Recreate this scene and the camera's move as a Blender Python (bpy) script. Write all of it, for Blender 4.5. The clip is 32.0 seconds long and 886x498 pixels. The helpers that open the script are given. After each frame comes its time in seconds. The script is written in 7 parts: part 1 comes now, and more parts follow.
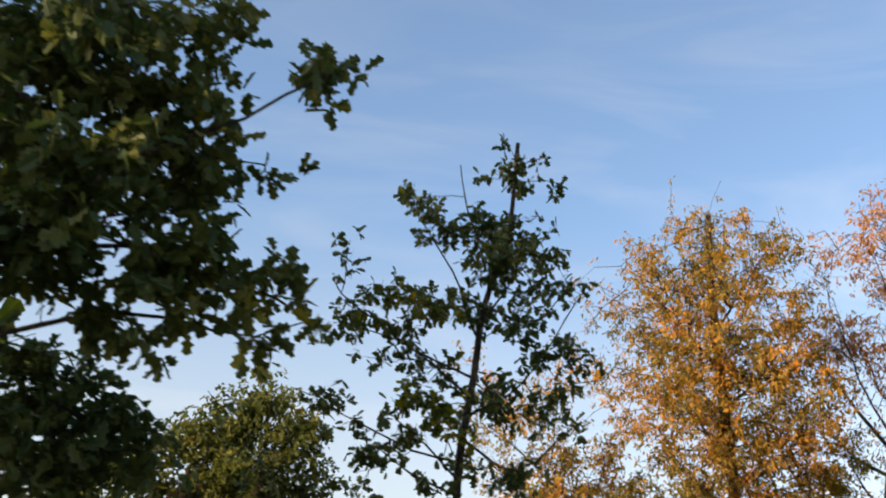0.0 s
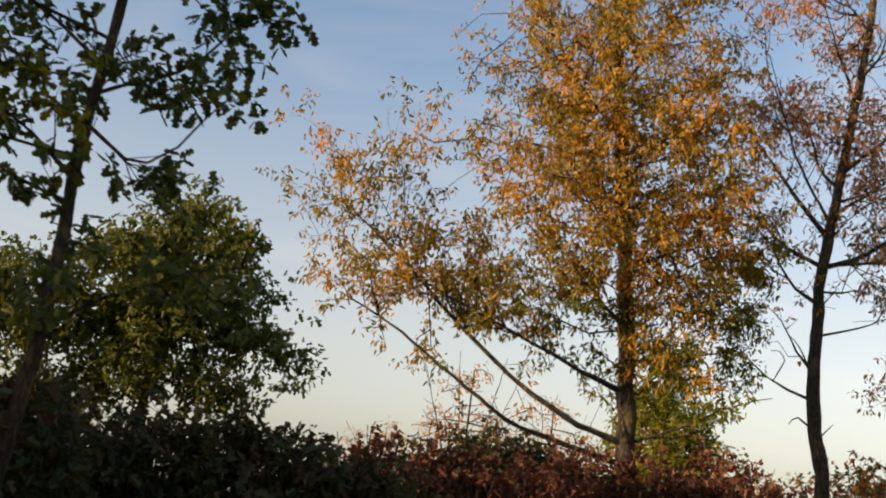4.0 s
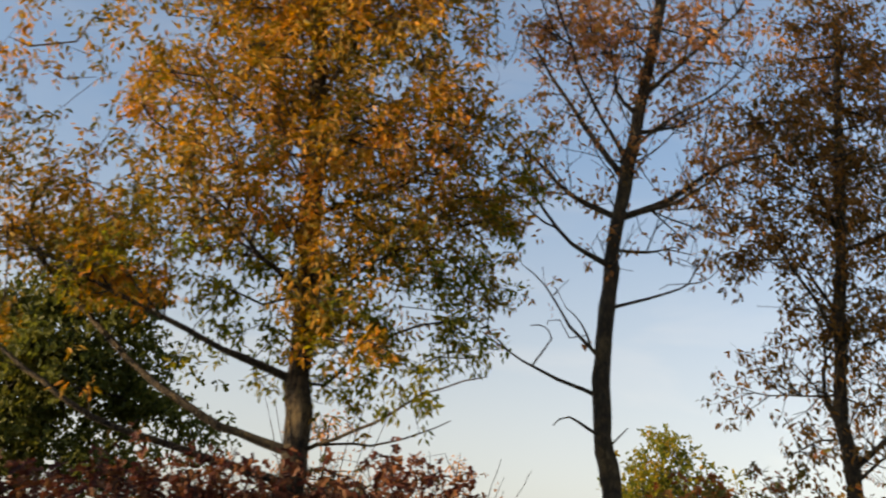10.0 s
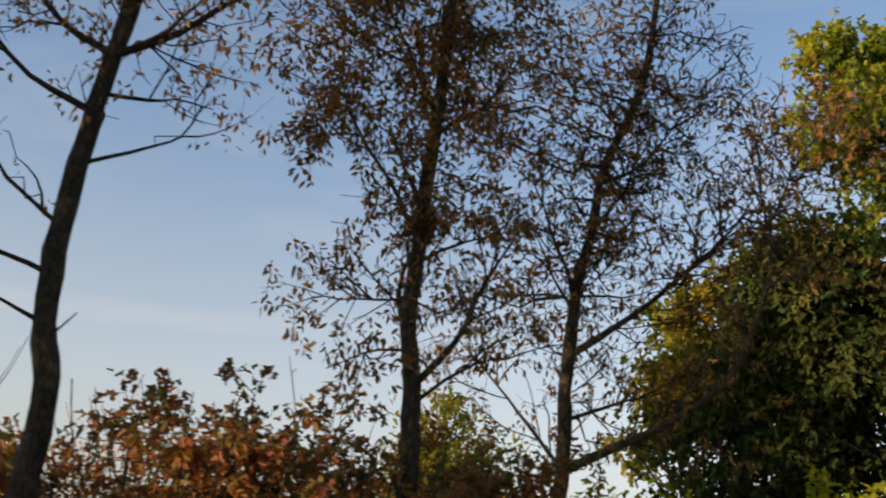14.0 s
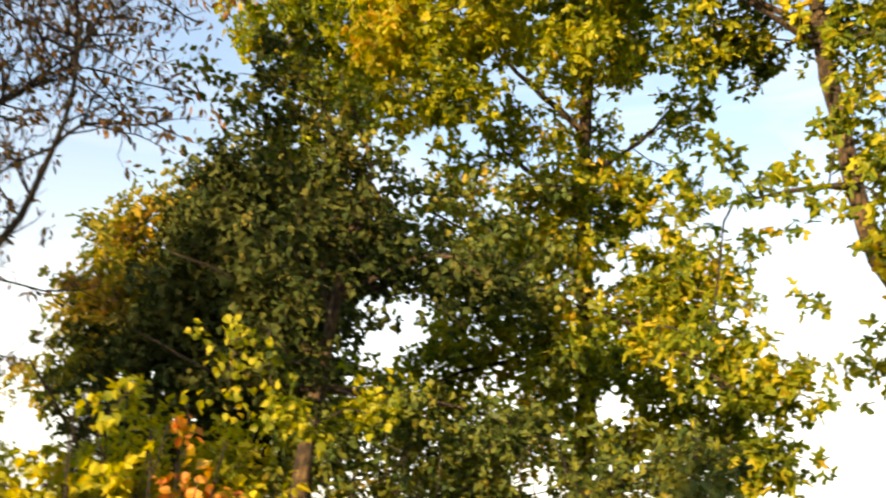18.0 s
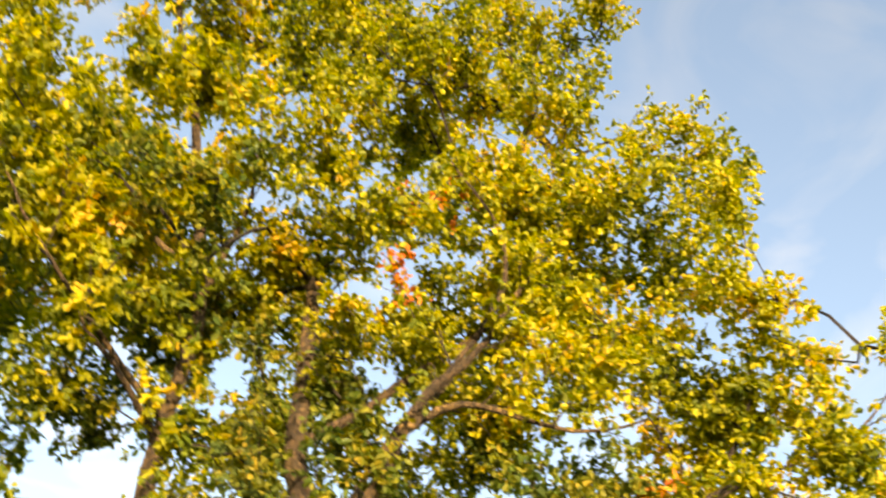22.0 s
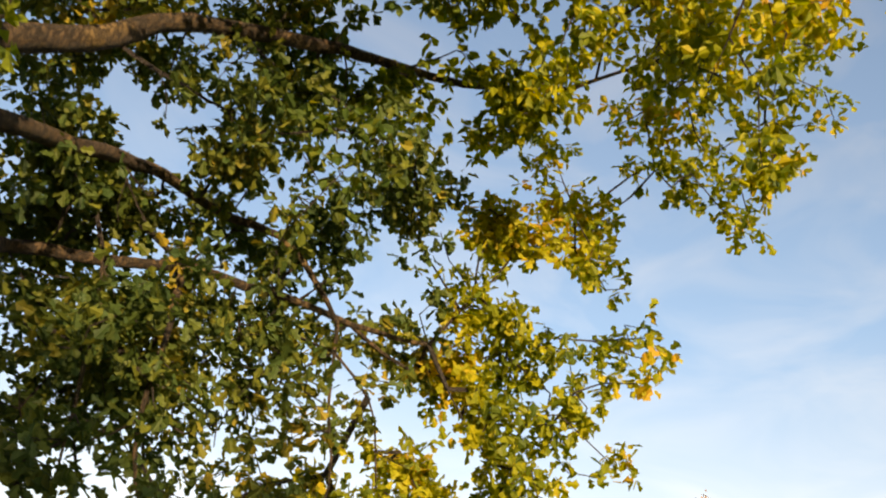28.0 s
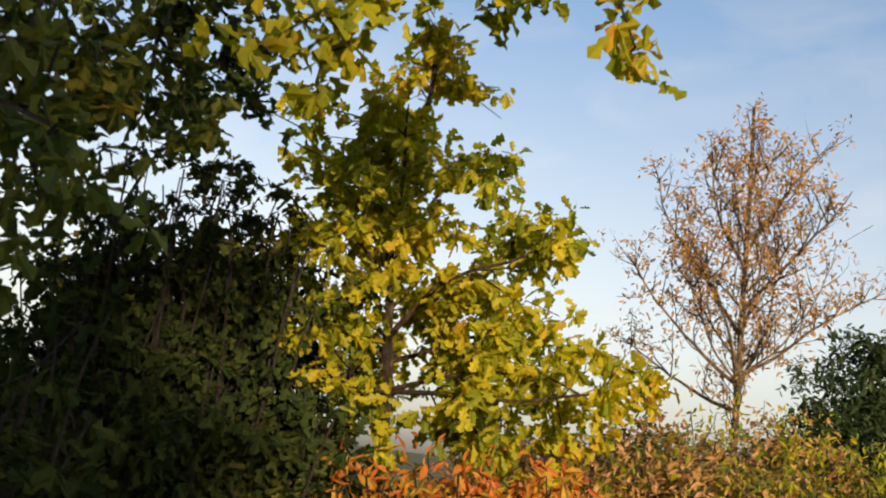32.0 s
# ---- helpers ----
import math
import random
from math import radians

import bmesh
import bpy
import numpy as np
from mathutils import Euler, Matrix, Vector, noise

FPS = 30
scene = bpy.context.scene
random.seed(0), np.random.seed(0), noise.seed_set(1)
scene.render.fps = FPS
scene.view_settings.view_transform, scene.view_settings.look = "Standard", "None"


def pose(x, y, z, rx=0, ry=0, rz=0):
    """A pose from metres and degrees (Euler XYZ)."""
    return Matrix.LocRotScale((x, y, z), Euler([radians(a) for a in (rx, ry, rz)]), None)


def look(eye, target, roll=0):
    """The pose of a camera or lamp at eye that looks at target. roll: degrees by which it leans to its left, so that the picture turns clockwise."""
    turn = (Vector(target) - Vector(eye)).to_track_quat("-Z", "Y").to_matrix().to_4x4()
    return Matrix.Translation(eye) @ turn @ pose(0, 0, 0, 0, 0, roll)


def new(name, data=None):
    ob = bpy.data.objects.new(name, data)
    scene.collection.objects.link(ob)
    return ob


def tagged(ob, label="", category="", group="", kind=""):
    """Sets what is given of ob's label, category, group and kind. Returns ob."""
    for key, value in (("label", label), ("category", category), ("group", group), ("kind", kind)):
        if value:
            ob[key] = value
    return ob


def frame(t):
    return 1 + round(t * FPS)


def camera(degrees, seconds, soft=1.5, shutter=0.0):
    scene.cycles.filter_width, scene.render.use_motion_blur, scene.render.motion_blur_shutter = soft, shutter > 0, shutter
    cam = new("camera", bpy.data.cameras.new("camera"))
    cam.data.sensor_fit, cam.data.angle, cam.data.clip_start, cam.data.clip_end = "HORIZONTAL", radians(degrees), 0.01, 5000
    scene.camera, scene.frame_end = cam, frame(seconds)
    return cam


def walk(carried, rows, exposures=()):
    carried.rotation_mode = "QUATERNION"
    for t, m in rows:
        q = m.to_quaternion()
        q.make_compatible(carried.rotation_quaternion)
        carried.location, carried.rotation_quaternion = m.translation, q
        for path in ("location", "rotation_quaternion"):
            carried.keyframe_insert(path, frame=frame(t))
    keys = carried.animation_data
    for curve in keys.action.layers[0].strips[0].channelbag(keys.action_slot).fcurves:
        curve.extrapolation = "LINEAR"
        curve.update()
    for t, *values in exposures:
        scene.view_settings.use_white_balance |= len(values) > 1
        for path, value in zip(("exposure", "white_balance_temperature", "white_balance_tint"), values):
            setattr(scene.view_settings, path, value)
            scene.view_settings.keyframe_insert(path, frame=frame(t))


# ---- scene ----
cam = camera(46.0, 32.0, soft=2.0, shutter=0.4)
ROWS = [
    (0.0, pose(0.017, 0.021, 1.635, 113.05, -5.00, 0.11)),
    (0.5, pose(0.337, 0.521, 1.623, 112.48, -4.87, -0.48)),
    (1.0, pose(0.609, 1.049, 1.650, 109.04, -3.30, -1.15)),
    (1.5, pose(0.954, 1.570, 1.637, 107.21, -3.90, 0.85)),
    (2.0, pose(1.290, 2.060, 1.619, 107.68, -7.00, 0.40)),
    (2.5, pose(1.619, 2.522, 1.644, 106.84, -6.23, 0.98)),
    (3.0, pose(2.046, 2.951, 1.632, 105.71, -4.43, 2.05)),
    (3.5, pose(2.450, 3.339, 1.600, 107.58, -4.87, 0.44)),
    (4.0, pose(2.832, 3.799, 1.647, 104.39, -5.95, 0.78)),
    (4.5, pose(3.264, 4.223, 1.639, 104.20, -6.18, 2.86)),
    (6.5, pose(4.530, 6.310, 1.412, 107.57, -7.69, 3.26)),
    (7.0, pose(4.833, 6.663, 1.468, 108.76, -8.28, 3.23)),
    (7.5, pose(5.325, 6.974, 1.471, 108.19, -7.76, 5.31)),
    (8.0, pose(5.749, 7.292, 1.454, 107.65, -6.54, 3.85)),
    (8.5, pose(6.214, 7.663, 1.464, 108.24, -5.39, 3.79)),
    (9.0, pose(6.726, 7.992, 1.476, 107.44, -6.58, 3.50)),
    (9.5, pose(7.207, 8.355, 1.466, 107.21, -8.85, 4.08)),
    (10.0, pose(7.688, 8.787, 1.486, 109.48, -4.83, 4.17)),
    (10.5, pose(8.174, 9.125, 1.521, 108.22, -4.34, 3.20)),
    (11.0, pose(8.646, 9.549, 1.524, 108.02, -4.81, 1.71)),
    (11.5, pose(9.124, 9.965, 1.529, 107.52, -3.28, -0.07)),
    (12.0, pose(9.638, 10.322, 1.561, 108.02, -4.12, -1.06)),
    (12.5, pose(10.127, 10.734, 1.583, 107.57, -4.67, -2.55)),
    (13.0, pose(10.606, 11.058, 1.543, 108.80, -3.17, -2.83)),
    (13.5, pose(11.072, 11.396, 1.574, 108.48, -4.29, -2.80)),
    (15.5, pose(13.310, 12.578, 1.514, 109.87, -3.73, -11.69)),
    (16.0, pose(13.755, 12.870, 1.534, 109.73, -1.75, -14.22)),
    (16.5, pose(14.124, 13.173, 1.552, 108.79, -2.03, -15.73)),
    (17.0, pose(14.523, 13.478, 1.571, 107.01, -2.61, -19.98)),
    (17.5, pose(15.064, 13.752, 1.599, 109.02, -1.61, -23.74)),
    (18.0, pose(15.311, 13.971, 1.610, 108.72, -3.78, -27.37)),
    (18.5, pose(15.644, 14.266, 1.665, 109.77, -4.89, -33.96)),
    (19.0, pose(15.890, 14.363, 1.738, 115.88, -7.30, -37.82)),
    (19.5, pose(16.059, 14.353, 1.846, 123.79, -10.54, -45.83)),
    (20.0, pose(16.131, 14.444, 1.893, 131.49, -11.61, -52.23)),
    (20.5, pose(16.146, 14.460, 1.919, 135.25, -10.90, -55.30)),
    (21.0, pose(16.132, 14.434, 1.934, 141.11, -8.78, -59.80)),
    (21.5, pose(16.141, 14.455, 1.906, 139.69, -7.46, -64.06)),
    (22.0, pose(16.168, 14.549, 1.881, 135.52, -9.16, -70.49)),
    (22.5, pose(16.440, 14.754, 1.877, 134.18, -9.09, -78.02)),
    (23.0, pose(16.632, 14.967, 1.915, 131.72, -6.39, -80.82)),
    (23.5, pose(16.839, 15.200, 1.928, 126.97, -3.89, -81.86)),
    (24.0, pose(17.200, 15.329, 1.902, 126.55, -2.44, -81.52)),
    (24.5, pose(17.576, 15.493, 1.891, 125.58, -4.07, -81.45)),
    (26.5, pose(18.789, 15.445, 1.515, 125.24, -4.97, -83.70)),
    (27.0, pose(19.196, 15.492, 1.484, 124.16, -3.23, -81.85)),
    (27.5, pose(19.602, 15.566, 1.488, 120.76, -5.55, -81.25)),
    (28.0, pose(20.014, 15.651, 1.495, 119.67, -3.96, -79.40)),
    (28.5, pose(20.436, 15.720, 1.442, 119.35, -4.15, -79.78)),
    (29.0, pose(20.830, 15.817, 1.416, 115.30, -6.83, -78.62)),
    (29.5, pose(21.288, 15.917, 1.410, 114.31, -5.37, -79.82)),
    (30.0, pose(21.776, 15.993, 1.362, 112.28, -3.92, -79.32)),
    (30.5, pose(22.200, 16.052, 1.329, 106.62, -5.86, -79.35)),
    (31.0, pose(22.664, 16.104, 1.330, 102.97, -5.71, -80.57)),
    (31.5, pose(23.107, 16.098, 1.302, 101.89, -5.89, -80.05)),
    (32.0, pose(23.511, 16.090, 1.289, 101.22, -7.36, -79.38)),
]
walk(cam, ROWS, [(0.0, 1.0, 7150, 12), (1.0, 0.75, 7800, 13), (2.0, 0.76, 8050, 13.3), (4.0, 0.74, 8200, 13.5), (9.0, 0.8, 8300, 14), (11.0, 0.66, 8000, 13), (12.5, 0.43, 7600, 12.7), (13.5, 0.5, 7500, 12.7), (15.5, 0.9, 8200, 14), (17.0, 1.3, 8900, 14.5), (18.0, 1.62, 9500, 14.5), (19.0, 1.72, 10400, 13.5), (21.0, 2.05, 10700, 13), (23.0, 1.72, 10300, 14), (24.5, 1.55, 9800, 14.8), (27.0, 1.25, 9400, 15), (28.0, 0.95, 9000, 14), (29.0, 0.75, 8500, 13), (30.0, 0.58, 8100, 13), (32.0, 0.42, 7700, 12.8)])

# ---- world and light ----
SUN_AZ, SUN_EL = 246.0, 10.5       # compass degrees clockwise from +y, degrees above the horizon
world = bpy.data.worlds.new("sky")
scene.world = world
world.use_nodes = True
wn = world.node_tree.nodes
sky = wn.new("ShaderNodeTexSky")
sky.sky_type = 'NISHITA'
sky.sun_disc = False
sky.sun_elevation = radians(SUN_EL)
sky.sun_rotation = radians(SUN_AZ)
sky.altitude = 100.0
sky.air_density = 1.0
sky.dust_density = 1.6
sky.ozone_density = 3.4
haze = wn.new("ShaderNodeHueSaturation")
# pale haze low over the horizon, clearer blue overhead
up, height = wn.new("ShaderNodeTexCoord"), wn.new("ShaderNodeSeparateXYZ")
world.node_tree.links.new(up.outputs["Generated"], height.inputs[0])
for socket, low, high in (("Saturation", 0.31, 0.92), ("Value", 1.04, 1.30)):
    mr = wn.new("ShaderNodeMapRange")
    mr.inputs["From Min"].default_value, mr.inputs["From Max"].default_value = 0.02, 0.42
    mr.inputs["To Min"].default_value, mr.inputs["To Max"].default_value = low, high
    world.node_tree.links.new(height.outputs["Z"], mr.inputs["Value"])
    world.node_tree.links.new(mr.outputs["Result"], haze.inputs[socket])
wn["Background"].inputs["Strength"].default_value = 0.15
world.node_tree.links.new(sky.outputs[0], haze.inputs["Color"])
# thin wisps of high cloud
wisp, stretch = wn.new("ShaderNodeTexNoise"), wn.new("ShaderNodeMapping")
stretch.inputs["Scale"].default_value = (1.0, 2.2, 5.0)
stretch.inputs["Rotation"].default_value = (0.0, 0.25, 0.5)
wisp.inputs["Scale"].default_value, wisp.inputs["Detail"].default_value, wisp.inputs["Distortion"].default_value = 2.2, 9.0, 1.2
amount, pale = wn.new("ShaderNodeMapRange"), wn.new("ShaderNodeHueSaturation")
amount.inputs["From Min"].default_value, amount.inputs["From Max"].default_value, amount.inputs["To Max"].default_value = 0.48, 0.78, 0.45
pale.inputs["Saturation"].default_value, pale.inputs["Value"].default_value = 0.55, 1.08
veil = wn.new("ShaderNodeMix")
veil.data_type = 'RGBA'
for a, b in ((up.outputs["Generated"], stretch.inputs["Vector"]), (stretch.outputs[0], wisp.inputs["Vector"]), (wisp.outputs["Fac"], amount.inputs["Value"]), (haze.outputs[0], pale.inputs["Color"]), (amount.outputs["Result"], veil.inputs["Factor"]), (haze.outputs[0], veil.inputs["A"]), (pale.outputs[0], veil.inputs["B"]), (veil.outputs["Result"], wn["Background"].inputs["Color"])):
    world.node_tree.links.new(a, b)

sun = new("sun", bpy.data.lights.new("sun", 'SUN'))
sun.data.energy = 5.0
sun.data.angle = radians(0.6)
sun.data.color = (1.0, 0.83, 0.58)
toward_sun = Vector((math.sin(radians(SUN_AZ)) * math.cos(radians(SUN_EL)), math.cos(radians(SUN_AZ)) * math.cos(radians(SUN_EL)), math.sin(radians(SUN_EL))))
sun.matrix_world = look(toward_sun * 60, (0, 0, 0))


# ---- materials ----
def material(name, rough=0.6):
    m = bpy.data.materials.new(name)
    m.use_nodes = True
    n, l = m.node_tree.nodes, m.node_tree.links
    b = n["Principled BSDF"]
    b.inputs["Roughness"].default_value = rough
    return m, n, l, b


def ramp(n, stops):
    r = n.new("ShaderNodeValToRGB")
    e = r.color_ramp.elements
    while len(e) < len(stops):
        e.new(0.5)
    for k, (p, c) in enumerate(stops):
        e[k].position, e[k].color = p, (*c, 1)
    return r


def leaf_material(name, colours, patch=0.5, glow=0.4, gloss=0.55, sheen=0.2):
    """Leaves: a colour by leaf, drifting in patches through the crown; light passes through the blade."""
    m, n, l, b = material(name, gloss)
    geo, co = n.new("ShaderNodeNewGeometry"), n.new("ShaderNodeTexCoord")
    big = n.new("ShaderNodeTexNoise")
    big.inputs["Scale"].default_value = 0.9
    big.inputs["Detail"].default_value = 3.0
    l.new(co.outputs["Object"], big.inputs["Vector"])
    spread = n.new("ShaderNodeMapRange")
    spread.inputs["From Min"].default_value, spread.inputs["From Max"].default_value = 0.3, 0.7
    l.new(big.outputs["Fac"], spread.inputs["Value"])
    mix = n.new("ShaderNodeMix")
    mix.inputs["Factor"].default_value = patch
    l.new(geo.outputs["Random Per Island"], mix.inputs["A"])
    l.new(spread.outputs["Result"], mix.inputs["B"])
    step = 1.0 / (len(colours) - 1)
    col = ramp(n, [(0.08 + 0.84 * k * step, c) for k, c in enumerate(colours)])
    l.new(mix.outputs["Result"], col.inputs["Fac"])
    fine = n.new("ShaderNodeTexNoise")
    fine.inputs["Scale"].default_value = 35.0
    l.new(co.outputs["Object"], fine.inputs["Vector"])
    val = n.new("ShaderNodeHueSaturation")
    tone = n.new("ShaderNodeMapRange")
    tone.inputs["To Min"].default_value, tone.inputs["To Max"].default_value = 0.7, 1.25
    l.new(fine.outputs["Fac"], tone.inputs["Value"])
    l.new(tone.outputs["Result"], val.inputs["Value"])
    l.new(col.outputs["Color"], val.inputs["Color"])
    l.new(val.outputs["Color"], b.inputs["Base Color"])
    b.inputs["Specular IOR Level"].default_value = sheen
    thru = n.new("ShaderNodeBsdfTranslucent")
    sat = n.new("ShaderNodeHueSaturation")
    sat.inputs["Saturation"].default_value, sat.inputs["Value"].default_value = 1.1, 1.5
    l.new(val.outputs["Color"], sat.inputs["Color"])
    l.new(sat.outputs["Color"], thru.inputs["Color"])
    ms = n.new("ShaderNodeMixShader")
    ms.inputs["Fac"].default_value = glow
    l.new(b.outputs[0], ms.inputs[1])
    l.new(thru.outputs[0], ms.inputs[2])
    l.new(ms.outputs[0], n["Material Output"].inputs["Surface"])
    return m


def bark_material(name, dark, light, lichen, scale=9.0):
    m, n, l, b = material(name, 0.85)
    co, mp = n.new("ShaderNodeTexCoord"), n.new("ShaderNodeMapping")
    mp.inputs["Scale"].default_value = (1.0, 1.0, 0.3)
    l.new(co.outputs["Object"], mp.inputs["Vector"])
    ridge = n.new("ShaderNodeTexNoise")
    ridge.inputs["Scale"].default_value, ridge.inputs["Detail"].default_value = scale * 3, 6.0
    ridge.inputs["Roughness"].default_value = 0.7
    l.new(mp.outputs[0], ridge.inputs["Vector"])
    col = ramp(n, [(0.32, dark), (0.68, light)])
    l.new(ridge.outputs["Fac"], col.inputs["Fac"])
    spot = n.new("ShaderNodeTexNoise")
    spot.inputs["Scale"].default_value, spot.inputs["Detail"].default_value = 2.6, 5.0
    l.new(co.outputs["Object"], spot.inputs["Vector"])
    where = ramp(n, [(0.52, (0, 0, 0)), (0.66, (1, 1, 1))])
    l.new(spot.outputs["Fac"], where.inputs["Fac"])
    mix = n.new("ShaderNodeMix")
    mix.data_type = 'RGBA'
    l.new(where.outputs["Color"], mix.inputs["Factor"])
    l.new(col.outputs["Color"], mix.inputs["A"])
    mix.inputs["B"].default_value = (*lichen, 1)
    l.new(mix.outputs["Result"], b.inputs["Base Color"])
    # darker fissures between the plates
    warp, crack = n.new("ShaderNodeVectorMath"), n.new("ShaderNodeTexVoronoi")
    warp.operation = 'MULTIPLY_ADD'
    warp.inputs[1].default_value = (0.12, 0.12, 0.12)
    l.new(ridge.outputs["Color"], warp.inputs[0])
    l.new(mp.outputs[0], warp.inputs[2])
    crack.feature = 'DISTANCE_TO_EDGE'
    crack.inputs["Scale"].default_value = scale * 2.4
    l.new(warp.outputs[0], crack.inputs["Vector"])
    split = ramp(n, [(0.0, (0.22, 0.2, 0.18)), (0.16, (1, 1, 1))])
    l.new(crack.outputs["Distance"], split.inputs["Fac"])
    fissure_mix = n.new("ShaderNodeMix")
    fissure_mix.data_type, fissure_mix.blend_type = 'RGBA', 'MULTIPLY'
    fissure_mix.inputs["Factor"].default_value = 0.85
    l.new(mix.outputs["Result"], fissure_mix.inputs["A"])
    l.new(split.outputs["Color"], fissure_mix.inputs["B"])
    l.new(fissure_mix.outputs["Result"], b.inputs["Base Color"])
    relief = n.new("ShaderNodeMath")
    relief.operation = 'ADD'
    l.new(split.outputs["Color"], relief.inputs[0])
    l.new(ridge.outputs["Fac"], relief.inputs[1])
    bump = n.new("ShaderNodeBump")
    bump.inputs["Strength"].default_value, bump.inputs["Distance"].default_value = 1.0, 0.04
    l.new(relief.outputs[0], bump.inputs["Height"])
    l.new(bump.outputs[0], b.inputs["Normal"])
    return m


BARK_CHERRY = bark_material("cherry_bark", (0.022, 0.016, 0.010), (0.125, 0.083, 0.042), (0.16, 0.11, 0.05))
BARK_OAK = bark_material("oak_bark", (0.022, 0.014, 0.007), (0.12, 0.07, 0.03), (0.17, 0.105, 0.036))
BARK_PALE = bark_material("pale_bark", (0.10, 0.07, 0.04), (0.30, 0.20, 0.11), (0.36, 0.25, 0.13))
BARK_THIN = bark_material("twig_bark", (0.03, 0.02, 0.016), (0.085, 0.058, 0.042), (0.08, 0.065, 0.045), 20.0)

LEAF_ORANGE = leaf_material("orange_cherry_leaves", [(0.07, 0.075, 0.016), (0.14, 0.115, 0.02), (0.28, 0.165, 0.026), (0.45, 0.22, 0.032), (0.54, 0.20, 0.04)], 0.5, 0.33)
LEAF_PINK = leaf_material("pink_cherry_leaves", [(0.16, 0.10, 0.03), (0.32, 0.15, 0.05), (0.46, 0.20, 0.08), (0.50, 0.24, 0.10), (0.45, 0.27, 0.06)], 0.35)
LEAF_BROWN = leaf_material("brown_cherry_leaves", [(0.05, 0.045, 0.016), (0.10, 0.068, 0.024), (0.21, 0.105, 0.034), (0.32, 0.145, 0.042), (0.13, 0.085, 0.034)], 0.4)
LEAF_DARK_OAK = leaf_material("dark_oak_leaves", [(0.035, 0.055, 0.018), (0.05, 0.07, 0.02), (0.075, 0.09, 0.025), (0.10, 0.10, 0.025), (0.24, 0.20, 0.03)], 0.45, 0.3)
LEAF_GREEN_OAK = leaf_material("green_oak_leaves", [(0.042, 0.072, 0.013), (0.082, 0.122, 0.015), (0.16, 0.188, 0.018), (0.30, 0.282, 0.022), (0.42, 0.25, 0.03)], 0.5, 0.45)
LEAF_YELLOW_OAK = leaf_material("yellow_oak_leaves", [(0.05, 0.082, 0.013), (0.112, 0.142, 0.015), (0.228, 0.236, 0.019), (0.355, 0.322, 0.025), (0.45, 0.26, 0.032)], 0.5, 0.45)
LEAF_MAPLE = leaf_material("maple_leaves", [(0.04, 0.065, 0.016), (0.075, 0.10, 0.02), (0.13, 0.145, 0.024), (0.25, 0.22, 0.03), (0.38, 0.26, 0.03)], 0.5, 0.4)
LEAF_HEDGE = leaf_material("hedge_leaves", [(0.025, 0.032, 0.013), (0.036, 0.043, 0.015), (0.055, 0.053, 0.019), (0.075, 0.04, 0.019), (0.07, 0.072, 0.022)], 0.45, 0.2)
LEAF_RED = leaf_material("red_hedge_leaves", [(0.03, 0.018, 0.014), (0.06, 0.022, 0.018), (0.10, 0.03, 0.02), (0.18, 0.07, 0.03), (0.035, 0.032, 0.015)], 0.45, 0.25)
LEAF_MIXED = leaf_material("mixed_hedge_leaves", [(0.04, 0.05, 0.016), (0.09, 0.09, 0.025), (0.18, 0.10, 0.03), (0.24, 0.07, 0.03), (0.34, 0.16, 0.03)], 0.5, 0.3)
LEAF_SUMAC = leaf_material("scarlet_leaves", [(0.30, 0.10, 0.03), (0.42, 0.12, 0.035), (0.50, 0.19, 0.04), (0.44, 0.28, 0.05), (0.20, 0.19, 0.04)], 0.5, 0.4)
LEAF_COPPER = leaf_material("copper_leaves", [(0.20, 0.12, 0.06), (0.34, 0.19, 0.07), (0.46, 0.26, 0.08), (0.44, 0.26, 0.14), (0.28, 0.20, 0.06)], 0.35, 0.35)
LEAF_NEEDLE = leaf_material("pine_needles", [(0.012, 0.026, 0.009), (0.018, 0.034, 0.011), (0.026, 0.044, 0.013), (0.04, 0.055, 0.016)], 0.5, 0.1)
# darker copy of the oak leaves: shade on low boughs put into the colour
LEAF_SHADED_OAK = leaf_material("shaded_oak_leaves", [(0.03, 0.055, 0.015), (0.045, 0.075, 0.018), (0.07, 0.095, 0.02), (0.13, 0.14, 0.022), (0.32, 0.22, 0.03)], 0.5, 0.35)
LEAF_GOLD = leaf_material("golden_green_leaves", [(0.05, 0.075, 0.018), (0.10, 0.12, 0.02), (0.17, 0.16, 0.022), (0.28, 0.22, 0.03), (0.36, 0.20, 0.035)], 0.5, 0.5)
# near-black leaves carry the shade of the maples and bushes in their colour
LEAF_SHADE = leaf_material("shade_tinted_leaves", [(0.012, 0.022, 0.008), (0.02, 0.034, 0.010), (0.034, 0.048, 0.013), (0.055, 0.062, 0.016), (0.10, 0.085, 0.02)], 0.5, 0.15, 0.7, 0.06)
# dimmer oak leaves; the shade inside the crown is in the colour
LEAF_DIM_OAK = leaf_material("dimmed_oak_leaves", [(0.028, 0.055, 0.011), (0.05, 0.085, 0.014), (0.085, 0.115, 0.017), (0.15, 0.155, 0.02), (0.30, 0.22, 0.03)], 0.5, 0.4)
# lighter copy of the yellow oak leaves, sunshine put into the colour
LEAF_SUN_OAK = leaf_material("sun_tinted_oak_leaves", [(0.08, 0.12, 0.016), (0.18, 0.21, 0.02), (0.33, 0.31, 0.028), (0.44, 0.37, 0.03), (0.45, 0.27, 0.035)], 0.5, 0.45)
LEAF_FAR = leaf_material("far_tree_leaves", [(0.035, 0.05, 0.014), (0.06, 0.07, 0.016), (0.10, 0.105, 0.02), (0.17, 0.14, 0.028)], 0.5, 0.35)
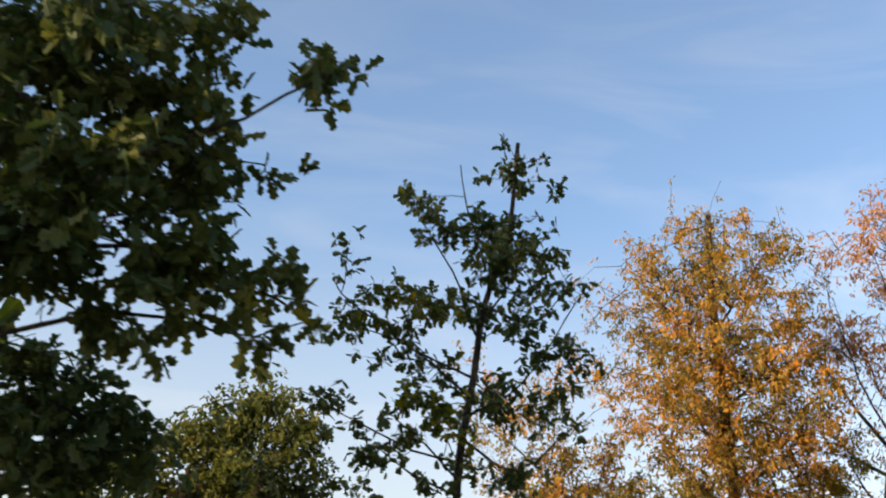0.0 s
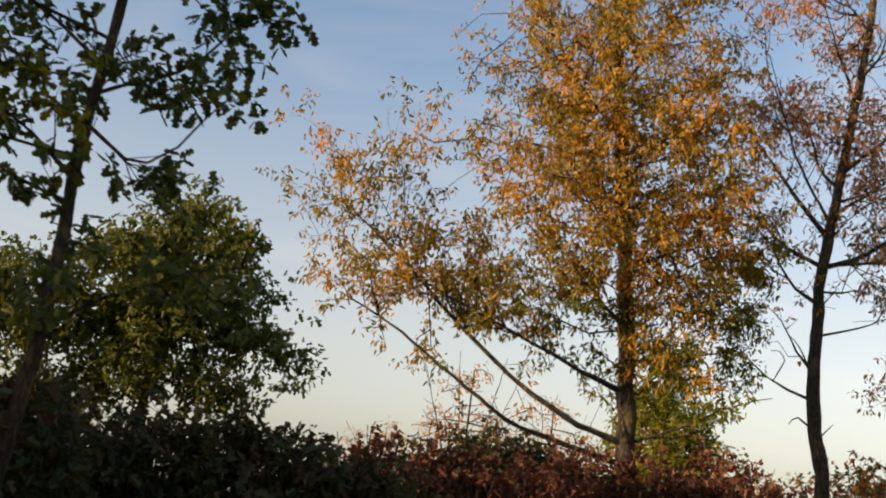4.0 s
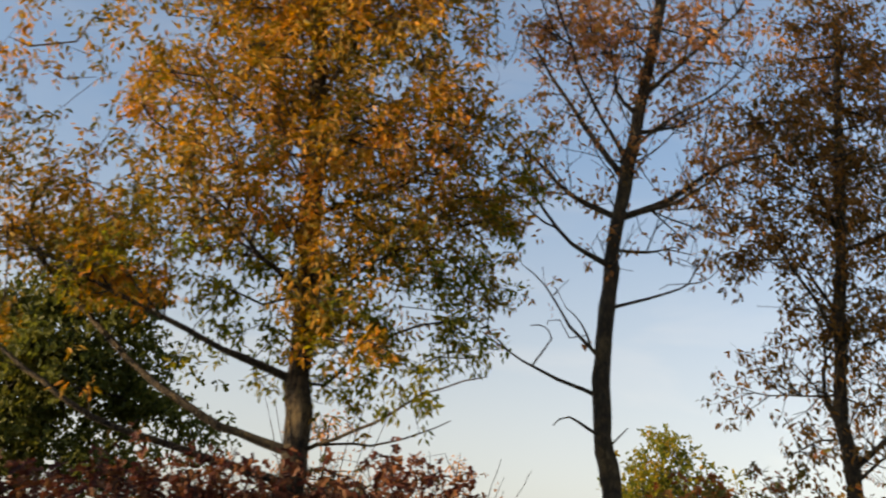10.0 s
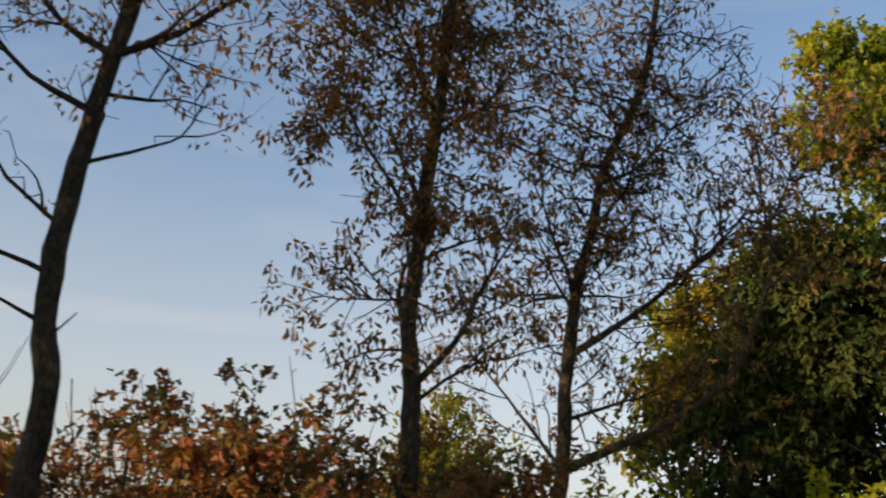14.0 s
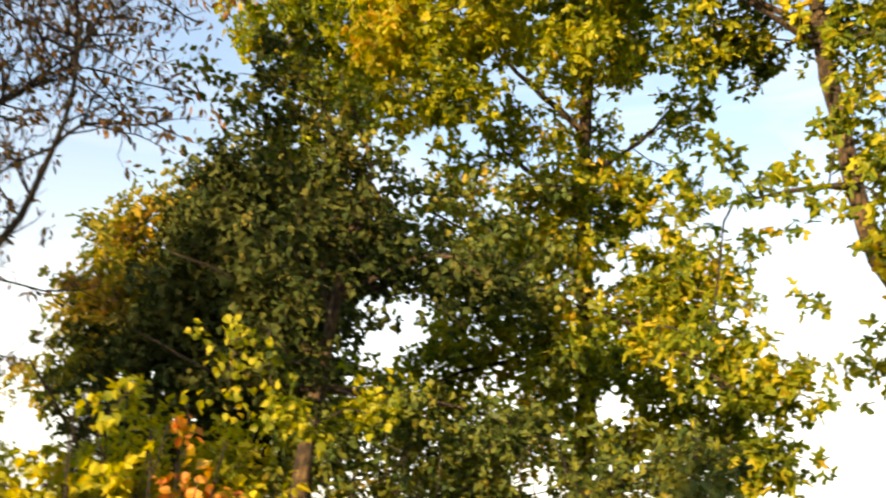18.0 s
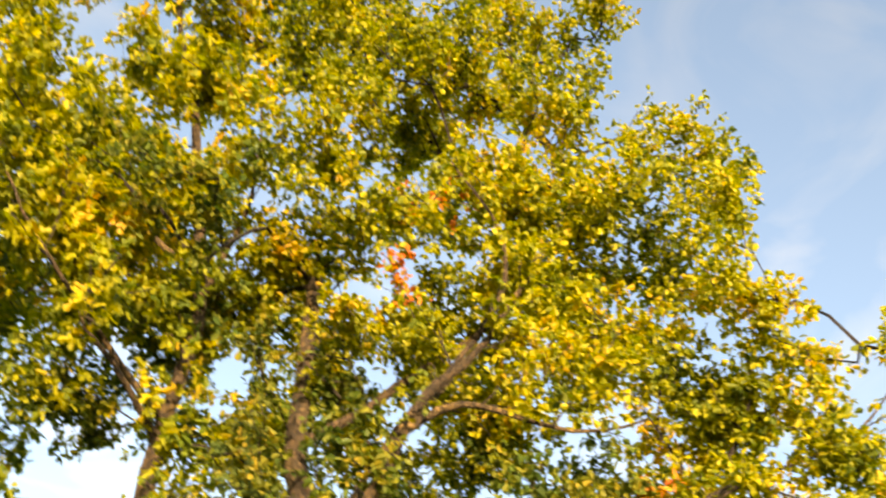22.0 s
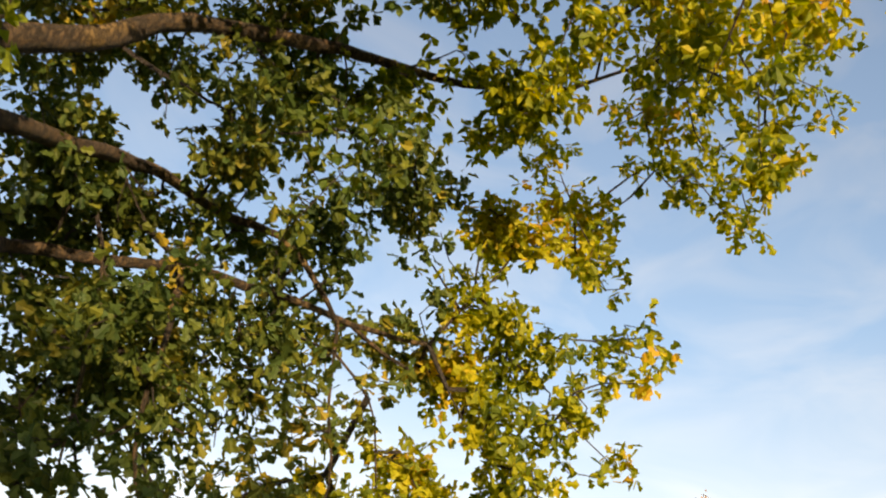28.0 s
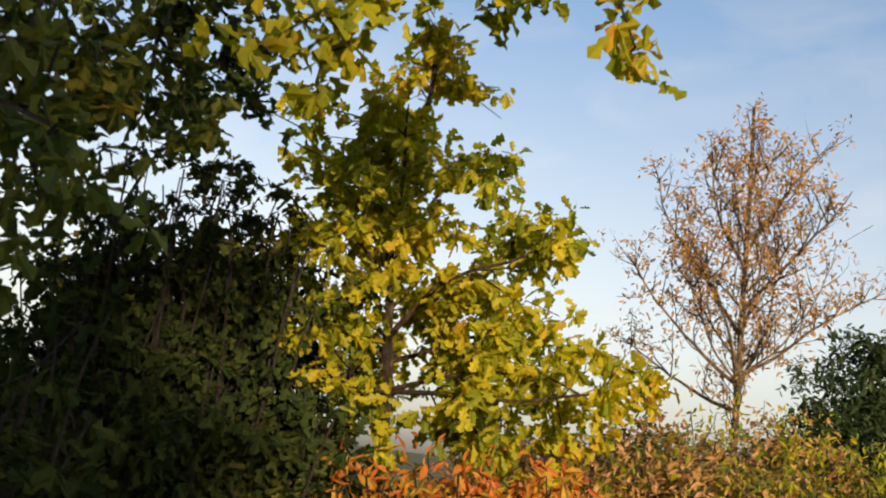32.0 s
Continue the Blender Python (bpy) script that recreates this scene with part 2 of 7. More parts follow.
GRASS_BLADE = leaf_material("grass_blades", [(0.07, 0.10, 0.02), (0.14, 0.15, 0.03), (0.26, 0.20, 0.05), (0.34, 0.22, 0.07)], 0.5, 0.35)

m_ground, n, l, b = material("meadow", 0.95)
co = n.new("ShaderNodeTexCoord")
n1, n2 = n.new("ShaderNodeTexNoise"), n.new("ShaderNodeTexNoise")
n1.inputs["Scale"].default_value, n2.inputs["Scale"].default_value = 0.15, 9.0
n1.inputs["Detail"].default_value = n2.inputs["Detail"].default_value = 6.0
l.new(co.outputs["Object"], n1.inputs["Vector"])
l.new(co.outputs["Object"], n2.inputs["Vector"])
c1 = ramp(n, [(0.35, (0.05, 0.075, 0.02)), (0.55, (0.09, 0.10, 0.03)), (0.7, (0.16, 0.13, 0.05))])
c2 = ramp(n, [(0.3, (0.45, 0.45, 0.45)), (0.7, (1, 1, 1))])
l.new(n1.outputs["Fac"], c1.inputs["Fac"])
l.new(n2.outputs["Fac"], c2.inputs["Fac"])
mu = n.new("ShaderNodeMix")
mu.data_type, mu.blend_type = 'RGBA', 'MULTIPLY'
mu.inputs["Factor"].default_value = 1.0
l.new(c1.outputs["Color"], mu.inputs["A"])
l.new(c2.outputs["Color"], mu.inputs["B"])
l.new(mu.outputs["Result"], b.inputs["Base Color"])
bp = n.new("ShaderNodeBump")
bp.inputs["Strength"].default_value, bp.inputs["Distance"].default_value = 1.0, 0.1
l.new(n2.outputs["Fac"], bp.inputs["Height"])
l.new(bp.outputs[0], b.inputs["Normal"])


# ---- mesh tools ----
def mesh_object(name, verts, faces, mat, parent=None, smooth=False):
    """verts: n x 3, faces: one array per polygon size."""
    me = bpy.data.meshes.new(name)
    faces = [np.asarray(f) for f in faces if len(f)]
    loops = np.concatenate([f.ravel() for f in faces])
    sizes = np.concatenate([np.full(len(f), f.shape[1]) for f in faces])
    starts = np.concatenate([[0], np.cumsum(sizes)[:-1]])
    me.vertices.add(len(verts))
    me.vertices.foreach_set("co", np.asarray(verts, np.float32).ravel())
    me.loops.add(len(loops))
    me.loops.foreach_set("vertex_index", loops.astype(np.int32))
    me.polygons.add(len(sizes))
    me.polygons.foreach_set("loop_start", starts.astype(np.int32))
    me.polygons.foreach_set("use_smooth", np.full(len(sizes), smooth))
    me.update(calc_edges=True)
    me.materials.append(mat)
    ob = new(name, me)
    if parent is not None:
        ob.parent = parent
    return ob


def unit(v):
    return v / np.maximum(np.linalg.norm(v, axis=-1, keepdims=True), 1e-9)


def smooth_line(pts, step):
    """A Catmull-Rom curve through the points, cut in steps of about that length."""
    p = np.array(pts, float)
    p = np.vstack([2 * p[0] - p[1], p, 2 * p[-1] - p[-2]])
    out = []
    for k in range(1, len(p) - 2):
        n = max(2, int(np.linalg.norm(p[k + 1] - p[k]) / step + 0.5))
        s = np.linspace(0, 1, n, endpoint=False)[:, None]
        a, b, c, d = p[k - 1:k + 3]
        out.append(0.5 * (2 * b + (c - a) * s + (2 * a - 5 * b + 4 * c - d) * s ** 2 + (3 * b - a - 3 * c + d) * s ** 3))
    return np.vstack(out + [p[-2:-1]])


def tube(line, radii, sides, rng, lump=0.08):
    """A bark-covered tube along the line, slightly lumpy, closed at its tip."""
    t = unit(np.gradient(line, axis=0))
    ref = np.array([0.31, 0.77, 0.55]) if abs(t[0] @ [0.31, 0.77, 0.55]) < 0.9 else np.array([1.0, 0, 0])
    u = unit(np.cross(t, ref))
    w = np.cross(t, u)
    a = np.arange(sides) * 2 * np.pi / sides
    r = radii[:, None] * (1 + lump * rng.standard_normal((len(line), sides)))
    v = line[:, None] + r[..., None] * (np.cos(a)[None, :, None] * u[:, None] + np.sin(a)[None, :, None] * w[:, None])
    k = np.arange(len(line) - 1)[:, None] * sides
    j = np.arange(sides)
    q = np.stack([k + j, k + (j + 1) % sides, k + sides + (j + 1) % sides, k + sides + j], -1).reshape(-1, 4)
    cap = (np.arange(sides) + (len(line) - 1) * sides)[None]
    return v.reshape(-1, 3), q, cap


LEAVES = {
    # outline points (across, along), from the stalk round to the stalk; folded along the midrib
    "lance": ([(0.0, 0.0), (0.18, 0.35), (0.15, 0.65), (0.0, 1.0), (-0.15, 0.65), (-0.18, 0.35)], 0.10),
    "oak": ([(0.0, 0.0), (0.25, 0.30), (0.14, 0.46), (0.34, 0.76), (0.0, 1.0), (-0.34, 0.76), (-0.14, 0.46), (-0.25, 0.30)], 0.08),
    "lobed": ([(0.0, 0.0), (0.22, 0.24), (0.11, 0.36), (0.34, 0.54), (0.18, 0.66), (0.27, 0.88), (0.0, 1.0), (-0.27, 0.88), (-0.18, 0.66), (-0.34, 0.54), (-0.11, 0.36), (-0.22, 0.24)], 0.08),
    "sprig": ([(0.0, 0.0), (0.46, 0.28), (0.15, 0.42), (0.24, 0.80), (0.0, 1.0), (-0.24, 0.80), (-0.15, 0.42), (-0.46, 0.28)], 0.09),
    "small": ([(0.0, 0.0), (0.22, 0.32), (0.31, 0.70), (0.0, 1.0), (-0.31, 0.70), (-0.22, 0.32)], 0.10),
    "broad": ([(0.0, 0.0), (0.34, 0.18), (0.42, 0.5), (0.18, 0.72), (0.0, 1.0), (-0.18, 0.72), (-0.42, 0.5), (-0.34, 0.18)], 0.09),
    "blade": ([(0.012, 0.0), (0.018, 0.5), (0.0, 1.0), (-0.018, 0.5)], 0.02),
    "clump": ([(0.0, 0.0), (0.42, 0.28), (0.16, 0.44), (0.26, 0.82), (0.0, 1.0), (-0.26, 0.82), (-0.16, 0.44), (-0.42, 0.28)], 0.15),
}


def leaf_mesh(name, places, tips, faces_up, sizes, shape, mat, parent):
    """One blade per place: it points along tips and turns its upper side to faces_up."""
    outline, fold = LEAVES[shape]
    o = np.array(outline)
    k = len(o)
    half = k // 2
    y = unit(tips)
    x = unit(np.cross(y, faces_up))
    z = np.cross(x, y)
    s = sizes[:, None, None]
    lift = fold * np.abs(o[:, 0]) / 0.3 - 0.12 * o[:, 1] ** 2
    v = places[:, None] + s * (o[None, :, 0, None] * x[:, None] + o[None, :, 1, None] * y[:, None] + lift[None, :, None] * z[:, None])
    first = (np.arange(len(places)) * k)[:, None]
    right = np.concatenate([first + np.arange(0, half + 1)], 1)
    left = np.concatenate([first + np.arange(half, k), first], 1)
    return mesh_object(name, v.reshape(-1, 3), [np.vstack([right, left])], mat, parent)


class Tree:
    """A tree: a trunk, limbs through given bends, and a crown that fills the given round masses: every
    leaf cluster is joined to the nearest wood by a twig of its own, and the wood thickens towards the trunk."""

    def __init__(self, name, seed, bark, label, category="tree", group="", kind=""):
        self.rng = np.random.default_rng(seed)
        self.name, self.bark = name, bark
        self.root = tagged(new(name), label, category, group, kind)
        self.lines, self.masses = [], []
        self.waves, self.phase = unit(self.rng.standard_normal((4, 3))) * np.array([[4.2], [5.4], [7.0], [8.6]]), self.rng.random(4) * 6.28
        self.gaps = -0.55
        self.habit = None
        self.fine = {}

    def trunk(self, radius, *pts):
        self.root.location = (pts[0][0], pts[0][1], 0.0)
        self.lines.append(("trunk", np.array(pts, float), radius, 0.35 * radius))
        return self

    def limb(self, radius, *pts):
        self.lines.append(("limb", np.array(pts, float), radius, max(0.006, 0.22 * radius)))
        return self

    def crown(self, per_metre, leafy, *balls, tint=None):
        """Clusters per cubic metre and their share of leaves, in balls of (x, y, z, radius); tint: a leaf material of their own."""
        for x, y, z, r in balls:
            self.masses.append((np.array((x, y, z)), r, per_metre, leafy, tint))
        return self

    def shoots(self, per_metre, length, rise, leafy, low=3.0, radius=0.009):
        """Side shoots along the limbs and the upper trunk: how many, how long, how strongly they turn upwards, their share of leaves."""
        self.habit = (per_metre, length, rise, leafy, low, radius)
        return self

    def grow(self, wood, j, owner, way, length, radius, rise, level):
        """One shoot from node j, forking on its way; wood: lists of places, parents, owners, radii and places along the shoot."""
        rng, (place, parent, owners, girth, along) = self.rng, wood
        n = max(3, int(length / 0.16))
        p, made = place[j], []
        for k in range(1, n + 1):
            way = unit(way + np.array([0, 0, 0.10 * rise]) + rng.standard_normal(3) * 0.13)
            p = p + way * (length / n)
            place.append(p)
            parent.append(j)
            owners.append(owner)
            girth.append(radius * (1 - 0.72 * k / n))
            along.append(k / n)
            j = len(place) - 1
            made.append((j, way))
        if level:
            for m in range(max(2, int(length * 4))):
                k = int(rng.uniform(0.15, 0.85) * n)
                j, w = made[k]
                side = unit(np.cross(w, rng.standard_normal(3)))
                self.grow(wood, j, owner, unit(w + 0.85 * side + np.array([0, 0, 0.15 * rise])), length * rng.uniform(0.25, 0.55), girth[j] * 0.75, rise, level - 1)

    def build(self, leaf, shape, size, number, spread, droop=0.3, deep=1.35, twig=0.0035, detail=10, reach=0.3):
        rng, off = self.rng, np.array(self.root.location)
        nodes, parent, owner, away, solid = [], [], [], [], []
        shown, thick = [], []
        for which, (kind, pts, r0, r1) in enumerate(self.lines):
            if kind == "limb" and nodes:
                # a limb starts inside the wood that bears it
                gap = np.linalg.norm(np.array(nodes) - pts[0], axis=1)
                j = int(np.argmin(gap))
                if gap[j] < 1.2:
                    pts = np.vstack([nodes[j], pts[1:]])
                    r0 = min(r0, 0.85 * thick[j])
                    r1 = min(r1, 0.5 * r0)
            line = smooth_line(pts, 0.22)
            if kind == "limb" and len(line) > 3:
                wob = rng.standard_normal((len(line) + 4, 3)) * 0.045
                wob = np.stack([np.convolve(wob[:, c], np.ones(5) / 5, "valid") for c in range(3)], 1)
                line = line + wob * np.minimum(1, np.arange(len(line)) / 3)[:, None]
            n0 = len(nodes)
            s = np.linspace(0, 1, len(line))
            radii = r0 + (r1 - r0) * s ** 0.8
            thick.extend(radii)
            if kind == "trunk":
                radii = radii * (1 + 0.55 * np.exp(-(line[:, 2] + 0.1) / 0.35))
            v, q, cap = tube(line - off, radii, detail if kind == "trunk" else max(6, detail - 3), rng)
            shown.append(mesh_object(kind, v, [q, cap], self.bark, self.root, True))
            for k, p in enumerate(line):
                nodes.append(p)
                parent.append(n0 + k - 1 if k else -1)
                owner.append(which)
                away.append(0.0 if kind == "trunk" else 0.22 * k * 0.25)
                solid.append(kind == "limb" or k > 0.45 * len(line))
        n_fixed = len(nodes)
        girth, along = list(thick), [0.0] * n_fixed
        if self.habit:
            per_metre, length, rise, share, low, radius = self.habit
            wood = (nodes, parent, owner, girth, along)
            for which, (kind, pts, r0, r1) in enumerate(self.lines):
                idx = [i for i in range(n_fixed) if owner[i] == which]
                for m in range(int(len(idx) * 0.22 * per_metre * (0.8 if kind == "trunk" else 0.3 if r0 < 0.017 else 1.0) + rng.random())):
                    f = rng.uniform(0.18, 0.98)
                    i = idx[min(len(idx) - 2, int(f * len(idx)))]
                    if nodes[i][2] < low:
                        continue
                    t = unit(nodes[i + 1] - nodes[i])
                    side = unit(np.cross(t, rng.standard_normal(3)))
                    grown = length * rng.uniform(0.45, 1.15) * (1.15 - 0.6 * f)
                    self.grow(wood, i, which, unit(0.55 * t + 0.85 * side + np.array([0, 0, 0.25 * rise])), grown, min(radius, 0.6 * girth[i]), rise, 1)
        n_shoot = len(nodes)
        solid += [True] * (n_shoot - n_fixed)
        away += [0.25 + 0.3 * a for a in along[n_fixed:]]
        # cluster places, evenly loose in each mass
        tips, leafy, tints = [], [], []
        for c, r, d, share, tint in self.masses:
            n = max(2, int(1.18 * d * 4.19 * r ** 3 * deep + rng.random()))
            u = unit(rng.standard_normal((n, 3)))
            rad = rng.random((n, 1)) ** 0.42
            q = c + u * rad * r * np.array([1.0, 1.0, 0.95]) * np.array([deep ** 0.5, deep ** 0.5, 1.0])
            # hollows run through the whole crown: sprays and gaps, not round balls
            hollow = np.sin(q @ self.waves.T + self.phase).sum(1)
            q = q[(hollow > self.gaps) | (rng.random(n) < 0.25)]
            tips.append(q)
            leafy.append(np.full(len(q), share))
            tints.extend([tint] * len(q))
        tips, leafy = np.vstack(tips), np.concatenate(leafy)
        cap_n = n_shoot + len(tips) * 14
        arr = np.zeros((cap_n, 3))
        arr[:n_shoot] = nodes
        cost = np.full(cap_n, 1e9)
        cost[:n_shoot] = np.where(solid, away, 1e9)
        fixed = arr[:n_shoot][np.array(solid)]
        near = np.min(np.linalg.norm(tips[:, None] - fixed[None, ::2], axis=2), axis=1)
        used = n_shoot
        ends, shares, dyes = [], [], []
        for i in range(n_fixed, n_shoot):
            # leaves sit on the outer part of the shoots
            if along[i] > 0.35 and rng.random() < 0.75:
                ends.append(i)
                shares.append(self.habit[3] * (0.4 + 0.6 * along[i]))
                dyes.append(tints[int(np.argmin(np.linalg.norm(tips - nodes[i], axis=1)))])
        for i in np.argsort(near):
            p = tips[i]
            dist = np.linalg.norm(arr[:used] - p, axis=1)
            j = int(np.argmin(dist + cost[:used]))
            a, d = arr[j], dist[j]
            n = max(1, int(d / reach))
            bend = np.array([0, 0, 0.10 * d]) + rng.standard_normal(3) * 0.05 * d
            prev = j
            for k in range(1, n + 1):
                s = k / n
                arr[used] = a + (p - a) * s + bend * (s * (1 - s) * 2) + (rng.standard_normal(3) * 0.015 if k < n else 0)
                parent.append(prev)
                owner.append(owner[j])
                cost[used] = cost[j] + 0.25 * d * s
                prev = used
                used += 1
                if used >= cap_n:
                    break
            ends.append(prev)
            shares.append(leafy[i])
            dyes.append(tints[i])
            if used >= cap_n - 20:
                break
        parent, owner = np.array(parent), np.array(owner)
        load = np.zeros(used)
        load[ends] = 1.0
        for k in range(used - 1, n_fixed - 1, -1):
            load[parent[k]] += load[k]
        rad = twig * np.maximum(load, 0.6) ** 0.42
        rad[n_fixed:n_shoot] = np.maximum(np.array(girth[n_fixed:]), np.minimum(rad[n_fixed:n_shoot], 2 * np.array(girth[n_fixed:])))
        ends, shares = np.array(ends), np.array(shares)
        # twigs and leaves, limb by limb
        new_nodes = np.arange(n_fixed, used)
        for which, ob in enumerate(shown):
            idx = new_nodes[owner[n_fixed:used] == which]
            if not len(idx):
                continue
            a, b = arr[parent[idx]] - off, arr[idx] - off
            ra = np.minimum(rad[parent[idx]], rad[idx] * 1.3)
            t = unit(b - a)
            u = unit(np.cross(t, np.array([0.3, 0.5, 0.81])))
            w = np.cross(t, u)
            ang = np.arange(3) * np.pi / 1.5
            ring = np.cos(ang)[None, :, None] * u[:, None] + np.sin(ang)[None, :, None] * w[:, None]
            v = np.concatenate([a[:, None] - t[:, None] * 0.004 + ring * ra[:, None, None], b[:, None] + ring * rad[idx][:, None, None]], 1)
            k0 = (np.arange(len(idx)) * 6)[:, None]
            q = np.concatenate([k0 + np.array([s, (s + 1) % 3, 3 + (s + 1) % 3, 3 + s]) for s in range(3)])
            tagged(mesh_object("branchwork", v.reshape(-1, 3), [q], BARK_THIN, ob), kind="stuff")
            own = owner[ends] == which
            for dye in dict.fromkeys(dyes):
                form, big, many = self.fine.get(dye, (shape, size, number))
                self.leaves(ob, off, own & np.array([d is dye for d in dyes]), ends, shares, arr, parent, dye or leaf, form, big, many, spread, droop)
        return self.root

    def leaves(self, ob, off, own, ends, shares, arr, parent, leaf, shape, size, number, spread, droop):
        rng = self.rng
        mine, share = ends[own], shares[own]
        if leaf is None or not len(mine):
            return
        n = rng.poisson(number * share)
        src = np.repeat(mine, n)
        if not len(src):
            return
        # leaves stand in tufts of five or six round the ends of the shoots
        tuft = np.arange(len(src)) // 6 * 6
        back = rng.random((len(src), 1))[tuft] * 0.9
        heart = arr[src[tuft]] * (1 - back) + arr[parent[src[tuft]]] * back + (rng.standard_normal((len(src), 3)) * spread * np.array([1, 1, 0.75]))[tuft]
        loose = 0.16 * size if shape in ("oak", "lobed", "sprig", "small") else 0.25 * size + 0.15 * spread
        pos = heart + rng.standard_normal((len(src), 3)) * loose
        tipdir = unit(unit(rng.standard_normal((len(src), 3))) + 0.6 * unit(pos - heart + 1e-4) + np.array([0, 0, -droop * 1.6]))
        face = unit(np.array([0, 0, 1.0 - 0.7 * droop]) + rng.standard_normal((len(src), 3)) * (0.45 + 0.5 * droop))
        sz = size * rng.uniform(0.65, 1.25, len(src))
        tagged(leaf_mesh("foliage", pos - off, tipdir, face, sz, shape, leaf, ob), kind="stuff")


def shrub(name, seed, x, y, h, r, leaf, shape, size, number, label, group="", density=23.0, stems=6, spread=0.10, droop=0.3, category="shrub", low=0.5):
    """A bush of several stems from the ground with leaves to its foot."""
    rng = np.random.default_rng(seed)
    t = Tree(name, seed, BARK_THIN, label, category, group)
    t.trunk(0.03, (x, y, -0.05), (x + 0.02, y, 0.35 * h), (x + rng.normal() * 0.1 * r, y + rng.normal() * 0.1 * r, 0.75 * h))
    for k in range(stems):
        a = k * 2 * math.pi / stems + rng.random() * 0.8
        q = r * rng.uniform(0.5, 0.85)
        t.limb(0.018, (x + 0.05 * math.cos(a), y + 0.05 * math.sin(a), 0.02), (x + 0.45 * q * math.cos(a), y + 0.45 * q * math.sin(a), 0.42 * h), (x + q * math.cos(a), y + q * math.sin(a), h * rng.uniform(0.6, 0.92)))
    for k in range(7):
        a, q = rng.random() * 6.28, r * 0.62 * math.sqrt(rng.random())
        z = h * rng.uniform(low, 0.84)
        s = min(r * 0.5, h - z)
        t.crown(density, 1.0, (x + q * math.cos(a), y + q * math.sin(a), z, max(0.25, s)))
    t.crown(density, 1.0, (x, y, h - 0.42 * r, 0.42 * r), (x, y, 0.6 * h, 0.6 * r))
    t.crown(0.15 * density, 1.0, (x, y, 0.35 * h, 0.7 * r))
    t.gaps = -1.4
    return t.build(leaf, shape, size, number, spread, droop, deep=1.15, detail=6, reach=0.6)


# ---- ground ----
gx = np.concatenate([[-2500, -900, -300, -120], np.linspace(-60, 110, 86), [160, 300, 900, 2500]])
gy = np.concatenate([[-2500, -900, -300, -100], np.linspace(-40, 70, 56), [120, 300, 900, 2500]])
px, py = np.meshgrid(gx, gy, indexing="ij")
near_w = np.exp(-((px - 15) / 60) ** 2 - ((py - 14) / 50) ** 2)
pz = (0.06 * np.sin(px * 0.7) * np.cos(py * 0.55) + 0.05 * np.sin(px * 0.23 + py * 0.31)) * near_w - 0.04
gi = np.arange(px.size).reshape(px.shape)
gq = np.stack([gi[:-1, :-1], gi[1:, :-1], gi[1:, 1:], gi[:-1, 1:]], -1).reshape(-1, 4)
tagged(mesh_object("ground", np.stack([px, py, pz], -1).reshape(-1, 3), [gq], m_ground, None, True), "rough autumn meadow grass beside a footpath", "ground", kind="structure")


# ---- trees along the walk ----

near_oak = Tree("oak_tree", 11, BARK_OAK, "oak with dark green lobed leaves overhanging the path, in shade")
near_oak.trunk(0.16, (-3.6, 4.9, -0.1), (-3.5, 4.85, 1.5), (-3.3, 4.8, 3.2), (-3.2, 4.8, 4.8), (-3, 4.8, 6.2))
near_oak.limb(0.03, (-3.45, 4.85, 2), (-2.33, 4.22, 2.81), (-2.01, 4.33, 3.41), (-1.54, 4.38, 3.89), (-1.18, 4.4, 4.12), (-0.8, 4.53, 4.48))
near_oak.limb(0.028, (-3.4, 4.85, 2.4), (-2.29, 4.23, 3.08), (-1.86, 4.59, 3.43), (-1.46, 4.62, 3.42), (-1.17, 4.61, 3.31), (-0.96, 4.68, 3.3), (-0.78, 4.74, 3.22))
near_oak.limb(0.04, (-3.3, 4.8, 3.2), (-2.66, 4.53, 3.91), (-2.31, 4.54, 4.34), (-1.92, 4.57, 4.67), (-1.59, 4.58, 4.95))
near_oak.limb(0.028, (-3.45, 4.85, 2), (-2.44, 4.71, 2.85), (-1.94, 4.77, 3.14), (-1.47, 4.83, 3.2), (-1.05, 4.86, 3.14))
near_oak.crown(88, 1.0, (-2.36, 4.52, 4.56, 0.29), (-1.81, 4.18, 4.37, 0.27), (-1.57, 4.48, 4.66, 0.14), (-1.46, 4.51, 4.81, 0.09), (-2.21, 4.68, 4.2, 0.32), (-1.62, 4.46, 4.18, 0.25), (-1.31, 4.56, 4.24, 0.11), (-1.1, 4.64, 4.27, 0.1), (-0.93, 4.69, 4.48, 0.07), (-0.84, 4.73, 4.62, 0.04), (-1.86, 4.17, 3.49, 0.3), (-1.64, 4.77, 3.87, 0.32), (-1.28, 4.57, 3.89, 0.17), (-1.11, 4.63, 3.97, 0.07), (-1.23, 4.59, 3.54, 0.11), (-1.54, 4.48, 3.35, 0.24))
near_oak.crown(88, 1.0, (-2.06, 4.63, 3.4, 0.22), (-1.28, 4.57, 3.24, 0.16), (-1.72, 4.74, 3.21, 0.16), (-1.09, 4.64, 3.31, 0.07), (-0.87, 4.71, 3.43, 0.06), (-0.7, 4.77, 3.22, 0.08), (-1.41, 4.53, 2.99, 0.09), (-1, 4.67, 3.05, 0.09), (-2.7, 4.94, 4.93, 0.26), (-2.44, 4.18, 3.88, 0.29), (-2.31, 4.23, 3.34, 0.25), (-2.35, 4.74, 3.95, 0.26), (-1.69, 4.12, 3.68, 0.2), (-2.77, 6.26, 3.3, 0.28), (-2.52, 6.57, 3.04, 0.32), (-2.62, 6.32, 2.62, 0.37))
near_oak.crown(88, 1.0, (-2.19, 6.8, 2.9, 0.29), (-2.42, 6.39, 3.33, 0.14), (-2.06, 6.53, 3.14, 0.11), (-3, 6.17, 2.97, 0.34))
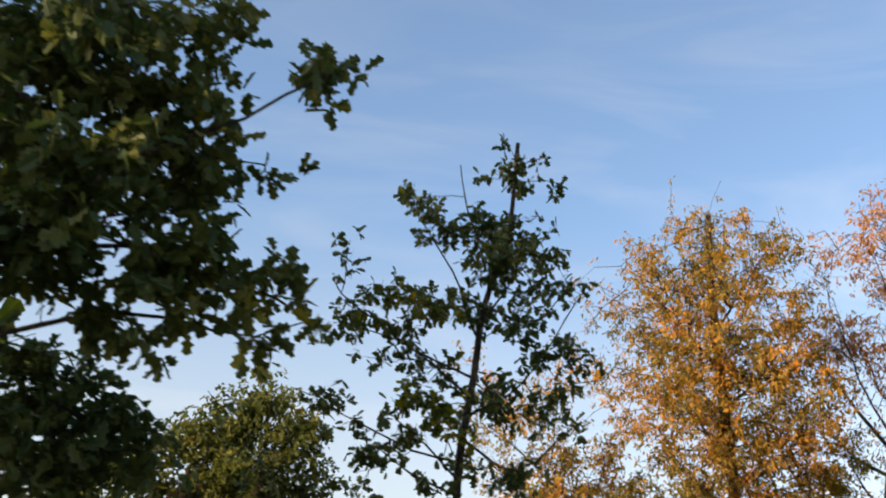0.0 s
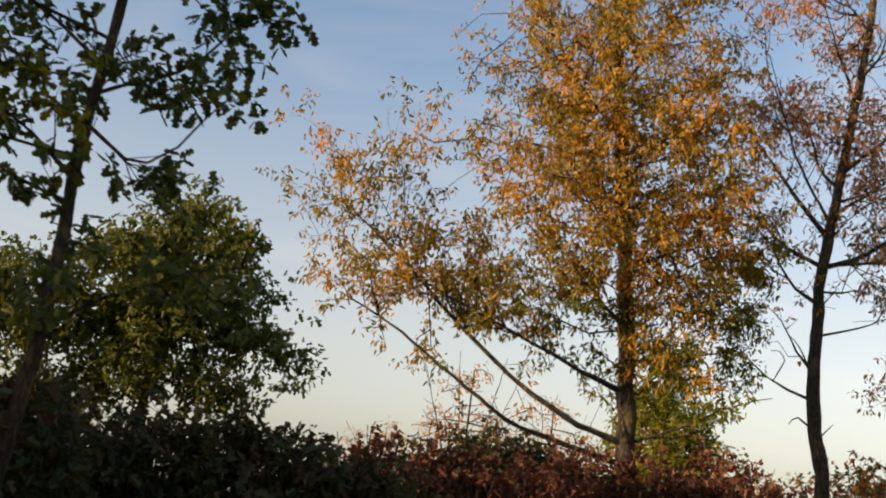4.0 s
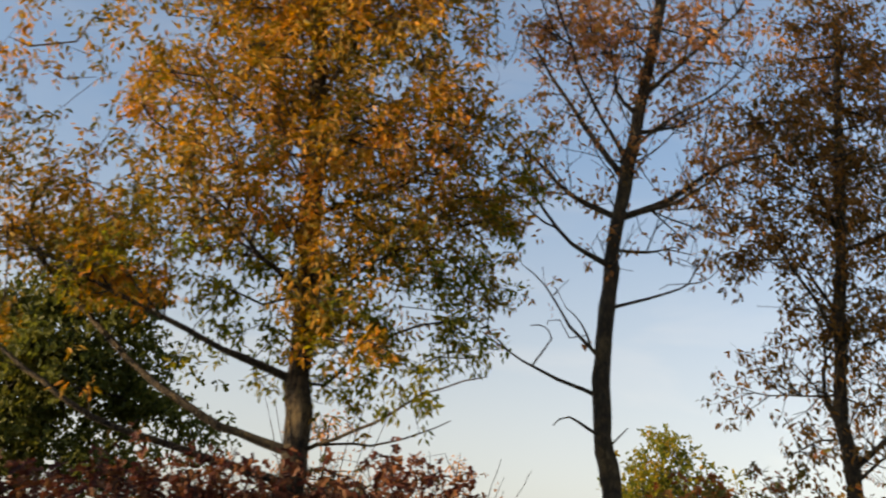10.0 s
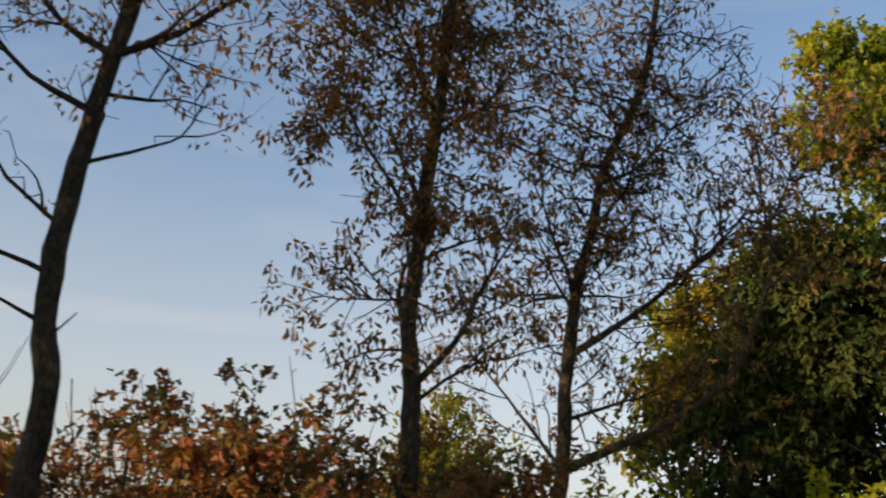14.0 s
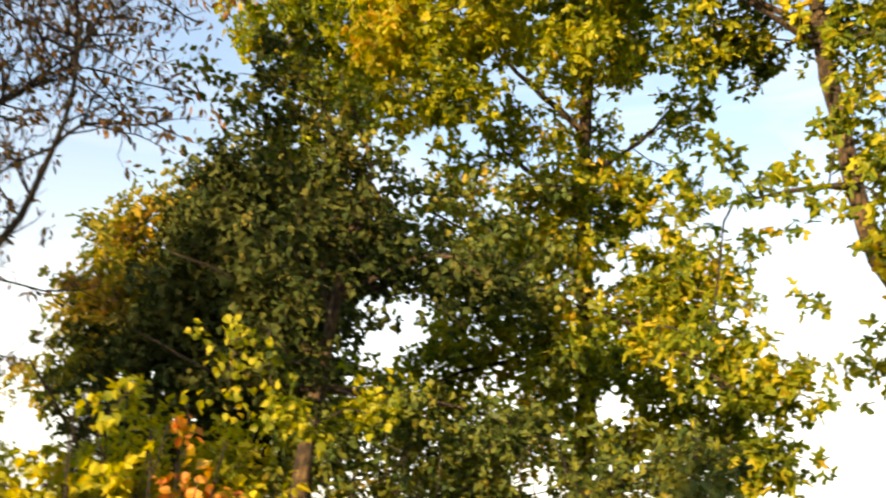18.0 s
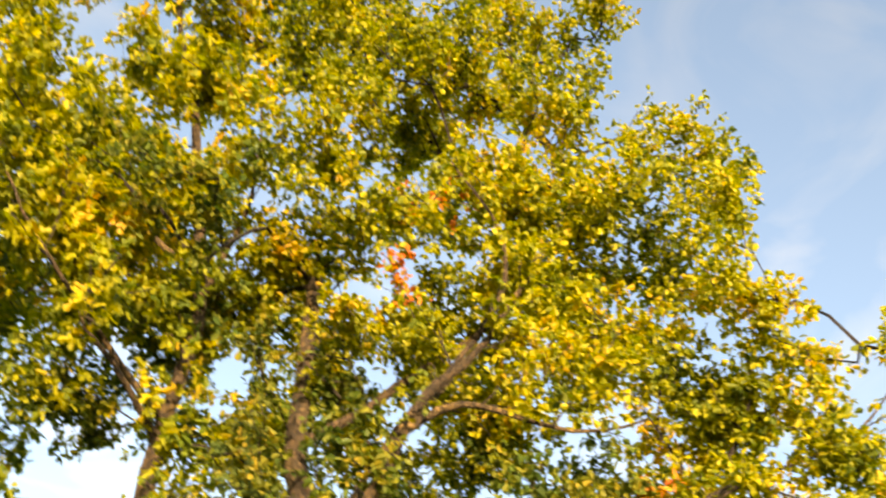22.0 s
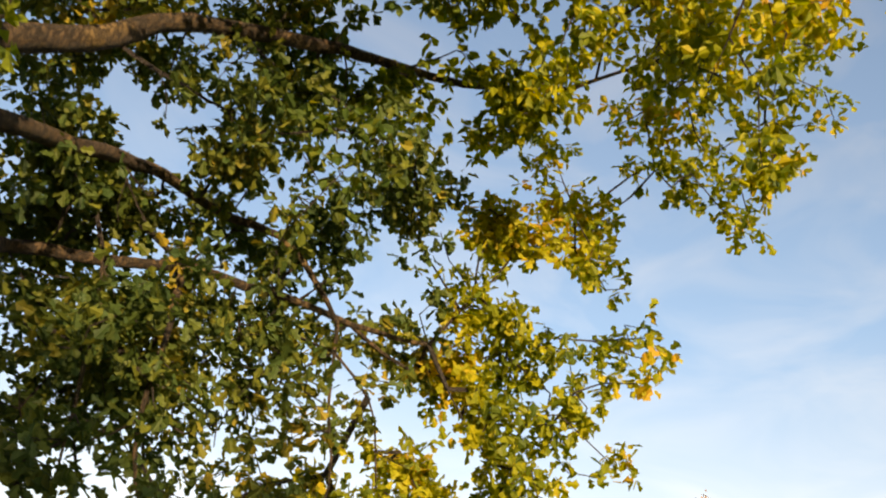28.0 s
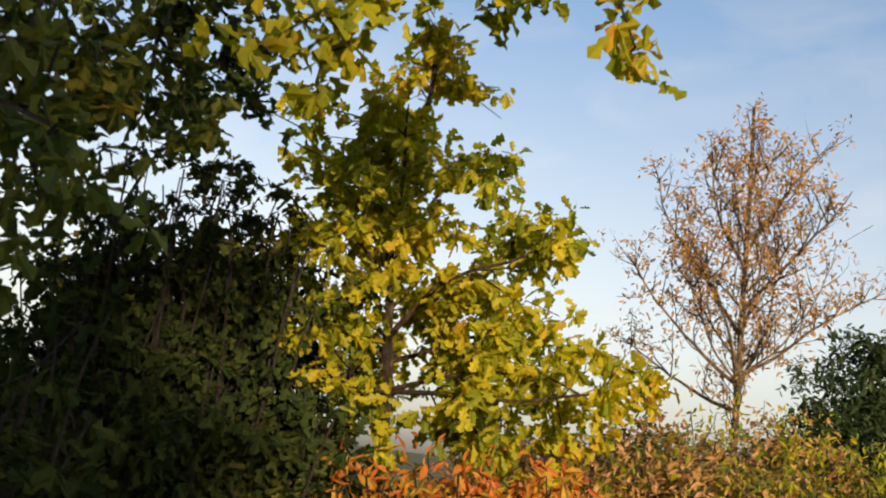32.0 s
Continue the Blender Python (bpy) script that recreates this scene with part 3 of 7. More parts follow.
near_oak.crown(60, 1.0, (-2.36, 4.41, 4.48, 0.17), (-2.09, 4.38, 4.52, 0.18), (-1.96, 4.66, 4.68, 0.18), (-1.69, 4.65, 4.74, 0.15), (-1.48, 4.75, 4.87, 0.13), (-2.21, 4.38, 4.15, 0.17), (-1.99, 4.48, 4.26, 0.17), (-1.86, 4.89, 4.53, 0.18), (-1.56, 4.80, 4.50, 0.15), (-2.16, 4.44, 3.87, 0.17), (-2.01, 4.69, 4.05, 0.17), (-1.77, 4.81, 4.15, 0.18), (-1.53, 4.94, 4.20, 0.13), (-2.25, 4.76, 3.74, 0.16), (-1.89, 4.50, 3.69, 0.17), (-1.70, 4.72, 3.77, 0.17), (-1.46, 4.78, 3.79, 0.15), (-2.03, 4.37, 3.32, 0.16), (-1.88, 4.52, 3.37, 0.15), (-1.70, 4.73, 3.50, 0.14), (-1.47, 4.83, 3.53, 0.13), (-1.34, 5.02, 3.47, 0.10), (-1.72, 4.75, 3.21, 0.10), (-1.55, 4.91, 3.23, 0.10))
near_oak.gaps = -2.2
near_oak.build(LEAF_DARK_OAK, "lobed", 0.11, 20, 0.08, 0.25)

young_oak = Tree("young_oak_tree", 12, BARK_OAK, "slender young oak with sparse dark green leaves, leaning slightly")
young_oak.trunk(0.068, (-0.35, 10.6, -0.1), (-0.04, 10.6, 2.55), (-0.03, 10.6, 3.79), (0.05, 10.6, 4.68), (0.11, 10.61, 5.51), (0.31, 10.62, 6.33), (0.35, 10.62, 7.52))
young_oak.limb(0.016, (-0.03, 10.6, 3.68), (-0.36, 10.58, 3.92), (-0.71, 10.25, 4.09))
young_oak.limb(0.016, (-0.06, 10.6, 3.52), (-0.49, 10.57, 3.65), (-0.88, 10.94, 3.93))
young_oak.limb(0.016, (0.04, 10.6, 4.57), (-0.56, 10.56, 4.92), (-1.37, 10.21, 5.36), (-1.5, 10.1, 5.48))
young_oak.limb(0.016, (0.08, 10.61, 5.15), (-0.4, 10.87, 6.08), (-0.84, 10.95, 6.88))
young_oak.limb(0.016, (0.11, 10.61, 5.51), (0.62, 10.34, 5.26), (1.03, 10.26, 5.66))
young_oak.limb(0.016, (0.02, 10.6, 4.23), (0.6, 11.04, 4.86), (1.25, 11.18, 6.01))
young_oak.limb(0.016, (0.01, 10.6, 4.01), (0.55, 10.33, 3.71), (1.09, 10.17, 4.18))
young_oak.limb(0.016, (-0.03, 10.6, 2.6), (0.3, 10.62, 2.82), (0.95, 10.36, 2.98))
young_oak.limb(0.015, (0.0, 10.6, 3.9), (-0.5, 10.5, 3.85), (-0.95, 10.35, 4.0), (-1.45, 10.2, 4.2))
young_oak.limb(0.015, (0.05, 10.6, 4.6), (-0.6, 10.6, 4.95), (-1.0, 10.5, 5.05), (-1.45, 10.3, 5.1))
young_oak.limb(0.015, (0.1, 10.6, 5.3), (0.45, 10.7, 5.9), (0.8, 10.8, 6.5))
young_oak.limb(0.015, (0.2, 10.6, 5.9), (-0.1, 10.5, 6.5), (-0.3, 10.6, 7.2))
young_oak.crown(40, 1.0, (0.4, 10.63, 7.18, 0.41), (0.82, 10.65, 7.03, 0.21), (-0.42, 10.57, 6.37, 0.34), (-0.7, 10.55, 6.67, 0.2), (0.02, 11, 6.56, 0.42), (0.2, 10.21, 5.95, 0.36), (0.6, 10.8, 6.3, 0.38), (-1.34, 10.24, 4.17, 0.2), (-0.95, 10.35, 3.97, 0.24), (-0.9, 10.4, 3.62, 0.22), (-0.5, 10.6, 3.55, 0.2), (-1.2, 10.5, 5.28, 0.26), (-1.32, 10.3, 5.0, 0.2), (-0.86, 10.6, 5.0, 0.4), (-0.5, 10.2, 5.3, 0.36), (-0.8, 10.5, 5.55, 0.3))
young_oak.crown(40, 1.0, (0.46, 10.6, 5.2, 0.42), (1.0, 10.9, 5.1, 0.3), (1.25, 10.8, 4.97, 0.18), (1.12, 10.7, 4.56, 0.24), (0.53, 11.0, 4.46, 0.36), (0.82, 10.5, 4.26, 0.24), (0.78, 10.8, 3.8, 0.22), (1.1, 10.9, 3.75, 0.16), (0.6, 10.5, 3.58, 0.24), (0.93, 10.85, 3.08, 0.3), (1.2, 10.9, 2.82, 0.2), (0.62, 10.6, 3.2, 0.26), (0.7, 10.8, 5.8, 0.28), (1.05, 10.9, 5.72, 0.22), (-0.42, 10.3, 4.3, 0.36), (0.3, 10.2, 2.85, 0.3), (-0.2, 11.0, 4.75, 0.34), (0.1, 10.9, 3.1, 0.24))
young_oak.crown(60, 1.0, (-0.4, 10.2, 4.35, 0.16), (-0.25, 10.2, 4.2, 0.13), (0.2, 10.2, 4.05, 0.1), (-0.4, 10.2, 5.25, 0.14), tint=LEAF_GOLD)
young_oak.shoots(2.2, 0.8, 0.5, 0.5, low=2.4, radius=0.008)
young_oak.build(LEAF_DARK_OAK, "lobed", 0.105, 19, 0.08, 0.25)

orange_cherry = Tree("cherry_tree", 13, BARK_CHERRY, "wild cherry with glowing orange and golden autumn leaves")
orange_cherry.trunk(0.185, (5.05, 19.6, -0.1), (5.23, 19.61, 2.96), (5.15, 19.6, 3.72), (5.13, 19.59, 4.66), (4.85, 19.68, 7.9), (4.71, 19.71, 9.63), (4.67, 19.72, 11.22))
orange_cherry.limb(0.055, (5.05, 19.61, 2.9), (4.08, 19.23, 3.33), (2.68, 19.3, 4.37), (1.26, 19.28, 5.72), (0.41, 19.28, 6.27))
orange_cherry.limb(0.05, (4.97, 19.62, 2.65), (3.61, 18.79, 3), (2.96, 18.36, 3.31), (1.99, 18.08, 3.94), (0.93, 17.91, 4.5))
orange_cherry.limb(0.045, (5.22, 19.61, 3.8), (4.47, 19.13, 3.91), (3.9, 18.89, 4.14), (2.66, 18.71, 4.65), (1.89, 18.84, 5.03))
orange_cherry.limb(0.025, (5.52, 19.65, 3.03), (6.04, 19.41, 3.33), (6.51, 19.17, 3.62), (7.19, 19.06, 3.81))
orange_cherry.limb(0.02, (5.44, 19.64, 2.96), (6.28, 20.05, 3.27), (6.78, 20.42, 3.55))
orange_cherry.limb(0.04, (5.05, 19.58, 4.51), (4.59, 19.02, 5.04), (4.23, 18.57, 5.37))
orange_cherry.limb(0.035, (5.18, 19.6, 3.99), (5.56, 19.05, 4.41), (5.96, 18.7, 4.86))
orange_cherry.limb(0.035, (4.97, 19.65, 6.16), (4.43, 20.3, 7.16), (3.77, 20.97, 8.37))
orange_cherry.limb(0.035, (4.93, 19.66, 7.02), (5.51, 19, 7.73), (6.1, 18.44, 8.65))
orange_cherry.limb(0.035, (4.85, 19.68, 7.9), (4.04, 19.36, 8.64), (3.47, 19.19, 9.68))
orange_cherry.limb(0.035, (5.01, 19.64, 5.54), (6.06, 20, 6.31), (6.76, 20.44, 7.35))
orange_cherry.limb(0.035, (4.8, 19.69, 8.58), (5.48, 19.93, 9.9), (6.11, 20.09, 10.86))
orange_cherry.crown(24, 0.8, (4.04, 19.85, 11.07, 0.53), (4.57, 20.24, 10.61, 0.75), (5.24, 19.58, 11.19, 0.42), (5.05, 19.01, 9.87, 0.8), (3.49, 19.97, 10.12, 0.63), (6.05, 19.41, 10.51, 0.51), (2.71, 19.63, 8.86, 0.61), (3.86, 20.61, 9.27, 1.08), (4.77, 18.77, 8.45, 1.16), (6.32, 19.86, 9.16, 0.82), (2.7, 20.66, 7.79, 0.63), (3.53, 18.94, 7.23, 1.05), (5.1, 20.54, 7.71, 1.36), (5.97, 18.5, 7.19, 0.93), (3.3, 20.42, 6.49, 0.82), (4.29, 18.57, 5.95, 1.1))
orange_cherry.crown(24, 0.8, (5.85, 20.06, 6.4, 1.1), (6.56, 18.88, 6.49, 0.75), (1.8, 19.73, 5.73, 0.68), (2.52, 20.7, 5.2, 0.61), (3.33, 18.98, 4.98, 0.74), (5.76, 18.85, 5.16, 0.73), (6.85, 19.74, 5.74, 0.68), (1.36, 19.21, 5.17, 0.57), (5.31, 19.06, 4.13, 0.45), (1.84, 18.8, 4.03, 0.45), (6.36, 19.36, 5.18, 0.65), (6.96, 20.14, 6.24, 0.63), (7.26, 20.08, 5.01, 0.41), (7.32, 19.89, 6.77, 0.42))
orange_cherry.crown(24, 0.8, (5.75, 18.87, 6.18, 0.64), (6.14, 19.12, 4.23, 0.37), (6.62, 19.8, 4.45, 0.33), (5.76, 19.68, 3.41, 0.29), (6.1, 19.73, 3.78, 0.23))
orange_cherry.crown(18, 0.45, (2.57, 20.18, 9.99, 0.27), (3.23, 20.03, 10.82, 0.27), (5.73, 19.48, 11.43, 0.26), (6.63, 19.28, 9.73, 0.3), (2.16, 20.27, 8.71, 0.32), (2.07, 20.28, 9.63, 0.21), (4.81, 19.68, 11.91, 0.27), (4, 19.86, 11.79, 0.27), (3.06, 20.07, 10.35, 0.27), (6.52, 19.3, 10.63, 0.26), (0.95, 18.23, 6.16, 0.38), (1.71, 18.33, 6.42, 0.32), (2.12, 18.59, 6.88, 0.26), (1.44, 18.09, 5.46, 0.37), (1.54, 17.7, 4.73, 0.29), (1.91, 18.36, 5.75, 0.31))
orange_cherry.crown(18, 0.45, (2.48, 18.73, 6.55, 0.33), (2.74, 18.37, 5.76, 0.37), (3.52, 17.76, 3.29, 0.33), (2.61, 17.24, 3.19, 0.31), (3.31, 18.74, 5.29, 0.44), (0.19, 19.31, 6.62, 0.39), (0.88, 19.33, 5.96, 0.47), (1.42, 19.36, 6.57, 0.35), (1.05, 18.3, 5.01, 0.43), (1.75, 19.22, 5.22, 0.5), (1.5, 18.24, 4, 0.35), (2.44, 19.43, 5.87, 0.51))
orange_cherry.crown(32, 1.0, (5.57, 19.25, 4.21, 0.31), (5.94, 20.01, 4.02, 0.3), (3.56, 19.79, 4.7, 0.34), (6.46, 19.47, 4.09, 0.29), (5.56, 20.06, 3.79, 0.3), (6.95, 20.04, 4.55, 0.27), (3.16, 18.52, 4.35, 0.3), (4.93, 19.97, 3.51, 0.26), (5.14, 20.1, 4.95, 0.34), (4.54, 19.81, 4.35, 0.35), tint=LEAF_GOLD)
orange_cherry.crown(32, 1.0, (5.42, 19.26, 4.31, 0.33), (5.44, 20.01, 3.99, 0.29), (5.11, 20, 3.48, 0.26), (5.88, 19.85, 3.74, 0.26), (5.94, 20.18, 4.44, 0.3), (6.4, 20.34, 4.91, 0.37), (6.89, 20.19, 5.16, 0.31), (6.4, 19.71, 3.98, 0.28), (4.85, 20.02, 3.94, 0.35), (5.21, 20.25, 5.05, 0.37), (6.28, 19.99, 3.57, 0.23), (7.26, 20.32, 5.04, 0.22), tint=LEAF_GOLD)
orange_cherry.crown(32, 1.0, (6.53, 19.4, 5.01, 0.51), (7.22, 19.8, 5.88, 0.53), (5.83, 19.1, 4.2, 0.41), (7.09, 19.82, 4.35, 0.43), (6.42, 19.42, 3.63, 0.38), (3.86, 20.2, 4.89, 0.45), (4.64, 20.18, 5.34, 0.54), (3.07, 19.41, 5.37, 0.43), tint=LEAF_GOLD)
orange_cherry.crown(24, 0.9, (4.0, 20.3, 4.3, 0.36), (3.5, 20.4, 4.0, 0.32), (4.4, 20.3, 3.85, 0.3), (3.2, 20.2, 3.6, 0.28), (4.2, 18.5, 4.6, 0.32), (3.4, 18.4, 4.6, 0.3), (2.9, 18.8, 4.4, 0.3), (2.5, 18.2, 3.7, 0.25), tint=LEAF_GOLD)
orange_cherry.limb(0.014, (1.6, 18.4, 5.30), (1.23, 18.41, 6.04), (0.63, 18.12, 6.58), (0.19, 17.90, 6.58))
orange_cherry.limb(0.014, (1.6, 18.4, 5.20), (0.90, 18.25, 5.67), (0.49, 18.05, 5.28), (0.26, 17.94, 5.35))
orange_cherry.limb(0.014, (1.6, 18.4, 5.00), (1.01, 18.31, 4.74), (0.58, 18.09, 4.77), (0.30, 17.96, 4.60))
orange_cherry.limb(0.014, (1.6, 18.4, 5.60), (1.57, 18.58, 6.07), (1.51, 18.55, 6.85), (1.52, 18.56, 6.94))
orange_cherry.crown(20, 0.3, (0.46, 17.92, 6.25, 0.19), (0.77, 18.51, 6.42, 0.26), (1.37, 18.36, 6.45, 0.26), (1.70, 18.83, 6.48, 0.27), (2.02, 19.05, 7.06, 0.27), (0.55, 18.01, 5.07, 0.22), (0.77, 18.15, 5.89, 0.26))
orange_cherry.shoots(5.5, 1.45, 0.8, 0.6, low=4.1, radius=0.011)
orange_cherry.build(LEAF_ORANGE, "lance", 0.095, 22, 0.09, 0.55, twig=0.0045)

tall_cherry = Tree("cherry_tree", 14, BARK_CHERRY, "tall wild cherry, half bare, with pinkish orange leaves high up")
tall_cherry.trunk(0.145, (8.35, 21.1, -0.1), (8.62, 21.14, 2.61), (8.48, 21.11, 3.63), (8.45, 21.1, 4.55), (8.52, 21.11, 5.6), (8.59, 21.13, 6.39), (9.19, 20.81, 10.38), (9.41, 20.72, 12.7))
tall_cherry.limb(0.024, (8.67, 21.15, 5.28), (9.2, 20.95, 5.39), (9.47, 20.91, 5.52), (9.58, 20.93, 5.88))
tall_cherry.limb(0.026, (8.38, 21.08, 4.51), (8.02, 20.7, 4.85), (7.7, 20.43, 5.25), (7.42, 20.27, 5.42))
tall_cherry.limb(0.03, (8.3, 21.07, 4.06), (7.8, 20.65, 4.25), (7.37, 20.26, 4.34), (7.03, 19.98, 4.52))
tall_cherry.limb(0.026, (8.37, 21.08, 3.53), (8.08, 20.71, 3.73), (7.9, 20.57, 3.58))
tall_cherry.limb(0.018, (8.65, 21.14, 3.43), (8.77, 21.07, 3.75))
tall_cherry.limb(0.055, (8.7, 21.15, 6.24), (9.24, 20.96, 6.62), (9.8, 20.88, 7.05), (10.39, 20.8, 7.23))
tall_cherry.limb(0.045, (8.53, 21.12, 6.21), (7.98, 21.31, 6.76), (7.38, 21.38, 7.39), (7.07, 21.42, 7.74))
tall_cherry.limb(0.04, (8.48, 21.11, 5.72), (8.04, 20.7, 5.88), (7.67, 20.42, 6.15), (7.39, 20.05, 6.48))
tall_cherry.limb(0.05, (8.56, 21.08, 6.92), (8.08, 21.55, 8.01), (7.48, 21.93, 9.15), (7.2, 22.07, 9.78))
tall_cherry.limb(0.04, (8.77, 21.06, 6.21), (9.23, 20.49, 6.43), (9.67, 20.03, 6.59))
tall_cherry.limb(0.03, (8.87, 21.04, 7.42), (9.47, 21.47, 7.92), (10.06, 21.7, 8.33))
tall_cherry.limb(0.03, (8.72, 21, 7.16), (8.08, 20.92, 8.27), (7.54, 20.81, 9.65), (7.35, 20.78, 10.63))
tall_cherry.limb(0.025, (9.24, 20.79, 10.76), (8.8, 21.29, 12), (8.77, 21.4, 12.88))
tall_cherry.limb(0.016, (9.45, 21.0, 5.56), (9.5, 21.0, 5.74), (9.3, 21.1, 5.9))
tall_cherry.limb(0.018, (7.37, 20.3, 4.4), (6.91, 20.2, 4.75), (6.44, 20.1, 4.95), (6.1, 20.0, 5.1))
tall_cherry.limb(0.012, (7.6, 20.5, 4.4), (7.84, 20.6, 4.65), (7.74, 20.6, 4.78), (7.55, 20.5, 4.74))
tall_cherry.limb(0.016, (8.33, 21.07, 4.6), (8.2, 21.0, 4.95), (8.0, 20.9, 5.1))
tall_cherry.limb(0.024, (8.63, 21.12, 5.92), (8.95, 21.3, 6.03), (9.2, 21.4, 6.14), (9.6, 21.5, 6.1))
tall_cherry.limb(0.035, (8.78, 21.05, 7.73), (8.55, 21.3, 8.25), (8.39, 21.5, 9.06), (8.06, 21.6, 9.9))
tall_cherry.limb(0.035, (8.92, 21.03, 8.07), (9.44, 20.8, 8.58), (9.96, 20.6, 9.1), (10.3, 20.5, 9.8))
tall_cherry.limb(0.03, (8.85, 21.04, 7.39), (9.22, 20.7, 7.64), (9.73, 20.5, 7.9), (10.1, 20.4, 8.3))
tall_cherry.limb(0.03, (9.0, 20.95, 9.2), (8.6, 20.5, 10.0), (8.3, 20.3, 11.0))
tall_cherry.limb(0.03, (9.1, 20.9, 9.8), (9.6, 21.2, 10.6), (9.9, 21.4, 11.6))
tall_cherry.crown(40, 1.0, (8.02, 21.66, 9.41, 0.74), (8.63, 20.37, 8.64, 0.67), (9.57, 21.36, 9.27, 0.72), (7.44, 21.23, 8.85, 0.48), (9.77, 20.52, 8.07, 0.44), (9.14, 21.01, 8.26, 0.46), (9.66, 20.94, 7.44, 0.3), (7.95, 21.17, 6.73, 0.3), (9.32, 20.99, 6.71, 0.26), (7.69, 21.6, 8, 0.4), (8.21, 20.73, 7.71, 0.37), (9.45, 21.37, 8.04, 0.35), (8.62, 20.78, 7.12, 0.3), (7.71, 21.2, 7.05, 0.34), (9.59, 21.25, 7.16, 0.34), (8.37, 21.51, 6.82, 0.31))
tall_cherry.crown(40, 1.0, (9.2, 21, 6.07, 0.26), (8.8, 20.96, 12.11, 0.6), (9.55, 21.21, 12.69, 0.74), (8.06, 20.72, 11.16, 0.7), (7.6, 21.43, 11.46, 0.49), (9, 21.42, 10.62, 0.72), (8.23, 21.19, 9.21, 0.58), (9.69, 20.96, 6.92, 0.3), (10.16, 20.85, 7.04, 0.3))
tall_cherry.crown(55, 0.2, (9.01, 21.03, 5.6, 0.25), (8.43, 21.1, 5.96, 0.3), (9.41, 20.97, 6.08, 0.29), (7.17, 20.83, 6.18, 0.35), (7.54, 21.31, 6.8, 0.37), (7.06, 20.8, 5.23, 0.28), (7.79, 20.65, 5.41, 0.28), (6.94, 20.78, 4.68, 0.22), (9.14, 21.25, 6.16, 0.3), (9.27, 21.68, 7, 0.32), (7.96, 21.3, 7.32, 0.37), (7.29, 20.44, 6.76, 0.34), (8.61, 21.13, 7.27, 0.37), (9.82, 21.39, 6.68, 0.25), (9.09, 21.24, 5.56, 0.24), (7.99, 21.31, 4.95, 0.23))
tall_cherry.shoots(2.6, 1.15, 0.8, 0.28, low=5.4, radius=0.011)
tall_cherry.build(LEAF_PINK, "lance", 0.10, 10, 0.12, 0.6, twig=0.0045)

brown_cherry = Tree("cherry_tree", 15, BARK_CHERRY, "wild cherry with a forked trunk and thin brown orange leaves")
brown_cherry.trunk(0.145, (12, 23.1, -0.1), (11.94, 23.12, 2.8), (11.9, 23.12, 3.77), (11.78, 23.14, 4.57), (11.82, 23.13, 5.42), (11.83, 23.13, 6.16), (11.9, 23.12, 7.32), (11.91, 23.12, 8.38), (11.96, 23.22, 9.6), (12.01, 23.22, 10.8))
brown_cherry.limb(0.05, (12.01, 23.11, 3.8), (12.31, 22.77, 4.25), (12.59, 22.53, 4.88), (12.89, 22.4, 5.48))
brown_cherry.limb(0.055, (11.81, 23.13, 3.96), (11.66, 23.35, 4.9), (11.72, 23.45, 5.37), (11.67, 23.55, 5.92))
brown_cherry.limb(0.04, (11.75, 23.14, 5.49), (11.39, 22.88, 6.11), (10.93, 22.64, 6.71), (10.7, 22.46, 7.14))
brown_cherry.limb(0.035, (11.8, 23.13, 6.01), (11.49, 23.47, 6.65), (11.33, 23.7, 7.38))
brown_cherry.limb(0.03, (11.83, 23.13, 5.28), (12.25, 23.48, 5.57), (12.88, 23.81, 5.94))
brown_cherry.limb(0.02, (11.83, 23.13, 4.23), (11.49, 22.97, 4.11), (10.97, 22.73, 3.77))
brown_cherry.limb(0.02, (11.75, 23.14, 4.68), (11.15, 23.52, 4.77), (10.6, 23.89, 4.86))
brown_cherry.limb(0.04, (11.92, 23.12, 6.77), (12.36, 22.56, 7.02), (12.69, 22.12, 7.5))
brown_cherry.limb(0.04, (11.87, 23.13, 7.16), (11.45, 22.67, 7.69), (11.05, 22.32, 8.17))
brown_cherry.limb(0.028, (11.98, 23.11, 3.64), (12.42, 23.26, 4.06), (12.97, 23.49, 4.28), (13.52, 23.73, 4.55))
brown_cherry.crown(30, 1.0, (10.74, 22.76, 6.6, 0.55), (10.33, 22.91, 6.49, 0.35), (10.1, 22.94, 7.72, 0.5), (10.8, 23.76, 8.73, 0.78), (11.47, 22.47, 8.3, 0.77), (12.36, 23.67, 8.46, 0.77), (11.31, 22.69, 7.53, 0.56), (12.09, 22.49, 6.52, 0.54), (12.85, 23.41, 8.96, 0.77), (12.5, 23.35, 6.14, 0.43), (11.78, 23.74, 7.44, 0.53), (11.06, 23.23, 9.22, 0.76), (11.82, 23.64, 6.04, 0.36), (11.91, 23.52, 10.03, 0.95), (12.62, 22.63, 9.49, 0.81), (11.83, 23.13, 10.76, 0.86))
brown_cherry.crown(30, 1.0, (11.22, 23.51, 6.26, 0.43), (12.15, 22.79, 5.77, 0.41), (11.54, 23.57, 5.62, 0.36), (10.42, 23.61, 7.43, 0.45), (12.79, 23.42, 7.2, 0.51), (10.83, 22.65, 7.4, 0.42), (11.96, 23.42, 7.87, 0.52))
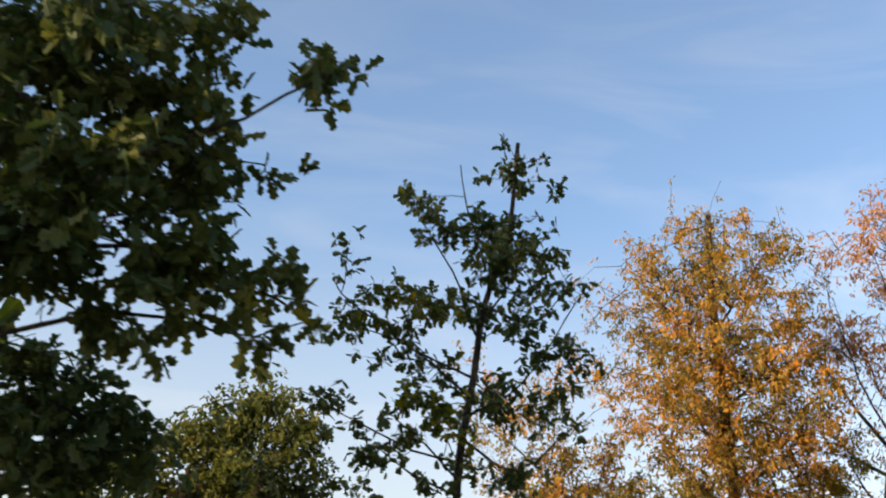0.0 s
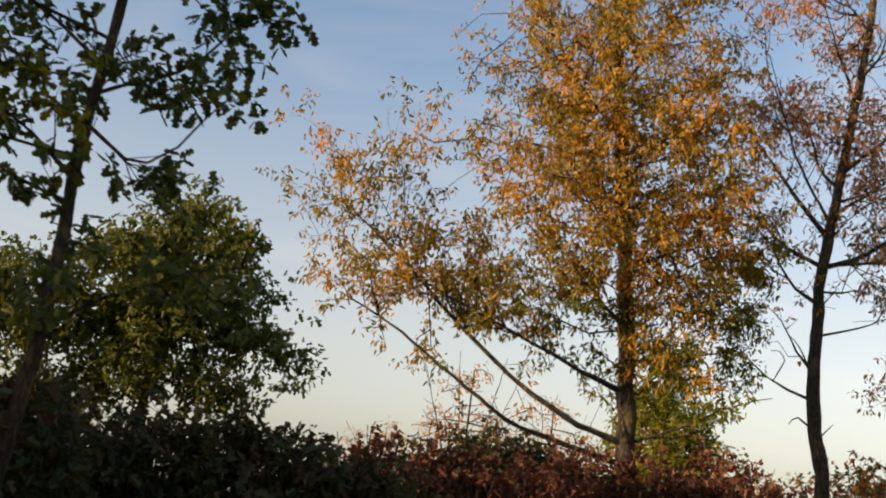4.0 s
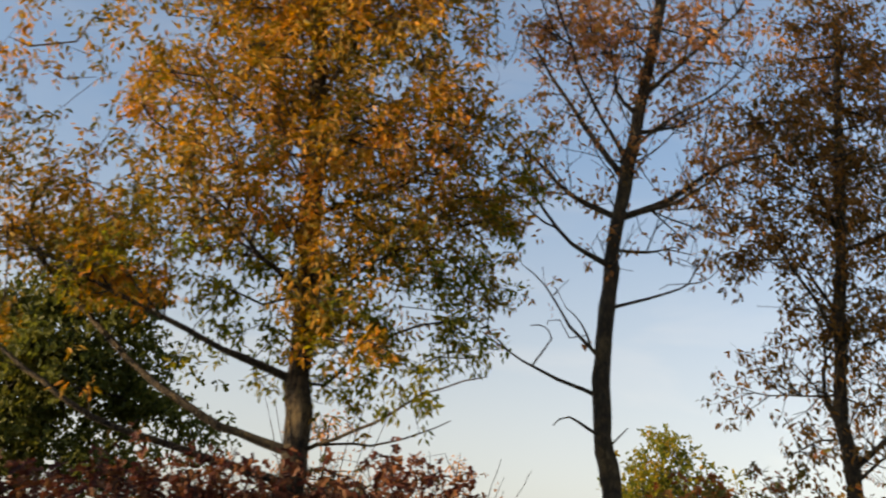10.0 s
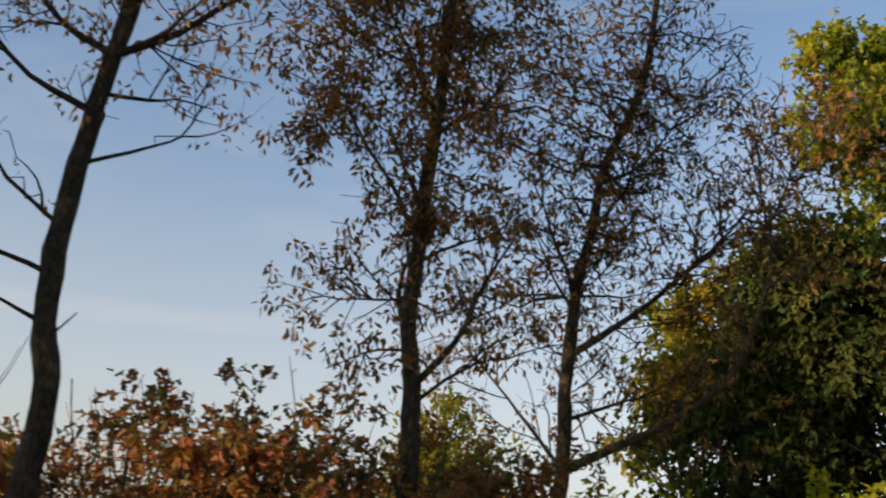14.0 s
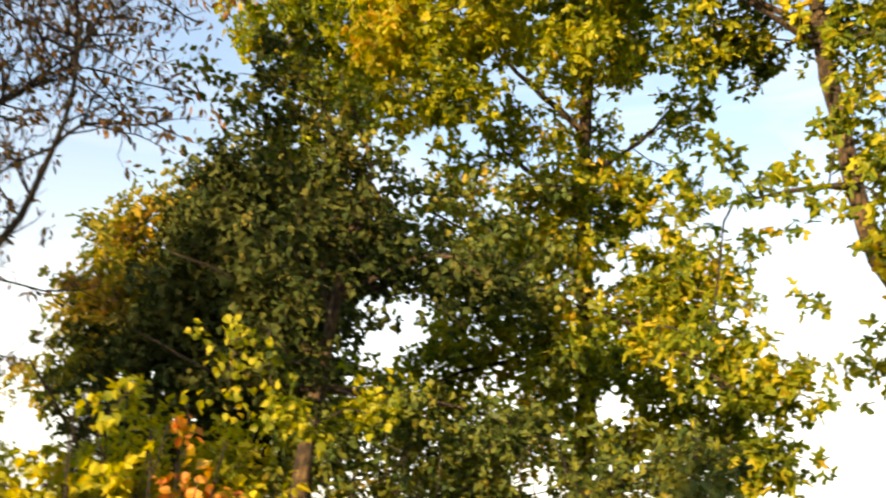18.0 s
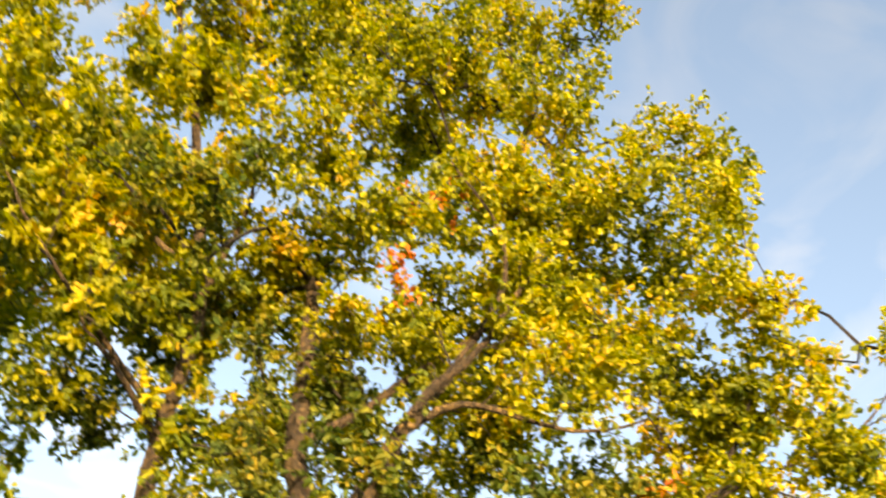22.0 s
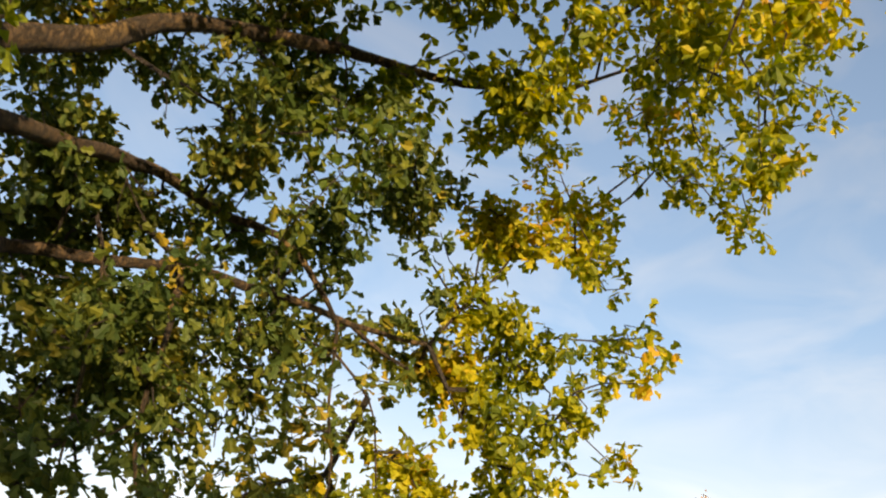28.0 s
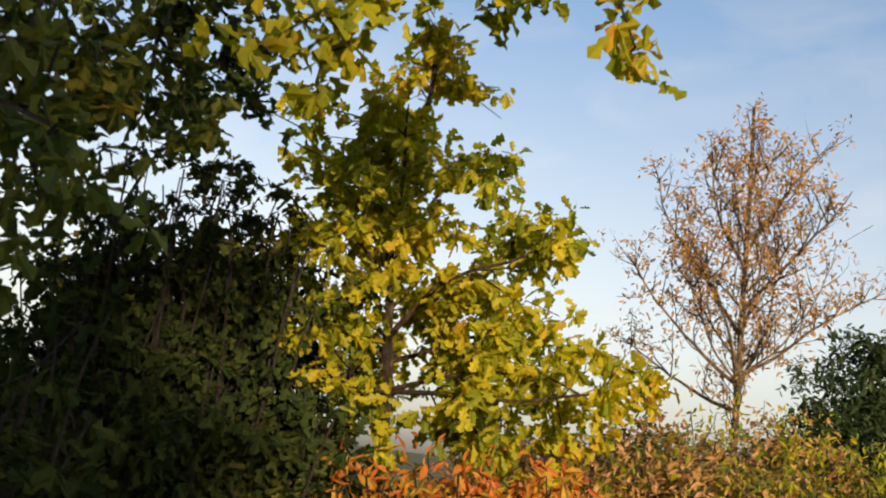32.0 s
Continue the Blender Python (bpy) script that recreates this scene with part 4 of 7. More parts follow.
brown_cherry.crown(45, 0.4, (11.9, 23.07, 7.16, 0.41), (12.4, 23.15, 6.36, 0.35), (12.02, 23.09, 5.65, 0.28), (11.76, 23.05, 6.34, 0.34), (10.82, 23.25, 5.47, 0.35), (10.65, 23.28, 4.95, 0.27), (11.12, 23.22, 5.11, 0.27), (10.65, 23.27, 5.98, 0.28), (11.29, 23.2, 4.42, 0.34), (12.21, 23.08, 4.87, 0.41), (11.71, 23.55, 4.96, 0.42), (12.6, 23.34, 4.4, 0.34), (11.43, 22.88, 3.82, 0.32), (10.48, 23.3, 4.39, 0.27), (12.81, 23.01, 4.89, 0.34))
brown_cherry.shoots(4.0, 1.1, 0.8, 0.35, low=3.6, radius=0.011)
brown_cherry.crown(16, 0.7, (10.49, 23.10, 8.91, 0.35), (11.07, 22.85, 9.08, 0.35), (12.40, 22.91, 9.14, 0.35), (12.85, 22.58, 8.56, 0.34), (10.89, 22.85, 8.04, 0.32), (12.41, 22.92, 8.12, 0.32), (11.59, 23.62, 8.85, 0.34), (10.36, 23.72, 7.91, 0.30), (11.14, 23.53, 7.45, 0.28), (12.45, 22.73, 7.20, 0.26), (11.56, 23.22, 7.69, 0.28))
brown_cherry.build(LEAF_BROWN, "lance", 0.105, 15, 0.12, 0.6, twig=0.0045)

bare_cherry = Tree("cherry_tree", 16, BARK_CHERRY, "wild cherry with long low limbs, bare twigs and few leaves")
bare_cherry.trunk(0.13, (13.7, 25, -0.1), (13.94, 25, 3.26), (13.92, 25, 4.23), (13.97, 25, 4.99), (14.03, 25, 5.77), (14.19, 25, 6.53), (14.32, 24.99, 7.48), (14.74, 24.99, 8.53), (14.91, 24.98, 9.34), (15.01, 24.98, 10.34))
bare_cherry.limb(0.055, (14.04, 25, 4.75), (14.68, 24.69, 5.28), (15.33, 24.38, 5.86), (15.88, 24.17, 6.42), (16.15, 24.06, 6.86))
bare_cherry.limb(0.07, (14.11, 25, 3.34), (14.5, 24.59, 3.55), (15.11, 24.18, 3.9), (15.68, 23.67, 4.47), (15.99, 23.27, 5.47), (15.97, 23.07, 6.39))
bare_cherry.limb(0.035, (13.95, 25, 3.97), (14.84, 25.39, 4.29), (15.56, 25.77, 4.62))
bare_cherry.limb(0.04, (14.01, 25, 5.63), (13.59, 24.61, 6.29), (13.18, 24.31, 7.05))
bare_cherry.limb(0.04, (14.19, 25, 6.53), (14.73, 25.39, 7.41), (14.98, 25.68, 8.61))
bare_cherry.limb(0.035, (13.87, 25, 3.26), (13.35, 25.31, 3.98), (12.64, 25.62, 4.88))
bare_cherry.limb(0.03, (15.95, 23.17, 6.03), (15.81, 23.37, 7.14), (15.66, 23.47, 7.92))
bare_cherry.limb(0.03, (15.97, 23.17, 6.1), (16.25, 22.96, 6.87), (16.7, 22.76, 7.55))
bare_cherry.limb(0.035, (15.95, 23.17, 6.1), (16.36, 23.06, 6.84), (16.67, 22.99, 7.00), (17.21, 22.87, 7.52))
bare_cherry.limb(0.028, (15.67, 23.62, 5.35), (16.14, 23.54, 5.61), (16.63, 23.45, 5.71), (16.91, 23.40, 5.83))
bare_cherry.limb(0.026, (15.23, 24.32, 5.99), (15.61, 24.27, 6.06), (15.99, 24.22, 6.45), (16.66, 24.13, 6.43), (17.13, 24.07, 6.47))
bare_cherry.limb(0.03, (13.93, 25.00, 5.43), (13.73, 25.00, 5.72), (13.56, 25.00, 6.13), (13.30, 25.00, 6.61))
bare_cherry.limb(0.025, (12.75, 24.9, 5.0), (12.36, 24.88, 4.80), (11.92, 24.83, 4.64))
bare_cherry.limb(0.03, (14.26, 25.00, 7.13), (14.78, 24.99, 7.52), (15.30, 24.97, 8.25), (15.70, 24.96, 8.99))
bare_cherry.crown(34, 1.0, (13.92, 24.6, 7.7, 0.7), (13.06, 25.41, 8.15, 0.66), (12.4, 24.62, 8, 0.62), (14.71, 25.39, 7.57, 0.59), (14.09, 24.4, 6.49, 0.53), (14.91, 25.38, 9.05, 0.62), (13.45, 25.01, 6.44, 0.41), (14.98, 24.58, 6.47, 0.48), (13.82, 25, 8.97, 0.74), (12.96, 25.02, 8.99, 0.66), (14.52, 25.28, 9.8, 0.79), (15.01, 24.33, 9.5, 0.66), (14.78, 24.8, 8.34, 0.58), (15.72, 24.58, 8.49, 0.41), (13.83, 25.03, 8.65, 0.59), (13.65, 25.38, 7.59, 0.51))
bare_cherry.crown(34, 1.0, (14.14, 24.65, 6.73, 0.48), (14.99, 24.75, 7.44, 0.45), (13.28, 25.16, 6.51, 0.33), (13.99, 24.99, 7.73, 0.5), (14.64, 25.25, 7.43, 0.5), (13.5, 25.42, 5.92, 0.41), (14.13, 24.65, 6.07, 0.47), (14.9, 25.08, 6.68, 0.49), (15.11, 24.31, 7.78, 0.48), (16.05, 24.91, 7.67, 0.49), (13.82, 25.03, 5.18, 0.39))
bare_cherry.crown(120, 0.12, (14.12, 25, 5.86, 0.55), (13.32, 25.31, 5.87, 0.41), (12.92, 24.72, 6.47, 0.47), (14.67, 25.29, 6.18, 0.5), (13.63, 25.01, 4.82, 0.23), (14.41, 24.99, 4.89, 0.3), (14.89, 24.38, 7.35, 0.55), (15.57, 24.37, 6.47, 0.41), (15.74, 23.57, 6.73, 0.45), (16.02, 23.17, 7.36, 0.39), (15.26, 24.48, 8.42, 0.5), (16.22, 22.96, 7.87, 0.45), (16.86, 22.85, 7.48, 0.38), (15.49, 24.18, 7.19, 0.41), (15.25, 24.18, 5.57, 0.39), (14.88, 24.99, 4.93, 0.34))
bare_cherry.crown(120, 0.12, (16.28, 23.06, 6.57, 0.38), (16.77, 22.95, 6.95, 0.32), (15.87, 23.37, 5.76, 0.37), (15.47, 23.58, 4.61, 0.3), (14.66, 24.99, 4.36, 0.33), (15.45, 24.98, 4.43, 0.34), (15.65, 23.37, 7.71, 0.46), (16.53, 22.86, 7.65, 0.38), (15.57, 23.97, 9, 0.5), (13.6, 24.98, 6.81, 0.44), (14.25, 25.42, 7.46, 0.47), (13.77, 25.29, 5.6, 0.44), (14.51, 24.73, 6.2, 0.44), (15.23, 25.36, 6.98, 0.48), (15.73, 24.29, 7.02, 0.44), (16.24, 23.71, 7.07, 0.37))
bare_cherry.crown(120, 0.12, (15.19, 24.76, 5.67, 0.38), (14.59, 25.03, 4.86, 0.37), (13.95, 25.3, 4.45, 0.37), (15.79, 23.89, 5.79, 0.36), (16.5, 23.53, 6.43, 0.36), (15.48, 24.48, 4.46, 0.3), (15.12, 24.66, 3.72, 0.3), (14.43, 25.32, 3.51, 0.3), (16.89, 23.24, 6.92, 0.3), (15.79, 23.47, 8.09, 0.47), (16.29, 23.16, 7.33, 0.45), (16.75, 22.95, 8.11, 0.39), (15.37, 23.98, 7.61, 0.48), (16.87, 22.85, 6.91, 0.32), (16.05, 23.17, 6.59, 0.38), (15.63, 23.57, 6.22, 0.38))
bare_cherry.crown(120, 0.12, (14.92, 24.38, 6.9, 0.41), (15.01, 24.38, 5.75, 0.4), (15.47, 23.78, 5.19, 0.31), (14.58, 25.29, 5.57, 0.42), (13.38, 25.41, 5.33, 0.41), (12.67, 25.32, 5.8, 0.41))
bare_cherry.shoots(5.0, 1.25, 0.6, 0.5, low=3.4, radius=0.012)
bare_cherry.crown(16, 0.7, (14.10, 24.61, 10.47, 0.40), (14.93, 24.25, 10.23, 0.39), (15.51, 24.00, 9.84, 0.38), (14.46, 24.43, 9.51, 0.36), (15.55, 25.03, 9.52, 0.37), (15.94, 24.80, 8.76, 0.35), (13.93, 25.32, 9.54, 0.36), (14.82, 25.07, 8.71, 0.33), (15.80, 24.04, 10.27, 0.34), (13.91, 24.70, 8.19, 0.31))
bare_cherry.build(LEAF_BROWN, "lance", 0.10, 7, 0.12, 0.6, twig=0.0042, reach=0.5)

field_maple = Tree("maple_tree", 17, BARK_OAK, "dense low maple below the oaks, shade put into its dark green leaf colour")
field_maple.trunk(0.13, (18.9, 23.8, -0.1), (18.8, 23.7, 1.2), (18.7, 23.6, 2.6), (18.8, 23.5, 4.2), (19, 23.5, 5.6))
field_maple.limb(0.045, (18.9, 23.53, 3.64), (17.88, 23.48, 4.32), (17.13, 23.54, 4.57))
field_maple.limb(0.045, (18.99, 23.49, 4.23), (18.47, 24.01, 5.68), (17.97, 24.3, 6.66))
field_maple.limb(0.045, (19.09, 23.46, 4.48), (19.57, 22.85, 4.87), (20.01, 22.48, 4.6))
field_maple.limb(0.045, (19.01, 23.49, 3.52), (18.14, 24.13, 3.54), (17.12, 24.5, 3.97))
field_maple.limb(0.045, (19.03, 23.48, 4.72), (19.05, 23.47, 5.87), (18.66, 23.62, 6.94))
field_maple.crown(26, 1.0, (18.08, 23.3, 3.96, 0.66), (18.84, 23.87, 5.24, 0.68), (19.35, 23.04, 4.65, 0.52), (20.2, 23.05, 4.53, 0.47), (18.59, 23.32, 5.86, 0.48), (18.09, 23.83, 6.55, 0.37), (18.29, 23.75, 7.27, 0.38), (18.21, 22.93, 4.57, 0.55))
# yellow masses paint the sunlit lower front of the maple
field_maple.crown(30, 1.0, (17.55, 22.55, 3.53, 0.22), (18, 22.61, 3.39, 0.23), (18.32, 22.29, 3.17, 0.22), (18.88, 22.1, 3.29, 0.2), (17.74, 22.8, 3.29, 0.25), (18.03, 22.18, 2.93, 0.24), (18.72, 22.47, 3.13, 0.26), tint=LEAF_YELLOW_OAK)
# darker leaf masses paint the shade on the maple's right side
field_maple.crown(22, 1.0, (19.41, 24.64, 5.32, 0.42), (19.82, 24.38, 5.15, 0.48), (20.20, 23.80, 5.10, 0.54), (20.57, 23.30, 5.08, 0.54), (20.91, 22.83, 4.98, 0.46), (19.30, 24.21, 3.41, 0.40), (19.80, 23.93, 3.48, 0.46), (20.10, 23.32, 3.48, 0.45), (20.54, 23.04, 3.40, 0.45), (21.48, 23.58, 3.48, 0.38), (19.18, 24.60, 3.06, 0.40), (19.96, 23.62, 3.01, 0.45), (20.62, 23.45, 2.96, 0.44), (21.52, 23.52, 4.13, 0.26), (20.63, 23.99, 4.28, 0.20), tint=LEAF_SHADED_OAK)
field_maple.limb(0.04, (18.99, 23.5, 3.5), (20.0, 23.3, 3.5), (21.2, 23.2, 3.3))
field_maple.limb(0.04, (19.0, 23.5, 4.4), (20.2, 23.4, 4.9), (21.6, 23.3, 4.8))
field_maple.crown(24, 1.0, (17.40, 23.84, 6.76, 0.29), (17.80, 23.66, 6.98, 0.33), (18.33, 23.62, 7.15, 0.29), (17.47, 23.74, 6.18, 0.29), (17.99, 23.75, 6.42, 0.35), (18.50, 23.66, 6.56, 0.32), (19.00, 23.67, 6.73, 0.29), (18.37, 23.96, 6.08, 0.32), (18.67, 23.35, 5.92, 0.32), tint=LEAF_DIM_OAK)
field_maple.crown(22, 1.0, (18.99, 24.15, 6.07, 0.39), (19.50, 23.66, 6.00, 0.38), (20.21, 23.56, 5.97, 0.38), (20.61, 23.02, 5.70, 0.36), (21.06, 22.63, 5.52, 0.35), (19.33, 24.13, 5.44, 0.38), (20.26, 24.16, 5.35, 0.39), (20.86, 23.63, 5.17, 0.38), (21.36, 23.28, 4.91, 0.37), tint=LEAF_SHADED_OAK)
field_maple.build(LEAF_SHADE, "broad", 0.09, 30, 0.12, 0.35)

back_maple = Tree("maple_tree", 24, BARK_OAK, "dense maple behind the cherry row, shade and a sunlit side put into its leaf colours")
back_maple.trunk(0.2, (19.6, 35.0, -0.1), (19.6, 34.9, 2.5), (19.7, 34.8, 5.0), (19.8, 34.8, 7.6))
back_maple.limb(0.09, (19.6, 34.9, 2.2), (18.2, 34.8, 4.0), (17.0, 34.8, 5.4))
back_maple.limb(0.09, (19.6, 34.9, 3.0), (21.0, 34.4, 4.8), (21.8, 34.2, 6.2))
back_maple.limb(0.09, (19.7, 34.8, 4.6), (18.6, 34.6, 6.4), (18.0, 34.6, 7.8))
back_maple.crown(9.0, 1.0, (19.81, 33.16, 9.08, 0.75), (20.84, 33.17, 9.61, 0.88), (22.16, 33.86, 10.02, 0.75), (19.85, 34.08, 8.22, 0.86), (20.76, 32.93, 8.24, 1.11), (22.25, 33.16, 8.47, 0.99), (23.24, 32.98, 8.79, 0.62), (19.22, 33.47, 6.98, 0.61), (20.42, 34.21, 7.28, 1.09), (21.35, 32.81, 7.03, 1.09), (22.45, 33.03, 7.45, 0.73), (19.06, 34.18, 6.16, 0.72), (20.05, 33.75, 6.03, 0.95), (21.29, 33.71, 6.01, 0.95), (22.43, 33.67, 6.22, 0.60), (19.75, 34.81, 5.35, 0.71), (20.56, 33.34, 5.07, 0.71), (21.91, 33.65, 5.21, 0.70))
# golden masses paint the sunlit side; the dark ones paint the shaded rest
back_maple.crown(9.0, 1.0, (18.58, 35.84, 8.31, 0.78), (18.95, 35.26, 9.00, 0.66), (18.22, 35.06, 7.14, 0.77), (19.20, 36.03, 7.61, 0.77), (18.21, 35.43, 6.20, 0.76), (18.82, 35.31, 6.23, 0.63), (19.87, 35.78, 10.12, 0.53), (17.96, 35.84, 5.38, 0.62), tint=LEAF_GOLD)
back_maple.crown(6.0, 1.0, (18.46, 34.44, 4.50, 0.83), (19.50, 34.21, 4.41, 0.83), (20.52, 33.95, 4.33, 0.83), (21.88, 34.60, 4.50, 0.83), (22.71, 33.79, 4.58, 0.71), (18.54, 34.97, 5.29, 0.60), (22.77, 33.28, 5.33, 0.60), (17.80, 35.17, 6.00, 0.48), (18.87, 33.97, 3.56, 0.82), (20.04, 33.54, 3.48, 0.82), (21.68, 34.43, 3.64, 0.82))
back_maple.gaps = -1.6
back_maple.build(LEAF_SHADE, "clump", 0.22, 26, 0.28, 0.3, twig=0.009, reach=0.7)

far_tree = Tree("field_tree", 30, BARK_OAK, "broad green tree far across the field")
far_tree.trunk(0.3, (-10, 44, -0.1), (-9.8, 44, 3), (-9.5, 44, 6), (-9, 44, 9))
far_tree.limb(0.14, (-9.9, 44, 2), (-12.5, 43.5, 4.5), (-14.5, 43.5, 6.5))
far_tree.limb(0.14, (-9.8, 44, 3), (-7, 43.6, 5.5), (-5.8, 43.5, 7))
far_tree.limb(0.14, (-9.9, 44, 2), (-15.5, 44.4, 3.2), (-18, 44.4, 5.5))
far_tree.crown(3.3, 1.0, (-8.72, 44.09, 12.52, 1.03), (-10.26, 44.45, 11.29, 1.37), (-7.46, 43.64, 11.1, 1.23), (-11.55, 43.21, 10.37, 1.11), (-13.66, 43.19, 9.48, 1.11), (-15.11, 42.12, 8.85, 1.18), (-6.48, 44.25, 9.73, 1.01), (-8.97, 43.07, 8.77, 1.74), (-11.96, 43.72, 7.94, 1.55), (-7.09, 45.11, 8, 1.36), (-13.71, 41.92, 6.76, 1.16), (-5.22, 45.17, 7.73, 1.02), (-9.68, 43.27, 6.09, 1.51), (-7.27, 44.53, 5.63, 1.32), (-11.84, 43.65, 5.05, 1.19), (-4.4, 45.42, 6.49, 0.79))
far_tree.crown(3.3, 1.0, (-16, 41.84, 7.38, 1.27), (-13.73, 42.54, 4.51, 0.95))
far_tree.gaps = -1.2
far_tree.build(LEAF_FAR, "clump", 0.27, 30, 0.5, 0.3, twig=0.012, reach=0.9)

green_oak = Tree("oak_tree", 18, BARK_OAK, "oak turning yellow green, its dark trunk seen against the sky")
green_oak.trunk(0.2, (23.5, 26, -0.1), (23.56, 26.03, 3.13), (23.6, 26, 4.54), (23.55, 26.04, 6.04), (23.5, 26.07, 8.03), (23.51, 26.06, 9.77), (23.4, 26.14, 11.45))
green_oak.limb(0.06, (23.61, 26, 5.7), (23.82, 24.87, 5.22), (24.18, 23.65, 4.35))
green_oak.limb(0.06, (23.54, 26.04, 6.39), (21.84, 26.01, 6.45), (20.76, 25.79, 6.53))
green_oak.limb(0.06, (23.51, 26.06, 8.5), (22.22, 25.98, 9.13), (21.1, 26.04, 9.73))
green_oak.limb(0.06, (23.51, 26.07, 7.75), (24.66, 26.24, 8.72), (25.54, 26.11, 9.98))
green_oak.limb(0.06, (23.59, 26.01, 5.03), (22.09, 25.84, 4.66), (20.94, 25.9, 4.1))
green_oak.limb(0.06, (23.5, 26.07, 9.47), (23.61, 25.26, 10.28), (23.74, 24.8, 11.15))
green_oak.limb(0.06, (23.51, 26.06, 7.29), (23.12, 27.55, 8.52), (22.71, 28.81, 9.8))
green_oak.crown(20, 1.0, (20.79, 26.98, 9.45, 0.96), (23.71, 26.66, 10.54, 0.94), (22.53, 25.29, 7.27, 0.63), (22.43, 25.6, 6.51, 0.71), (24.28, 26.13, 7.26, 0.61), (23.85, 24.61, 5.87, 0.61), (24.83, 25.15, 6.68, 0.41), (20.7, 28.02, 10.9, 0.76), (23.62, 25.01, 9.95, 0.76), (21.99, 25.66, 5.16, 0.53), (24.63, 26.01, 5.84, 0.51), (21.33, 26.36, 4.06, 0.53))
green_oak.crown(20, 1.0, (22.84, 27.14, 4.15, 0.58), (23.71, 24.95, 4.22, 0.6), (25.2, 25.5, 5.29, 0.49), (24.7, 24.5, 3.81, 0.67), (23.03, 25.3, 3.47, 0.52), (22.25, 26.94, 3.35, 0.56), (20.73, 28.61, 4.16, 0.52), (23.56, 26.03, 11.65, 1.11), (22.26, 26.93, 11.81, 1.04), (21.94, 25.55, 6, 0.69), (22.86, 25.35, 4.97, 0.61), (23.14, 24.27, 4.63, 0.64), (24.34, 24.12, 5.35, 0.67), (24.62, 23.54, 4.38, 0.63), (22.43, 25.55, 4.19, 0.6), (24.03, 24.48, 3.75, 0.65))
green_oak.crown(20, 1.0, (24.34, 23.37, 3.36, 0.54), (21.5, 26.37, 4.86, 0.62), (20.58, 26.19, 4.26, 0.52), (23.31, 25.02, 7.58, 0.56), (21.8, 25.65, 3.27, 0.58), (19.47, 29.1, 12.04, 0.85), (19.12, 28.73, 10.37, 0.81), (19.68, 27.94, 10.61, 0.79), (20.41, 29.02, 9.57, 0.92))
green_oak.crown(20, 1.0, (20.92, 28.76, 12.1, 0.96))
green_oak.crown(20, 1.0, (24.89, 24.51, 6.29, 0.35), (25.91, 23.79, 5.91, 0.34), (25.46, 24.11, 6.71, 0.27))
green_oak.shoots(2.5, 1.4, 0.3, 0.5, radius=0.014)
green_oak.build(LEAF_GREEN_OAK, "sprig", 0.148, 23, 0.18, 0.3)

forked_oak = Tree("oak_tree", 19, BARK_OAK, "oak with a dark forked stem and yellow green autumn crown")
forked_oak.trunk(0.15, (24.05, 20.53, -0.1), (23.8, 20.73, 4.25), (23.56, 20.97, 5.34), (23.41, 21.11, 6.57), (23.31, 21.2, 7.45), (23.29, 21.23, 7.84), (23.18, 21.33, 9.42), (22.67, 21.82, 11.38), (22.16, 22.3, 13.21))
forked_oak.limb(0.045, (23.25, 21.26, 7.65), (22.51, 21.42, 7.95), (21.92, 21.58, 8.26), (21.85, 21.36, 8.91))
forked_oak.limb(0.045, (23.19, 21.33, 7.84), (22.09, 21.68, 8.35), (21.22, 21.95, 8.77), (20.34, 22.37, 9.47))
forked_oak.limb(0.045, (23.41, 21.09, 6.03), (22.77, 21.02, 5.79), (22, 21.23, 5.49))
forked_oak.limb(0.045, (23.21, 21.31, 8.68), (22.67, 22.36, 9.91), (21.77, 23.63, 11.72), (20.72, 24.9, 13.17))
forked_oak.limb(0.045, (23.16, 21.36, 9.41), (22.85, 20.96, 10.95), (22.33, 21.04, 12.3))
forked_oak.limb(0.045, (22.94, 21.56, 9.84), (22.3, 22.72, 10.51), (20.78, 24.71, 10.01), (19.78, 25.93, 10.59))
forked_oak.crown(36, 1.0, (19.12, 25.86, 12.62, 0.73), (19.61, 24.71, 12.98, 0.64), (20.3, 23.37, 11.68, 0.73), (20.19, 24.99, 11.66, 0.86), (20.74, 22.68, 10.78, 0.69), (22.2, 22.95, 11.46, 0.84), (21.67, 22.35, 12.58, 0.69), (20.83, 23.56, 14.08, 0.5), (21.67, 22.07, 9.44, 0.65), (22.99, 22.34, 10.95, 0.67), (21.37, 23.74, 10.12, 0.65), (20.17, 23.36, 8.95, 0.63), (19.46, 25.27, 10.29, 0.72), (19.48, 24.28, 8.22, 0.62), (20.75, 24.33, 8.55, 0.6), (21.09, 22.62, 7.8, 0.42))
forked_oak.crown(36, 1.0, (22.59, 22.58, 9.37, 0.48), (20.1, 24.25, 7.34, 0.54), (22.51, 21.14, 10.92, 0.56), (23.37, 21.47, 9.96, 0.42), (22.65, 22.04, 8.42, 0.32), (22.28, 22.19, 7.75, 0.31), (22.54, 21.94, 13.04, 0.64), (19.8, 24.53, 16.68, 0.75), (20.55, 24.23, 18.17, 0.71), (21.32, 22.68, 17.17, 0.86), (19.86, 24.48, 15.24, 0.44), (20.72, 24.21, 15.68, 0.73), (21.27, 22.59, 14.88, 0.77), (19.53, 24.78, 13.22, 0.36), (19.57, 24.75, 12.42, 0.34), (22.52, 22.38, 16.56, 0.76))
